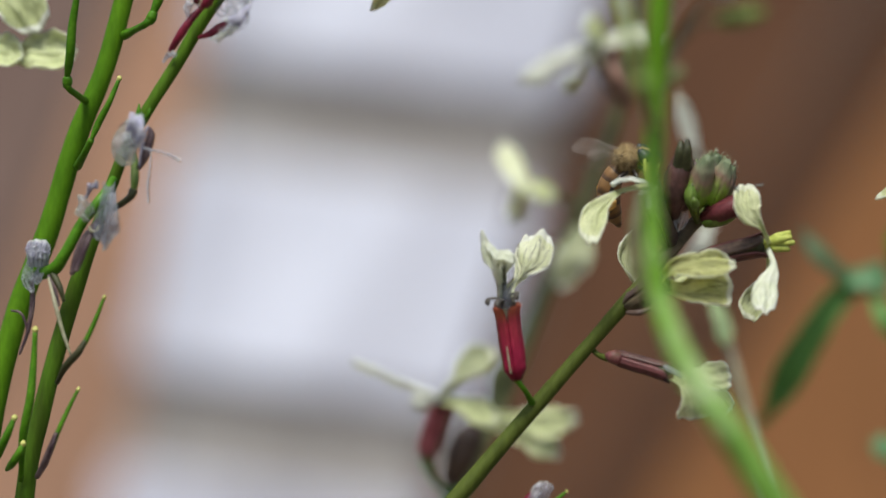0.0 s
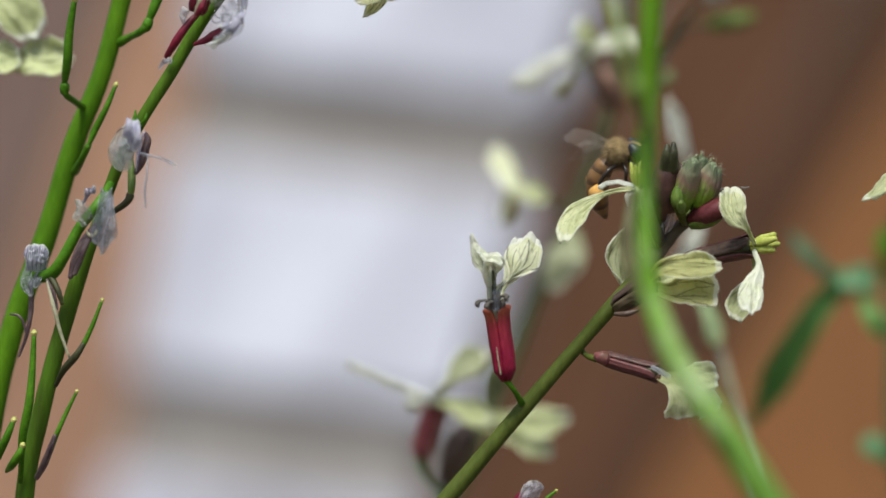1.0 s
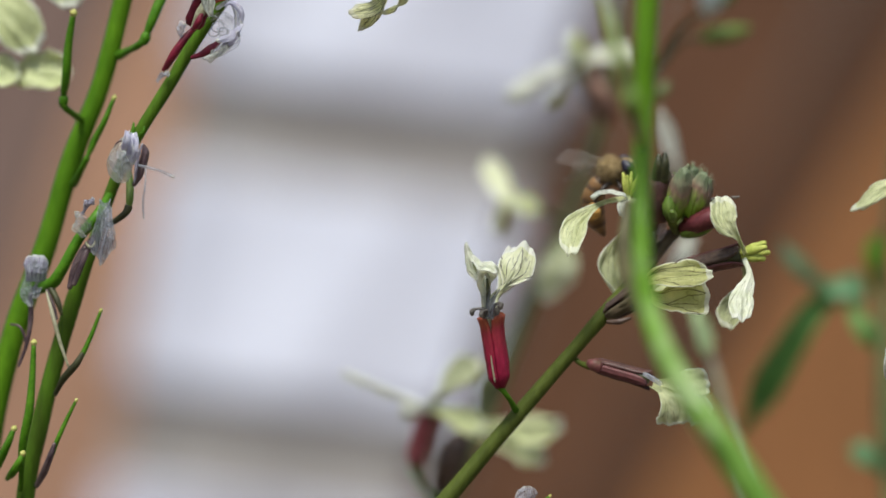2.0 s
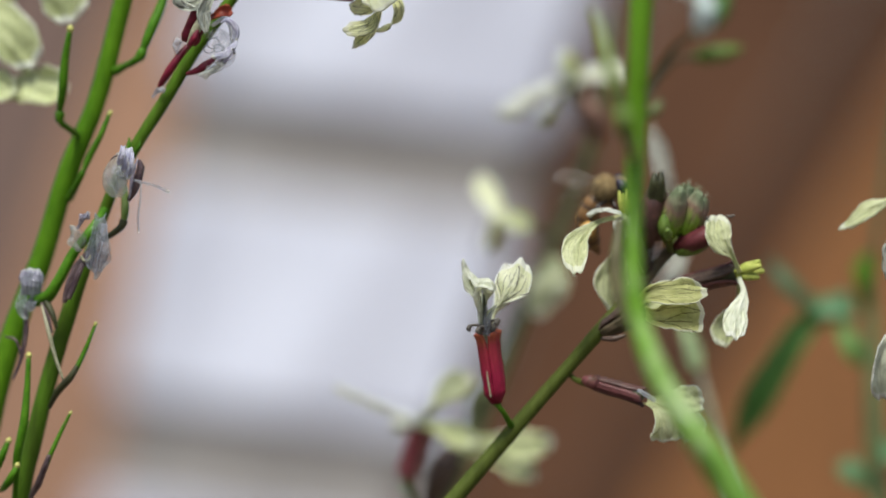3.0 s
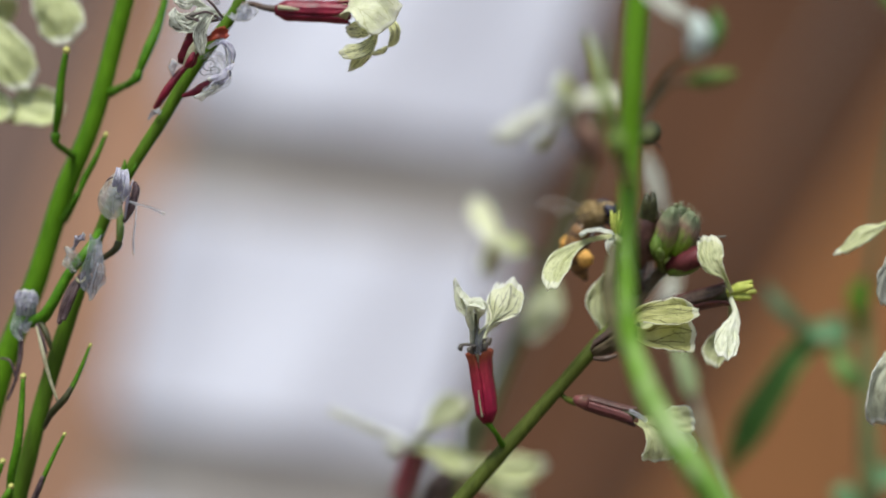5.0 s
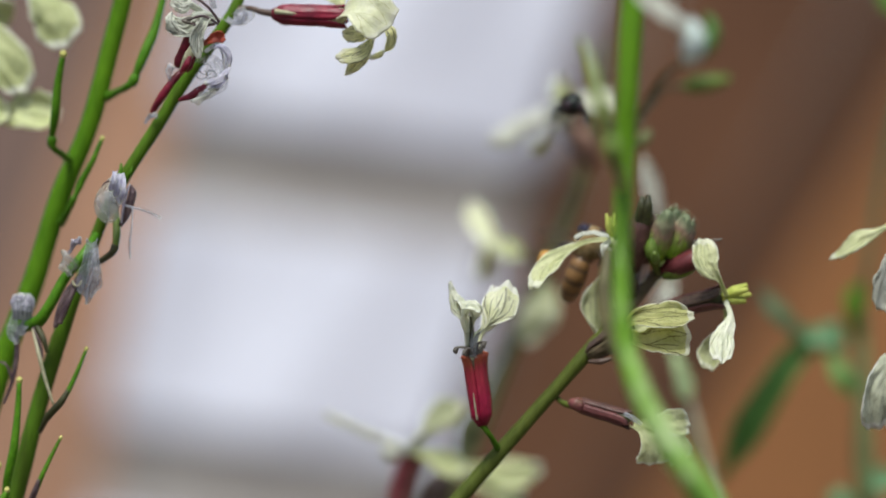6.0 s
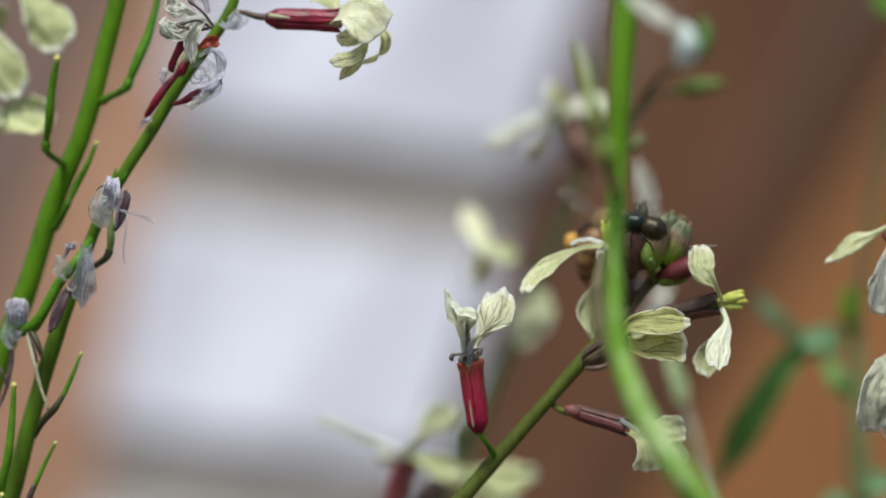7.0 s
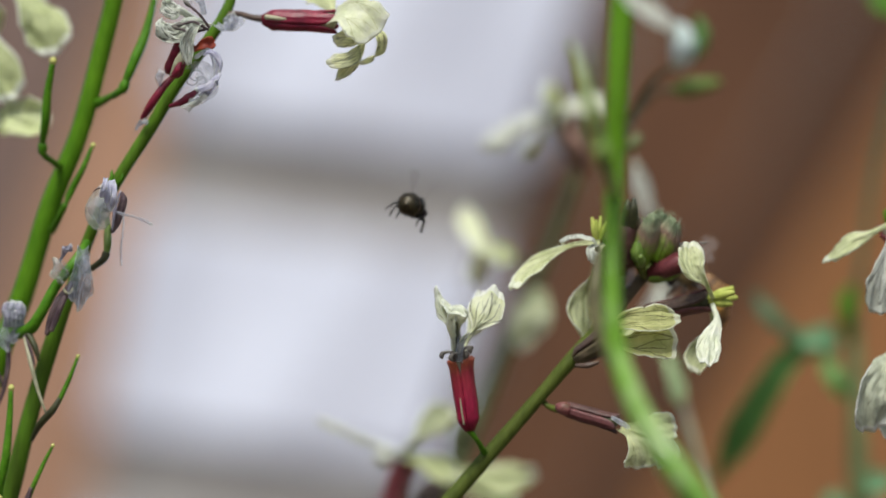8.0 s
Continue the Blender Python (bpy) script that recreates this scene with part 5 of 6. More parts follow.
    part("petal", petal([(0.02801, 0.5960, 0.75363), (0.02703, 0.5940, 0.75274), (0.02756, 0.5940, 0.75141), (0.02721, 0.5940, 0.75097)], mm(2.0), (1, 0.3, 0.1), 0.2, 0.25, 0.03, 52, tip=0.4, narrow=0.5), PETAL_WHITE, flower)
    part("petal", petal([(0.02883, 0.6020, 0.75349), (0.02820, 0.6040, 0.74874), (0.02641, 0.6040, 0.74398), (0.02708, 0.6030, 0.73825)], mm(6.4), (0.95, 0.2, -0.15), 0.4, 0.25, 0.06, 54, tip=0.5, narrow=0.2, rows=40, cols=25), PETAL, flower)
    # petal that dips and lifts as the bee leans on it
    pivot = Vector((0.02876, 0.5970, 0.75400))
    v, f, u = petal([(0.02876, 0.5970, 0.75400), (0.02411, 0.5990, 0.75346), (0.01941, 0.5992, 0.75097), (0.01503, 0.5950, 0.74653)], mm(4.0), (0.66, -0.62, -0.35), 0.5, 0.12, 0.03, 56, tip=0.85, narrow=0.2, rows=40, cols=25, pleat=0.06)
    o = part("petal", ([q - pivot + p.location for q in v], f, u), PETAL, flower, "cream petal under the feeding bee")
    o.location = pivot - p.location
    # small withered head low on the stem
    part("pedicel", tube([(-0.01020, 0.5995, 0.69480), (-0.00300, 0.5970, 0.69700), (0.00450, 0.5955, 0.70050), (0.00930, 0.5950, 0.70480)], [mm(0.55), mm(0.45), mm(0.42), mm(0.5)]), STEM_DARK, p)
    part("sepal", sepal((0.00920, 0.5950, 0.70496), (0.01095, 0.5940, 0.70751), mm(1.2), mm(1.0), 60, 120), SEPAL_WINE, p)
    crumpled(p, [(0.01025, 0.5940, 0.70548), (0.01092, 0.5920, 0.70677), (0.01233, 0.5920, 0.70827), (0.01250, 0.5920, 0.70959)], mm(3.4), (0.9, 0.3, 0.2), WITHER, 77, ruffle=0.1)
    pod(p, [(0.01205, 0.5960, 0.70489), (0.01363, 0.5950, 0.70620), (0.01469, 0.5950, 0.70709), (0.01557, 0.5950, 0.70779)], mm(0.3), POD)
    return p, o


def build_front_stem():
    """The fresh stem that stands nearer than the rest."""
    p = thing("rocket_plant", (0.16677, 0.5300, 0.00448), "fresh green rocket stem standing before the others", "plant", "rocket plants")
    part("stem", tube([(0.16677, 0.5300, 0.00842), (0.09602, 0.5100, 0.60143), (0.04750, 0.4980, 0.70194), (0.03861, 0.4980, 0.71638), (0.03368, 0.5000, 0.72405), (0.02995, 0.5040, 0.72984), (0.02755, 0.5100, 0.73567), (0.02620, 0.5180, 0.74237),
                       (0.02640, 0.5260, 0.75086), (0.02690, 0.5300, 0.76269), (0.02738, 0.5300, 0.77530), (0.02810, 0.5300, 0.78949), (0.03000, 0.5300, 0.82417)],
                      [mm(3.4), mm(2.6), mm(2.3), mm(2.15), mm(2.0), mm(1.78), mm(1.58), mm(1.42), mm(1.3), mm(1.4), mm(1.58), mm(1.62), mm(1.2)], 13, 8, 0.06, 0.02), STEM_FRONT, p)
    # shoot with an opening white bud and green ones
    shoot = part("side_branch", tube([(0.02847, 0.5300, 0.76970), (0.02989, 0.5300, 0.77316), (0.03169, 0.5260, 0.77627), (0.03334, 0.5200, 0.77783), (0.03478, 0.5140, 0.77843)], [mm(0.6), mm(0.55), mm(0.45), mm(0.42), mm(0.5)], 9), STEM_PLUM, p)
    part("pedicel", tube([(0.02930, 0.5280, 0.77182), (0.03067, 0.5220, 0.77359), (0.03182, 0.5180, 0.77480), (0.03465, 0.5120, 0.77512)], [mm(0.5), mm(0.4), mm(0.35), mm(0.5)], 8), STEM_PLUM, shoot)
    part("bud", tube([(0.03438, 0.5080, 0.77779), (0.03476, 0.5070, 0.77909), (0.03492, 0.5060, 0.78099), (0.03446, 0.5060, 0.78325)], [mm(0.7), mm(1.55), mm(1.75), mm(1.0)], 12), BUD_PALE, shoot, "whitish opening bud")
    part("petal", petal([(0.03462, 0.5050, 0.78153), (0.03291, 0.5040, 0.78326), (0.03081, 0.5040, 0.78476), (0.02672, 0.5060, 0.78775)], mm(2.6), (0.5, 0.3, 0.7), 0.2, 0.15, 0.05, 91, narrow=0.5), PETAL_WHITE, shoot)
    part("bud", tube([(0.03587, 0.5120, 0.77877), (0.03739, 0.5120, 0.78060), (0.03799, 0.5120, 0.78258), (0.03738, 0.5120, 0.78456)], [mm(0.6), mm(1.1), mm(1.0), mm(0.5)], 11), LEAF_BUD, shoot)
    part("bud", tube([(0.03435, 0.5120, 0.77482), (0.03580, 0.5110, 0.77515), (0.03777, 0.5110, 0.77545), (0.04005, 0.5110, 0.77599)], [mm(0.7), mm(1.15), mm(1.05), mm(0.5)], 11), BUD_GREEN, shoot)
    part("bud", tube([(0.02868, 0.5280, 0.76743), (0.02919, 0.5260, 0.76799), (0.02982, 0.5260, 0.76877), (0.03013, 0.5260, 0.76955)], [mm(0.4), mm(0.8), mm(0.8), mm(0.4)], 11), STALK_MOSS, p)
    part("side_branch", tube([(0.02669, 0.5290, 0.76141), (0.02461, 0.5120, 0.76613), (0.02304, 0.5060, 0.77031), (0.02187, 0.5050, 0.77477), (0.02071, 0.5060, 0.77918), (0.01999, 0.5070, 0.78089)], [mm(0.8), mm(1.1), mm(1.0), mm(0.68), mm(0.44), mm(0.25)], 11), STALK_OLIVE, p)
    part("bud", tube([(0.02508, 0.5080, 0.76352), (0.02434, 0.5020, 0.76478), (0.02379, 0.5000, 0.76628), (0.02366, 0.5020, 0.76777)], [mm(0.6), mm(1.25), mm(1.3), mm(0.6)], 11), BUD_GREEN, p)
    part("side_branch", tube([(0.02771, 0.5120, 0.73485), (0.02569, 0.5300, 0.73983), (0.02512, 0.5520, 0.74680), (0.02596, 0.5560, 0.75298)], [mm(0.6), mm(1.0), mm(1.15), mm(0.7)], 11), STALK_DULL, p)
    part("leaf_node", tube([(0.03740, 0.4970, 0.71755), (0.03370, 0.4970, 0.72347), (0.03130, 0.5000, 0.72688)], [mm(0.5), mm(1.0), mm(0.5)], 9), STEM_FRONT, p)
    return p


def build_far_plant():
    """The blurred plant behind: dull stem with pale flowers."""
    p = thing("rocket_plant", (-0.06291, 0.7245, 0.0), "out-of-reach rocket plant behind, dull stem and pale flowers", "plant", "rocket plants")
    part("stem", tube([(-0.06291, 0.7245, -0.02), (-0.01982, 0.7245, 0.63591), (-0.00151, 0.7245, 0.69624), (0.00561, 0.7245, 0.71240), (0.01142, 0.7245, 0.72640), (0.01681, 0.7245, 0.73933), (0.02327, 0.7245, 0.75442), (0.02866, 0.7245, 0.76843), (0.03135, 0.7245, 0.78028), (0.03243, 0.7245, 0.79320)],
                      [mm(3.6), mm(2.4), mm(1.9), mm(1.7), mm(1.6), mm(1.5), mm(1.4), mm(1.2), mm(1.0), mm(0.6)], 11), STEM_FAR, p)
    part("petal", petal([(0.02349, 0.7149, 0.77988), (0.02017, 0.7102, 0.77915), (0.01595, 0.7102, 0.77735), (0.01015, 0.7102, 0.77387)], mm(5.8), (0.35, 0.6, 0.75), 0.25, 0.1, 0.05, 81, narrow=0.4), PETAL_WHITE, p)
    part("petal", petal([(0.02296, 0.7149, 0.77881), (0.02393, 0.7121, 0.78082), (0.02372, 0.7121, 0.78315), (0.02287, 0.7121, 0.78611)], mm(4.0), (0.9, 0.3, 0.1), 0.25, 0.15, 0.05, 82, narrow=0.4), PETAL_OLIVE, p)
    part("petal", petal([(0.02349, 0.7149, 0.77881), (0.02711, 0.7121, 0.78134), (0.03082, 0.7121, 0.78188), (0.03536, 0.7121, 0.78082)], mm(4.0), (0.1, 0.3, 0.9), 0.25, 0.05, 0.03, 83, narrow=0.5), PETAL_PLAIN, p)
    part("petal", petal([(0.02296, 0.7149, 0.77828), (0.02076, 0.7121, 0.77552), (0.01917, 0.7121, 0.77393), (0.01758, 0.7121, 0.77287)], mm(4.0), (0.5, 0.3, 0.6), 0.25, 0.15, 0.05, 84, narrow=0.4), PETAL_SOFT, p)
    flower = calyx(p, (0.02942, 0.7169, 0.77036), (0.02404, 0.7149, 0.77860), mm(1.6), mm(1.8), SEPAL_PLUM, 30)
    part("bud", tube([(0.02913, 0.7149, 0.76872), (0.02906, 0.7130, 0.77216), (0.02763, 0.7121, 0.77499), (0.02658, 0.7121, 0.77658)], [mm(1.1), mm(2.0), mm(1.9), mm(0.8)], 11), BUD_TAN, p)
    # yellowish flower
    part("petal", petal([(0.01221, 0.7080, 0.75305), (0.01011, 0.7080, 0.75558), (0.00847, 0.7120, 0.75879), (0.00727, 0.7190, 0.76337)], mm(5.0), (0.95, 0.3, 0.1), 0.2, 0.05, 0.03, 85, narrow=0.6, tip=0.6), PETAL_BRIGHT, p)
    part("petal", petal([(0.00952, 0.7110, 0.75560), (0.01161, 0.7100, 0.75433), (0.01373, 0.7100, 0.75370), (0.01673, 0.7120, 0.75307)], mm(4.2), (0.2, 0.5, 0.9), 0.2, 0.05, 0.03, 86, narrow=0.6, tip=0.5), PETAL_SOFT, p)
    part("petal", petal([(0.01016, 0.7120, 0.75646), (0.00973, 0.7110, 0.75370), (0.00909, 0.7110, 0.75053), (0.00879, 0.7120, 0.74799)], mm(3.4), (0.9, 0.3, 0.2), 0.2, 0.05, 0.03, 87, narrow=0.6, tip=0.5), PETAL_BRIGHT, p)
    part("pedicel", tube([(0.02166, 0.7245, 0.75010), (0.01781, 0.7216, 0.75224), (0.01296, 0.7198, 0.75268)], [mm(0.6), mm(0.6), mm(1.0)]), STEM_FAR, p)
    part("petal", petal([(0.02143, 0.7169, 0.74691), (0.02031, 0.7149, 0.74373), (0.01867, 0.7130, 0.74056), (0.01708, 0.7130, 0.73578)], mm(6.0), (0.9, 0.3, 0.3), 0.2, 0.15, 0.05, 88, narrow=0.5), PETAL_DIM, p)
    part("petal", petal([(0.02143, 0.7169, 0.74691), (0.02190, 0.7149, 0.74373), (0.02131, 0.7130, 0.74163), (0.02025, 0.7130, 0.73897)], mm(4.0), (0.9, 0.3, 0.3), 0.2, 0.15, 0.05, 89, narrow=0.5), PETAL_DIM, p)
    return p


def build_pale_stalk():
    """A pale, half-dried stalk right behind the visited plant."""
    p = thing("rocket_plant", (0.13820, 0.7062, 0.00000), "pale half-dried rocket stalk with whitish petals", "plant", "rocket plants")
    part("stem", tube([(0.13820, 0.7062, -0.02000), (0.07309, 0.7062, 0.60728), (0.05524, 0.7062, 0.69549), (0.05019, 0.7062, 0.71650), (0.04663, 0.7062, 0.72910), (0.04421, 0.7062, 0.73750), (0.04327, 0.7062, 0.74590), (0.04284, 0.7062, 0.75220), (0.04159, 0.7062, 0.76060), (0.03948, 0.7062, 0.76795), (0.03802, 0.7062, 0.77164)],
                      [mm(2.78), mm(1.60), mm(0.86), mm(0.75), mm(0.70), mm(0.75), mm(0.86), mm(0.96), mm(0.96), mm(0.75), mm(0.43)], 11), PALE_STALK, p)
    part("petal", petal([(0.04243, 0.7062, 0.75746), (0.04125, 0.7041, 0.76162), (0.03989, 0.7041, 0.76633), (0.03832, 0.7041, 0.77052)], mm(3.42), (0.9, 0.3, 0.2), 0.2, 0.3, 0.04, 93, narrow=0.5), PETAL_WHITE, p)
    part("petal", petal([(0.04421, 0.7062, 0.74780), (0.04251, 0.7041, 0.74487), (0.04063, 0.7041, 0.74173), (0.03937, 0.7041, 0.73796)], mm(4.49), (0.9, 0.3, 0.3), 0.2, 0.3, 0.04, 94, narrow=0.5), PETAL_WHITE, p)
    part("petal", petal([(0.04421, 0.7062, 0.73541), (0.04512, 0.7041, 0.73230), (0.04617, 0.7041, 0.72917), (0.04669, 0.7041, 0.72582)], mm(3.42), (0.9, 0.3, 0.2), 0.2, 0.3, 0.04, 95, narrow=0.5), STALK_GREEN, p)
    return p


def build_low_flower():
    """The blurred, wide open flower low down."""
    p = thing("rocket_plant", (-0.02929, 0.6935, 0.0), "rocket flower with long pale petals on a dark stalk", "plant", "rocket plants")
    part("stem", tube([(-0.02929, 0.6935, -0.02), (-0.01485, 0.6935, 0.64079), (-0.00505, 0.6935, 0.69235), (-0.00144, 0.6935, 0.70266), (-0.00021, 0.6935, 0.70782), (0.00062, 0.6935, 0.71194)], [mm(3.0), mm(1.8), mm(1.4), mm(1.3), mm(2.0), mm(1.6)], 11), LEAF, p)
    part("leaf_node", tube([(-0.00247, 0.6916, 0.70228), (-0.00092, 0.6897, 0.70651), (0.00062, 0.6897, 0.71010), (0.00216, 0.6916, 0.71307)], [mm(1.6), mm(2.7), mm(2.7), mm(1.4)], 11), SEPAL_PLUM, p)
    flower = calyx(p, (-0.00734, 0.6859, 0.70706), (-0.00366, 0.6840, 0.71776), mm(1.8), mm(1.9), SEPAL_ROSE, 35, SEPAL_PLUM)
    part("pedicel", tube([(-0.00248, 0.6935, 0.69957), (-0.00574, 0.6887, 0.70298), (-0.00734, 0.6859, 0.70706)], [mm(0.7), mm(0.6), mm(0.9)]), LEAF, p)
    part("petal", petal([(-0.00395, 0.6821, 0.71784), (-0.00798, 0.6792, 0.71960), (-0.01352, 0.6783, 0.72165), (-0.01960, 0.6792, 0.72445)], mm(2.3), (0.2, 0.75, 0.6), 0.3, 0.2, 0.03, 101, narrow=0.5), PETAL_WHITE, p)
    part("petal", petal([(-0.00395, 0.6821, 0.71805), (-0.00142, 0.6802, 0.72027), (0.00161, 0.6802, 0.72330), (0.00546, 0.6802, 0.72582)], mm(7.0), (0.5, 0.3, 0.8), 0.3, 0.2, 0.05, 102, narrow=0.3), PETAL_DIM, p)
    part("petal", petal([(-0.00425, 0.6802, 0.71773), (-0.00594, 0.6764, 0.71791), (-0.00743, 0.6754, 0.71796), (-0.00924, 0.6754, 0.71836)], mm(4.0), (0.1, 0.4, 0.9), 0.3, 0.2, 0.05, 103, narrow=0.5), PETAL_WHITE, p)
    part("petal", petal([(-0.00365, 0.6821, 0.71744), (-0.00091, 0.6802, 0.71672), (0.00161, 0.6802, 0.71551), (0.00567, 0.6811, 0.71363)], mm(5.0), (0.3, 0.3, 0.9), 0.3, 0.2, 0.05, 104, narrow=0.4), PETAL_SOFT, p)
    # second, yellower flower beside it
    part("petal", petal([(0.00216, 0.6897, 0.71420), (0.00675, 0.6878, 0.71380), (0.01238, 0.6878, 0.71277), (0.01959, 0.6897, 0.71318)], mm(6.0), (0.1, 0.4, 0.9), 0.5, 0.2, 0.08, 105, narrow=0.3), PETAL_SOFT, p)
    part("petal", petal([(0.00216, 0.6897, 0.71369), (0.00675, 0.6878, 0.71206), (0.01187, 0.6878, 0.71021), (0.01651, 0.6897, 0.70702)], mm(6.0), (0.3, 0.4, 0.9), 0.3, 0.2, 0.05, 106, narrow=0.4), PETAL_SOFT, p)
    part("pod_leaf", petal([(0.00353, 0.6982, 0.71272), (0.00478, 0.6982, 0.71584), (0.00634, 0.6982, 0.71999), (0.00769, 0.6982, 0.72414)], mm(4.0), (0.9, 0.3, 0.3), 0.2, 0.2, 0.04, 107), STEM_FAR, p)
    return p


def build_leafy_plant():
    """Feathery green leaves in the depth."""
    p = thing("leafy_plant", (0.10771, 0.7421, 0.0), "green plant with narrow lobed leaves, set far back", "plant")
    part("stem", tube([(0.10771, 0.7421, -0.02), (0.09005, 0.7421, 0.63313), (0.08564, 0.7421, 0.69383), (0.08431, 0.7421, 0.71038), (0.08398, 0.7421, 0.72694), (0.08343, 0.7421, 0.74570)], [mm(4.0), mm(2.6), mm(2.3), mm(2.2), mm(1.8), mm(1.0)], 11), STALK_MOSS, p)
    part("leaf", petal([(0.07525, 0.7376, 0.73750), (0.06951, 0.7349, 0.73372), (0.06170, 0.7331, 0.72285), (0.05475, 0.7349, 0.70913)], mm(8.6), (0.8, 0.4, 0.4), 0.1, 0.2, 0.03, 111, tip=0.3, narrow=0.5), LEAF, p)
    part("leaf", petal([(0.07525, 0.7376, 0.73750), (0.07115, 0.7349, 0.73863), (0.06716, 0.7331, 0.74193), (0.06317, 0.7349, 0.74683)], mm(4.6), (0.5, 0.6, 0.5), 0.1, 0.2, 0.03, 112, tip=0.3, narrow=0.5), LEAF_DUSKY, p)
    part("leaf", petal([(0.06968, 0.7367, 0.73696), (0.07388, 0.7349, 0.73721), (0.07716, 0.7349, 0.73743), (0.07976, 0.7367, 0.73696)], mm(5.6), (0.1, 0.4, 0.9), 0.1, 0.2, 0.03, 113, tip=0.6, narrow=0.6), LEAF_PALE, p)
    part("leaf", petal([(0.07590, 0.7376, 0.73695), (0.07716, 0.7349, 0.73372), (0.07860, 0.7331, 0.72940), (0.08153, 0.7349, 0.72607)], mm(4.0), (0.8, 0.4, 0.4), 0.1, 0.2, 0.03, 114, tip=0.4, narrow=0.5), LEAF, p)
    part("leaf", petal([(0.08268, 0.7403, 0.73690), (0.08183, 0.7376, 0.74133), (0.08205, 0.7376, 0.74463), (0.08303, 0.7385, 0.74791)], mm(4.4), (0.9, 0.4, 0.1), 0.1, 0.2, 0.03, 115, tip=0.4, narrow=0.5), POD, p)
    part("leaf", petal([(0.08411, 0.7403, 0.70167), (0.08128, 0.7376, 0.70382), (0.07909, 0.7376, 0.70569), (0.07644, 0.7385, 0.70640)], mm(5.0), (0.3, 0.4, 0.9), 0.1, 0.2, 0.03, 116, tip=0.4, narrow=0.5), LEAF_PALE, p)
    part("leaf", petal([(0.08433, 0.7403, 0.70607), (0.08512, 0.7376, 0.70821), (0.08731, 0.7376, 0.70931), (0.09071, 0.7385, 0.71057)], mm(5.0), (0.3, 0.4, 0.9), 0.1, 0.2, 0.03, 117, tip=0.4, narrow=0.5), LEAF_PALE, p)
    part("leaf", petal([(0.09447, 0.7421, 0.80087), (0.09115, 0.7376, 0.80166), (0.08907, 0.7376, 0.80298), (0.08632, 0.7385, 0.80502)], mm(5.0), (0.3, 0.4, 0.9), 0.1, 0.2, 0.03, 118, tip=0.4, narrow=0.5), POD, p)
    part("leaf_stalk", tube([(0.08398, 0.7421, 0.74570), (0.08784, 0.7421, 0.77108), (0.09281, 0.7421, 0.79205), (0.09447, 0.7421, 0.80087)], [mm(0.9), mm(0.8), mm(0.7), mm(0.6)], 9), STEM_FAR, p)
    return p


def build_left_flower():
    """The broad flower at the edge, behind the thick stem."""
    p = thing("rocket_plant", (-0.11100, 0.6400, 0.0), "rocket plant with a broad greenish cream flower", "plant", "rocket plants")
    part("stem", tube([(-0.11100, 0.6400, -0.01), (-0.09300, 0.6400, 0.60463), (-0.08700, 0.6400, 0.72419), (-0.08400, 0.6400, 0.75405), (-0.08032, 0.6400, 0.77086)], [mm(3.4), mm(2.4), mm(1.7), mm(1.3), mm(1.0)], 11), STEM, p)
    flower = calyx(p, (-0.08032, 0.6400, 0.77086), (-0.07794, 0.6360, 0.78112), mm(1.6), mm(1.9), SEPAL_PLUM, 30)
    part("petal", petal([(-0.07134, 0.6360, 0.80098), (-0.06761, 0.6330, 0.79651), (-0.06439, 0.6310, 0.79233), (-0.06195, 0.6310, 0.78633)], mm(8.6), (0.8, 0.25, -0.4), 0.2, 0.2, 0.06, 121, narrow=0.55, tip=0.75), PETAL_OLIVE, flower)
    part("petal", petal([(-0.07842, 0.6360, 0.79152), (-0.07494, 0.6330, 0.78851), (-0.07170, 0.6310, 0.78445), (-0.06832, 0.6310, 0.77901)], mm(7.8), (0.8, 0.2, 0.5), 0.2, 0.25, 0.06, 122, narrow=0.6, tip=0.8), PETAL_OLIVE, flower)
    part("petal", petal([(-0.07723, 0.6380, 0.77459), (-0.07241, 0.6340, 0.77500), (-0.06750, 0.6320, 0.77550), (-0.06220, 0.6320, 0.77600)], mm(7.2), (0.1, 0.4, 0.9), 0.35, 0.25, 0.1, 123, narrow=0.3, tip=0.7), PETAL_SOFT, flower)
    part("petal", petal([(-0.07983, 0.6360, 0.77640), (-0.07557, 0.6320, 0.77567), (-0.07338, 0.6310, 0.77544), (-0.07076, 0.6310, 0.77563)], mm(6.6), (0.3, 0.4, 0.85), 0.2, 0.35, 0.1, 124, narrow=0.6, tip=0.6), PETAL_SOFT, flower)
    part("petal", petal([(-0.07844, 0.6400, 0.78703), (-0.07582, 0.6420, 0.78905), (-0.07391, 0.6420, 0.79192), (-0.07235, 0.6400, 0.79502)], mm(5.0), (0.9, 0.3, 0.1), 0.2, 0.25, 0.06, 125, narrow=0.6, tip=0.9), PETAL_SOFT, flower)
    return p


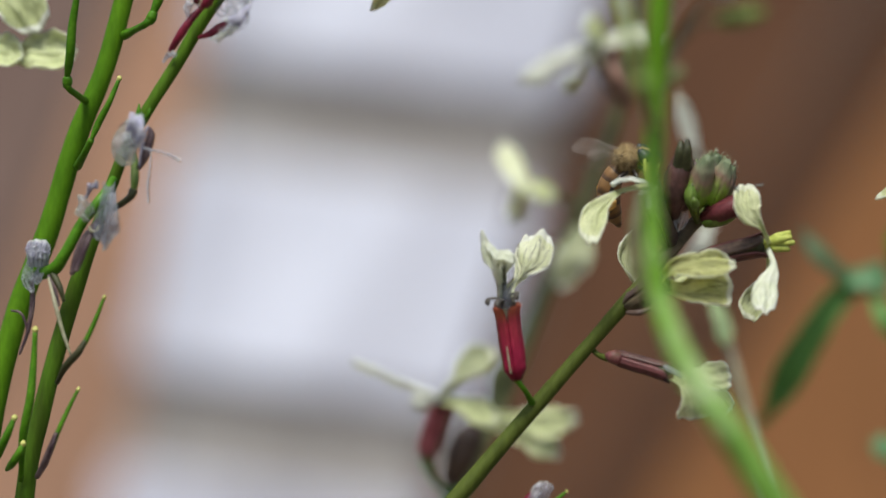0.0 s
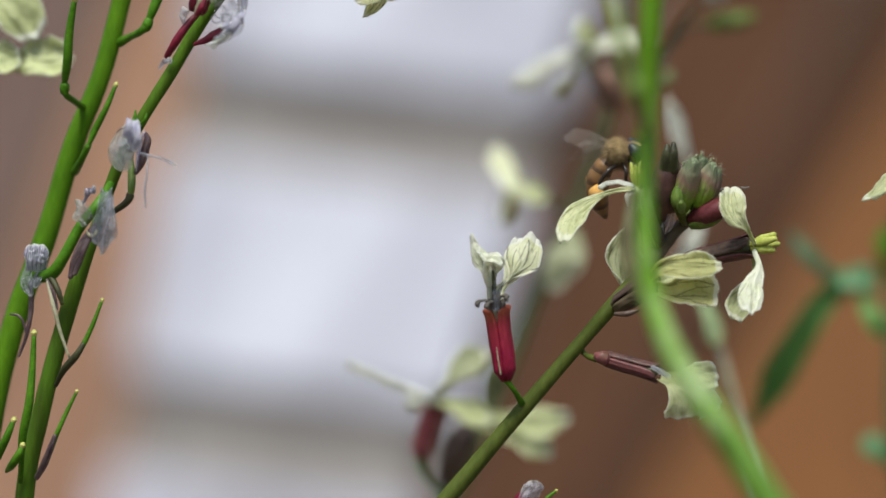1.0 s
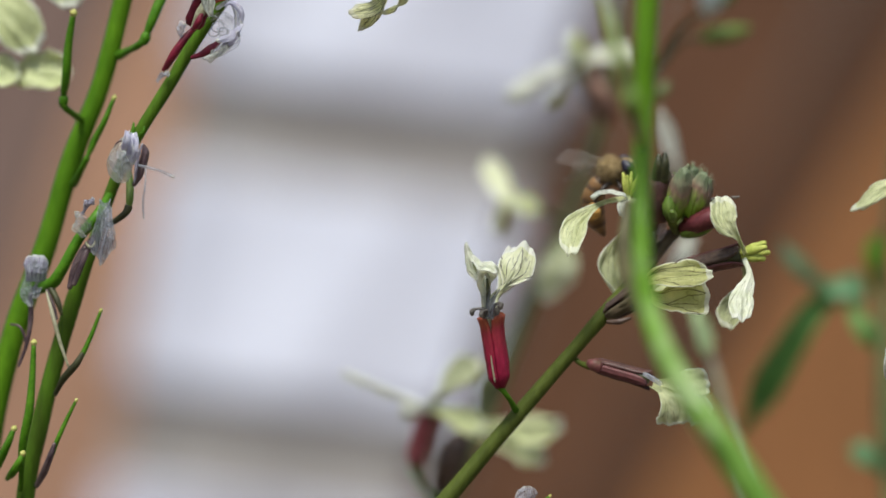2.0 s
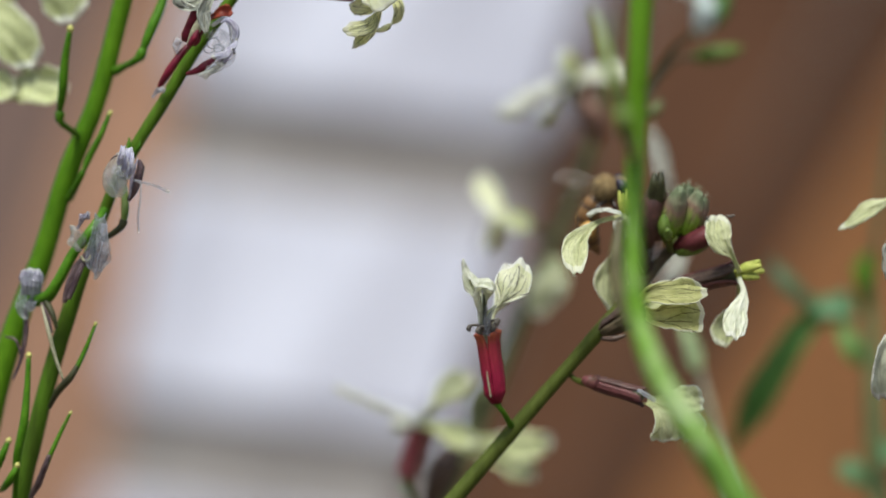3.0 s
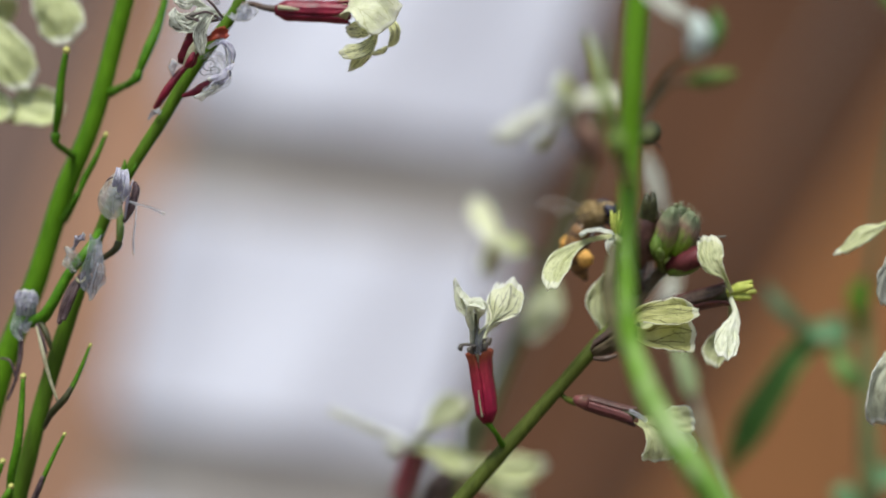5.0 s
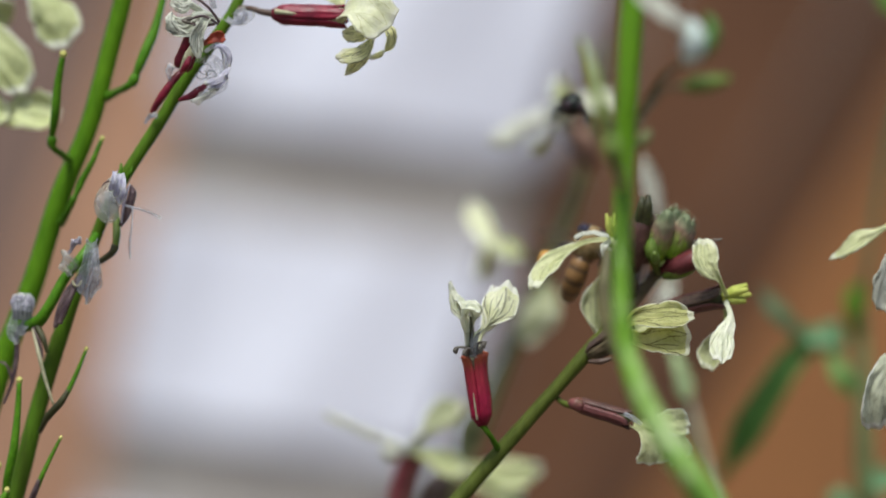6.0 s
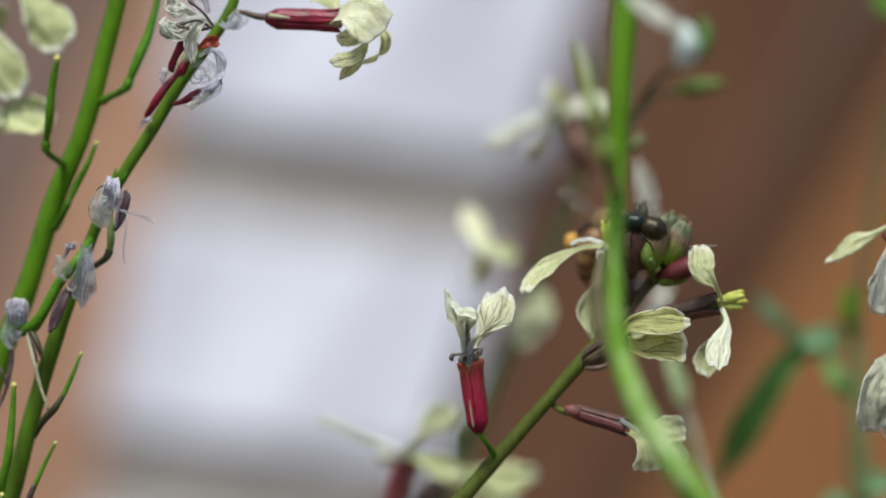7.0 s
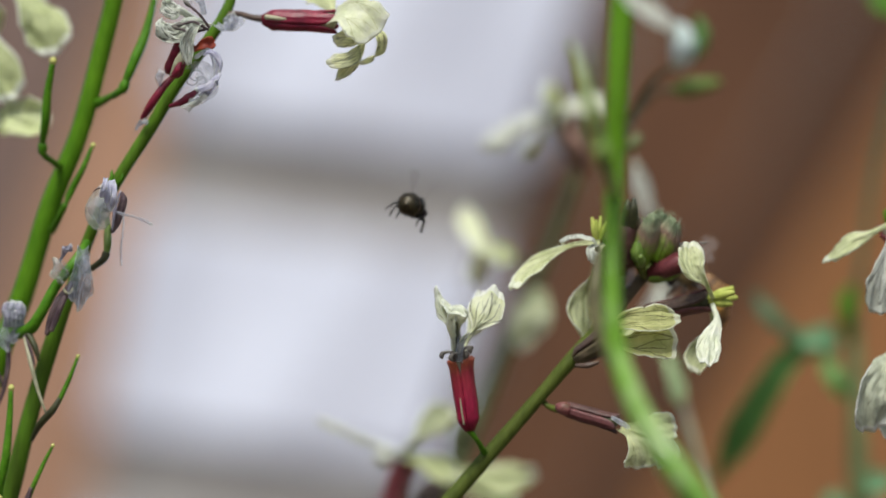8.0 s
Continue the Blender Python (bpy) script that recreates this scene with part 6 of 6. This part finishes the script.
def build_edge_flower():
    """The cream flower that comes in at the edge."""
    p = thing("rocket_plant", (0.11938, 0.6100, 0.00080), "rocket stem with a cream veined flower at its end", "plant", "rocket plants")
    part("stem", tube([(0.11938, 0.6100, 0.00987), (0.09216, 0.6100, 0.61765), (0.08219, 0.6100, 0.70836), (0.07856, 0.6100, 0.73558), (0.07584, 0.6100, 0.75100), (0.07402, 0.6100, 0.76007)], [mm(3.4), mm(2.2), mm(1.6), mm(1.3), mm(1.1), mm(0.8)], 12), STEM, p)
    flower = calyx(p, (0.07920, 0.6080, 0.74919), (0.07317, 0.6030, 0.75762), mm(1.6), mm(1.8), SEPAL_WINE, 30)
    part("petal", petal([(0.07362, 0.6030, 0.75798), (0.07025, 0.6010, 0.75652), (0.06656, 0.6000, 0.75509), (0.06256, 0.6010, 0.75188)], mm(3.6), (0.35, 0.5, 0.75), 0.35, 0.3, 0.03, 131, narrow=0.22, tip=0.6), PETAL, flower)
    part("petal", petal([(0.07371, 0.6030, 0.75726), (0.07299, 0.6000, 0.75366), (0.07197, 0.5990, 0.74920), (0.07085, 0.6000, 0.74366)], mm(5.4), (0.95, 0.2, 0.2), 0.3, 0.2, 0.04, 132, narrow=0.2, tip=0.85), PETAL_WHITE, flower)
    # lower flower with a hanging veined petal
    flower = calyx(p, (0.07993, 0.6080, 0.72749), (0.07425, 0.6030, 0.73592), mm(1.6), mm(1.8), SEPAL_WINE, 30)
    part("petal", petal([(0.07439, 0.6020, 0.73666), (0.07180, 0.5990, 0.73477), (0.07008, 0.5980, 0.73052), (0.06977, 0.6000, 0.72528)], mm(7.4), (0.9, 0.3, 0.3), 0.2, 0.3, 0.06, 133, narrow=0.3, tip=0.85), PETAL_GREY, flower)
    part("petal", petal([(0.07473, 0.6040, 0.73644), (0.07359, 0.6020, 0.73218), (0.07395, 0.6020, 0.72771), (0.07461, 0.6030, 0.72408)], mm(6.4), (0.9, 0.3, 0.1), 0.2, 0.3, 0.06, 134, narrow=0.3, tip=0.85), PETAL_GREY, flower)
    return p


tall = build_tall_stem()
faded = build_faded_stem()
visited, dip_petal = build_visited_plant()
front = build_front_stem()
far_plant = build_far_plant()
pale = build_pale_stalk()
low = build_low_flower()
leafy = build_leafy_plant()
left_flower = build_left_flower()
edge_flower = build_edge_flower()


# ---- insects ----
FUR = mottled("bee_fur", (0.24, 0.165, 0.07), (0.54, 0.4, 0.2), 900, 0.9, 0.5, 3, 0.2)
BEE_DARK = shiny("bee_shell", (0.012, 0.009, 0.007), (0.04, 0.028, 0.02), 0.35, 0.0)
BEE_EYE = shiny("bee_eye", (0.01, 0.009, 0.022), (0.024, 0.02, 0.045), 0.45, 0.0)
BEE_BANDS = banded("bee_bands", [(0.0, (0.27, 0.15, 0.055)), (0.55, (0.24, 0.125, 0.045)), (0.8, (0.1, 0.055, 0.027)), (1.0, (0.07, 0.04, 0.021))], 6.0)
POLLEN = mottled("pollen", (0.55, 0.27, 0.05), (0.75, 0.43, 0.12), 2200, 0.8, 0.8, 3)
BEE_WING = wing_mat("bee_wing", (0.4, 0.34, 0.3), 0.87)
FLY_DARK = shiny("fly_shell", (0.004, 0.005, 0.005), (0.012, 0.015, 0.013), 0.45, 0.0, spec=0.2)
FLY_GOLD = shiny("fly_belly", (0.014, 0.011, 0.005), (0.055, 0.04, 0.014), 0.42, 0.4)
FLY_GREEN = shiny("fly_back", (0.005, 0.009, 0.007), (0.02, 0.034, 0.026), 0.3, 0.5)
FLY_EYE = shiny("fly_eye", (0.022, 0.012, 0.016), (0.038, 0.02, 0.028), 0.32, 0.0, spec=0.45)
FLY_WING = wing_mat("fly_wing", (0.42, 0.38, 0.37), 0.92)


def stance(loc, ahead, back):
    """The pose of an insect at loc: its head points ahead, its back faces back."""
    x = Vector(ahead).normalized()
    z = Vector(back)
    z = (z - x * z.dot(x)).normalized()
    m = Matrix((x, z.cross(x), z)).transposed().to_4x4()
    return Matrix.Translation(Vector(loc)) @ m


def body(points, radii, sides=18):
    return tube([[mm(c) for c in q] for q in points], [mm(r) for r in radii], sides, 6, 0.02)


def wing(root, tip, width, sweep):
    """A thin, rounded insect wing."""
    a, b = Vector([mm(c) for c in root]), Vector([mm(c) for c in tip])
    return petal([a, a.lerp(b, 0.35) + Vector([mm(c) for c in sweep]) * 0.6, a.lerp(b, 0.7) + Vector([mm(c) for c in sweep]), b], mm(width), (0.6, 0.5 if root[1] > 0 else -0.5, 0.7), 0.15, 0.03, 0.012, 7, 0.00004, 0.55, 0.2)


def leg(parent, pts, r, material):
    return part("leg", tube([[mm(c) for c in q] for q in pts], [mm(r), mm(r * 0.9), mm(r * 0.7), mm(r * 0.4)], 7, 5, 0.1), material, parent)


def build_bee():
    b = thing("honey_bee", (0, 0, 0), "honey bee with banded abdomen and orange pollen loads", "bee")
    part("abdomen", body([(-1.3, 0, -0.2), (-2.6, 0, -0.9), (-4.2, 0, -2.4), (-5.2, 0, -4.6), (-5.5, 0, -7.0), (-5.4, 0, -9.2)], [0.9, 1.6, 1.85, 1.75, 1.35, 0.3]), BEE_BANDS, b, "amber and black banded abdomen")
    t = part("thorax", body([(-1.9, 0, 0.1), (-0.9, 0, 0.2), (0.6, 0, 0.2), (1.7, 0, 0)], [0.9, 1.9, 1.95, 0.9]), FUR, b, "furry tan thorax")
    part("fur", hairs((-0.0001, 0, 0.0002), (0.0018, 0.0019, 0.0019), 1300, 0.0012, 5), FUR, t)
    h = part("head", body([(1.5, 0, -0.2), (2.1, 0, -0.4), (2.9, 0, -1.0), (3.4, 0, -1.8)], [1.15, 1.8, 1.65, 0.7]), FUR, b, "tan furry head")
    part("fur", hairs((0.0022, 0, -0.0005), (0.0011, 0.0014, 0.0014), 420, 0.0007, 6), FUR, h)
    for s in (-1, 1):
        part("eye", body([(2.3, s * 1.2, 1.3), (2.7, s * 1.5, 0.1), (2.9, s * 1.35, -1.8)], [0.45, 1.15, 0.5], 12), BEE_EYE, h, "dark violet-black eye")
        part("antenna", body([(3.1, s * 0.4, -0.3), (4.0, s * 0.8, 0.2), (4.6, s * 1.0, -0.9), (5.0, s * 1.1, -1.8)], [0.16, 0.15, 0.15, 0.13], 7), BEE_DARK, h)
        leg(b, [(1.2, s * 1.2, -1.0), (2.0, s * 2.2, -2.0), (3.0, s * 2.0, -3.0), (3.6, s * 1.6, -3.8)], 0.32, BEE_DARK)
        leg(b, [(0.2, s * 1.4, -1.2), (0.3, s * 2.8, -2.0), (-0.2, s * 2.8, -3.6), (0.8, s * 2.4, -4.6)], 0.34, BEE_DARK)
        g = leg(b, [(-0.8, s * 1.4, -1.0), (-2.4, s * 2.9, -1.0), (-4.6, s * 2.9, -2.8), (-5.6, s * 2.4, -5.6)], 0.42, BEE_DARK)
        part("pollen_load", body([(-4.6, s * 3.0, -2.7), (-5.1, s * 3.2, -3.4), (-5.5, s * 3.1, -4.3), (-5.6, s * 2.9, -4.9)], [0.6, 1.3, 1.25, 0.5], 12), POLLEN, g, "orange lump of pollen")
    wings, rear_legs = [], [o for o in b.children if o.name.startswith("leg") and len(o.children)]
    for s in (-1, 1):
        for name, root, tip, w, sw in (("fore_wing", (0.4, s * 1.2, 1.4), (-7.4, s * 4.4, 3.4), 2.9, (0.4, 0, 0.5)), ("hind_wing", (-0.6, s * 1.2, 1.3), (-5.6, s * 3.2, 1.8), 2.0, (-0.2, 0, 0.2))):
            pivot = Vector([mm(c) for c in root])
            v, f, u = wing(root, tip, w, sw)
            o = part(name, ([q - pivot for q in v], f, u), BEE_WING, b, "clear brownish wing")
            o.location = pivot
            wings.append((o, s))
    return b, wings, rear_legs


def build_fly():
    b = thing("greenbottle_fly", (0, 0, 0), "dark fly with bronze-green sheen and clear wings", "fly")
    a = part("abdomen", body([(-0.8, 0, -0.1), (-1.6, 0, -0.1), (-3.0, 0, -0.3), (-4.2, 0, -0.6), (-4.7, 0, -0.7)], [1.25, 1.75, 1.85, 1.3, 0.4]), FLY_GOLD, b, "dark bronze bristly abdomen")
    t = part("thorax", body([(-1.0, 0, 0.1), (0.0, 0, 0.25), (1.3, 0, 0.2), (2.0, 0, 0.0)], [1.2, 1.55, 1.45, 0.9]), FLY_GREEN, b, "dark metallic green thorax")
    part("bristles", hairs((0.0003, 0, 0.0002), (0.0013, 0.0015, 0.0015), 260, 0.0007, 15), FLY_DARK, t)
    part("bristles", hairs((-0.0028, 0, -0.0003), (0.0016, 0.0017, 0.0017), 260, 0.0006, 16), FLY_DARK, a)
    h = part("head", body([(2.0, 0, -0.05), (2.5, 0, -0.15), (3.0, 0, -0.35)], [1.0, 1.3, 0.65]), FLY_DARK, b)
    for s in (-1, 1):
        part("eye", body([(2.0, s * 0.9, 0.5), (2.5, s * 1.05, 0.1), (2.8, s * 0.9, -0.6)], [0.45, 0.8, 0.45], 12), FLY_EYE, h, "dark reddish eye")
        leg(b, [(1.2, s * 0.9, -0.9), (1.9, s * 2.0, -1.1), (2.2, s * 2.3, -2.1), (2.8, s * 2.4, -2.7)], 0.2, FLY_DARK)
        leg(b, [(0.3, s * 1.0, -1.0), (0.4, s * 2.5, -1.0), (0.1, s * 2.8, -2.3), (0.6, s * 2.9, -3.1)], 0.2, FLY_DARK)
        leg(b, [(-0.5, s * 1.0, -0.9), (-1.4, s * 2.4, -0.8), (-2.9, s * 2.6, -1.9), (-3.4, s * 2.9, -2.9)], 0.2, FLY_DARK)
    wings = []
    for s in (-1, 1):
        root = (0.4, s * 1.0, 1.0)
        pivot = Vector([mm(c) for c in root])
        v, f, u = wing(root, (-3.2, s * 4.2, 3.6), 2.6, (0.4, 0, 0.3))
        o = part("wing", ([q - pivot for q in v], f, u), FLY_WING, b, "clear wing")
        o.location = pivot
        wings.append((o, s))
    return b, wings


bee, bee_wings, bee_legs = build_bee()
fly, fly_wings = build_fly()


def sway(ob, rows):
    """Rocks a plant about its foot: rows of seconds, shift at the height of the eye to the right and up (mm)."""
    base = Vector(ob["base"])
    out = []
    for t, dx, dz in rows:
        a = math.degrees(math.atan2(mm(dx), 0.75 - base.z))
        out.append((t, pose(base.x, base.y, base.z + mm(dz), 0, a, 0)))
    walk(ob, out)


def motions():
    sway(visited, [(0.0, -0.37, -0.21), (0.5, -0.36, -0.23), (1.0, -0.8, -0.36), (1.5, -0.98, -0.25), (3.0, 0.12, -0.04), (3.5, 0, 0), (4.0, -0.25, 0.0), (4.5, -0.27, 0.24),
                   (6.0, -0.5, 0.66), (6.5, -0.19, 0.4), (7.0, -0.32, 0.25), (7.5, -0.86, 0.21), (8.0, -1.5, 0.48)])
    sway(front, [(0.0, -1.4, 0), (0.5, -1.2, 0), (1.0, -1.0, 0), (1.5, -0.6, 0), (3.0, -0.1, 0), (3.5, 0, 0), (4.5, -0.2, 0), (6.0, -0.5, 0), (7.0, -0.7, 0), (8.0, -0.7, 0)])
    o = dip_petal.location.copy()
    walk(dip_petal, [(t, pose(*o, 0, 0.4 * a - 8, 44 - 2.2 * a)) for t, a in ((0.0, 5), (0.3, 6), (0.7, 9), (1.0, 12), (1.5, 9), (3.0, 2), (3.5, 1.5), (4.0, 3), (4.5, 5.5), (5.2, 10.5), (5.8, 15), (6.2, 17), (6.5, 18), (7.0, 20), (7.5, 21), (8.0, 22))])
    # the bee clings head up behind the flower, sinks behind it, then climbs round to the next one
    ahead, back = (0.84, -0.08, 0.37), (-0.35, -0.3, 0.85)
    up, spine = (0.36, 0.5, 0.79), (0.14, -0.86, 0.5)
    walk(bee, [
        (0.0, stance((0.02520, 0.6070, 0.75774), ahead, back)), (0.4, stance((0.02522, 0.6070, 0.75863), ahead, back)), (1.0, stance((0.02526, 0.6070, 0.75927), (0.84, -0.08, 0.3), back)),
        (1.5, stance((0.02528, 0.6070, 0.75870), ahead, back)), (3.0, stance((0.02613, 0.6070, 0.75813), ahead, back)), (3.5, stance((0.02564, 0.6070, 0.75912), ahead, back)),
        (4.0, stance((0.02522, 0.6070, 0.75903), ahead, back)), (4.5, stance((0.02491, 0.6070, 0.75885), ahead, back)), (4.7, stance((0.02486, 0.6070, 0.75851), ahead, back)),
        (5.3, stance((0.02458, 0.6080, 0.75621), (0.55, 0.4, 0.6), (-0.2, -0.65, 0.7))),
        (5.8, stance((0.02445, 0.6100, 0.75326), up, spine)),
        (6.2, stance((0.02503, 0.6100, 0.75434), up, spine)),
        (6.5, stance((0.02610, 0.6100, 0.75540), (0.45, 0.35, 0.82), (-0.15, -0.87, 0.47))),
        (6.8, stance((0.02620, 0.6110, 0.75690), (0.45, 0.35, 0.82), (-0.15, -0.87, 0.47))),
        (6.9, stance((0.02760, 0.6130, 0.75757), (0.5, 0.5, 0.65), (-0.1, -0.8, 0.5))),
        (7.0, stance((0.02897, 0.6160, 0.75796), (0.7, 0.5, 0.4), (-0.2, -0.6, 0.7))),
        (7.2, stance((0.03225, 0.6210, 0.75483), (0.6, 0.7, 0.0), (-0.3, 0.0, 0.9))),
        (7.4, stance((0.03508, 0.6240, 0.75201), (0.5, 0.8, 0.1), (-0.2, -0.1, 0.9))),
        (7.6, stance((0.03894, 0.6250, 0.75072), (-0.2, 0.95, 0.2), (0.0, -0.1, 0.9))),
        (7.8, stance((0.04106, 0.6220, 0.75041), (-0.7, 0.6, 0.2), (0.1, -0.2, 0.9))),
        (8.0, stance((0.04271, 0.6180, 0.74993), (-0.9, 0.25, 0.1), (0.1, -0.3, 0.9)))])
    for o, s in zip(bee_legs, (-1, 1)):
        p = o.location.copy()
        walk(o, [(t, pose(*p, 0, 0, -s * (a if s > 0 else 3 * b))) for t, a, b in ((0.0, 0, 0), (4.7, 0, 0), (5.8, 33, 15), (6.2, 33, 15), (6.6, 30, 15), (6.9, 30, 15), (7.2, 10, 4), (8.0, 0, 0))])
    flap = [0, 32, -14, 40, 8, -22, 26, 44, -6, 18]
    for k, (o, s) in enumerate(bee_wings):
        p = o.location.copy()
        walk(o, [(i * 0.1, pose(*p, s * flap[(i + k // 2) % 10] * 0.8, 0, s * (flap[(i * 3) % 10] * 0.3 - 48 * min(1, max(0, (i - 47) / 10))))) for i in range(81)])
    # the fly comes in from above, circles, hovers, drops to the flower and leaves across
    walk(fly, [
        (0.0, stance((-0.03599, 0.6400, 0.82321), (0.9, -0.1, -0.4), (0.3, 0, 0.9))), (3.0, stance((-0.04320, 0.6400, 0.81945), (0.9, -0.1, -0.4), (0.3, 0, 0.9))), (3.3, stance((-0.01847, 0.6400, 0.79913), (0.88, -0.1, -0.45), (0.3, -0.2, 0.9))),
        (3.5, stance((0.00151, 0.6350, 0.78475), (0.88, -0.1, -0.45), (0.3, -0.2, 0.9))), (3.6, stance((0.01000, 0.6350, 0.77916), (0.85, -0.3, -0.4), (0.3, 0, 0.9))),
        (3.7, stance((0.01811, 0.6350, 0.77442), (0.75, -0.55, -0.4), (0.3, 0.0, 0.9))), (3.8, stance((0.02822, 0.6250, 0.76770), (0.3, -0.85, -0.4), (0.2, -0.3, 0.9))),
        (3.9, stance((0.03581, 0.6120, 0.76477), (-0.5, -0.8, 0.1), (0.1, -0.2, 0.9))), (4.0, stance((0.04224, 0.6040, 0.76411), (-0.85, -0.4, 0.25), (0.2, -0.3, 0.9))), (4.1, stance((0.04585, 0.6020, 0.76501), (-0.93, -0.25, 0.15), (0.1, -0.3, 0.9))),
        (4.2, stance((0.04774, 0.6000, 0.76706), (-0.98, -0.1, 0.0), (0, -0.3, 0.9))), (4.3, stance((0.04863, 0.6000, 0.76987), (-0.95, 0, -0.3), (-0.2, -0.4, 0.8))), (4.4, stance((0.04773, 0.6000, 0.77161), (-0.85, 0, -0.5), (-0.3, -0.6, 0.7))),
        (4.5, stance((0.04424, 0.6000, 0.77192), (-0.78, 0, -0.6), (-0.3, -0.7, 0.6))), (4.6, stance((0.04198, 0.6000, 0.77148), (-0.8, 0, -0.55), (-0.3, -0.7, 0.6))), (4.7, stance((0.03910, 0.6000, 0.77014), (-0.85, 0.1, -0.45), (-0.3, -0.5, 0.7))),
        (5.2, stance((0.02658, 0.6150, 0.77230), (-0.75, -0.6, -0.1), (0, -0.2, 0.9))), (5.8, stance((0.01826, 0.6220, 0.77637), (-0.15, -0.96, -0.15), (0, -0.2, 0.9))), (6.0, stance((0.02239, 0.6200, 0.77696), (0.05, -0.97, -0.15), (0.1, -0.2, 0.9))), (6.2, stance((0.02596, 0.6150, 0.77581), (0.0, -0.97, -0.1), (0.1, -0.2, 0.9))), (6.4, stance((0.03254, 0.6060, 0.77218), (-0.1, -0.96, -0.1), (0.1, -0.2, 0.9))), (6.5, stance((0.03406, 0.6000, 0.76928), (-0.5, -0.86, -0.1), (0.1, -0.2, 0.9))),
        (6.6, stance((0.03548, 0.5960, 0.76733), (-0.93, 0.2, -0.15), (-0.1, -0.2, 0.9))), (6.7, stance((0.03546, 0.5920, 0.76514), (-0.9, 0.0, -0.3), (-0.2, -0.3, 0.9))), (6.8, stance((0.03425, 0.5900, 0.76161), (-0.9, -0.1, 0.05), (-0.1, -0.4, 0.8))),
        (6.9, stance((0.03333, 0.5900, 0.75989), (-0.9, -0.2, 0.2), (0.1, -0.4, 0.8))), (7.0, stance((0.03231, 0.5900, 0.75764), (-0.9, 0.2, 0.15), (0.1, -0.4, 0.8))), (7.1, stance((0.03190, 0.5880, 0.75697), (-0.9, 0.2, 0.1), (0.1, -0.4, 0.8))),
        (7.2, stance((0.03078, 0.5860, 0.75648), (-0.95, 0.1, 0.1), (0.1, -0.4, 0.9))), (7.3, stance((0.02821, 0.5860, 0.75637), (-0.96, 0, 0.1), (0.1, -0.4, 0.9))), (7.4, stance((0.02449, 0.5880, 0.75654), (-0.97, 0, 0.05), (0, -0.4, 0.9))),
        (7.5, stance((0.02102, 0.5900, 0.75689), (-0.97, 0, 0.05), (0, -0.4, 0.9))), (7.6, stance((0.01717, 0.5920, 0.75739), (-0.97, 0, 0.0), (0, -0.4, 0.9))), (7.7, stance((0.01261, 0.5950, 0.75773), (-0.95, 0.1, 0.05), (0, -0.4, 0.9))),
        (7.8, stance((0.00444, 0.5970, 0.75834), (-0.6, 0.75, 0.2), (0.1, -0.4, 0.9))), (7.9, stance((-0.00040, 0.6000, 0.75976), (0.1, 0.95, 0.15), (0.2, -0.3, 0.9))), (8.0, stance((-0.00205, 0.6000, 0.76060), (0.2, 0.95, -0.2), (0.5, 0.2, 0.8)))])
    for k, (o, s) in enumerate(fly_wings):
        p = o.location.copy()
        walk(o, [(i * 0.1, pose(*p, s * flap[(i + 3) % 10] * 0.9, 0, s * flap[(i * 3 + 2) % 10] * 0.3)) for i in range(81)])


motions()
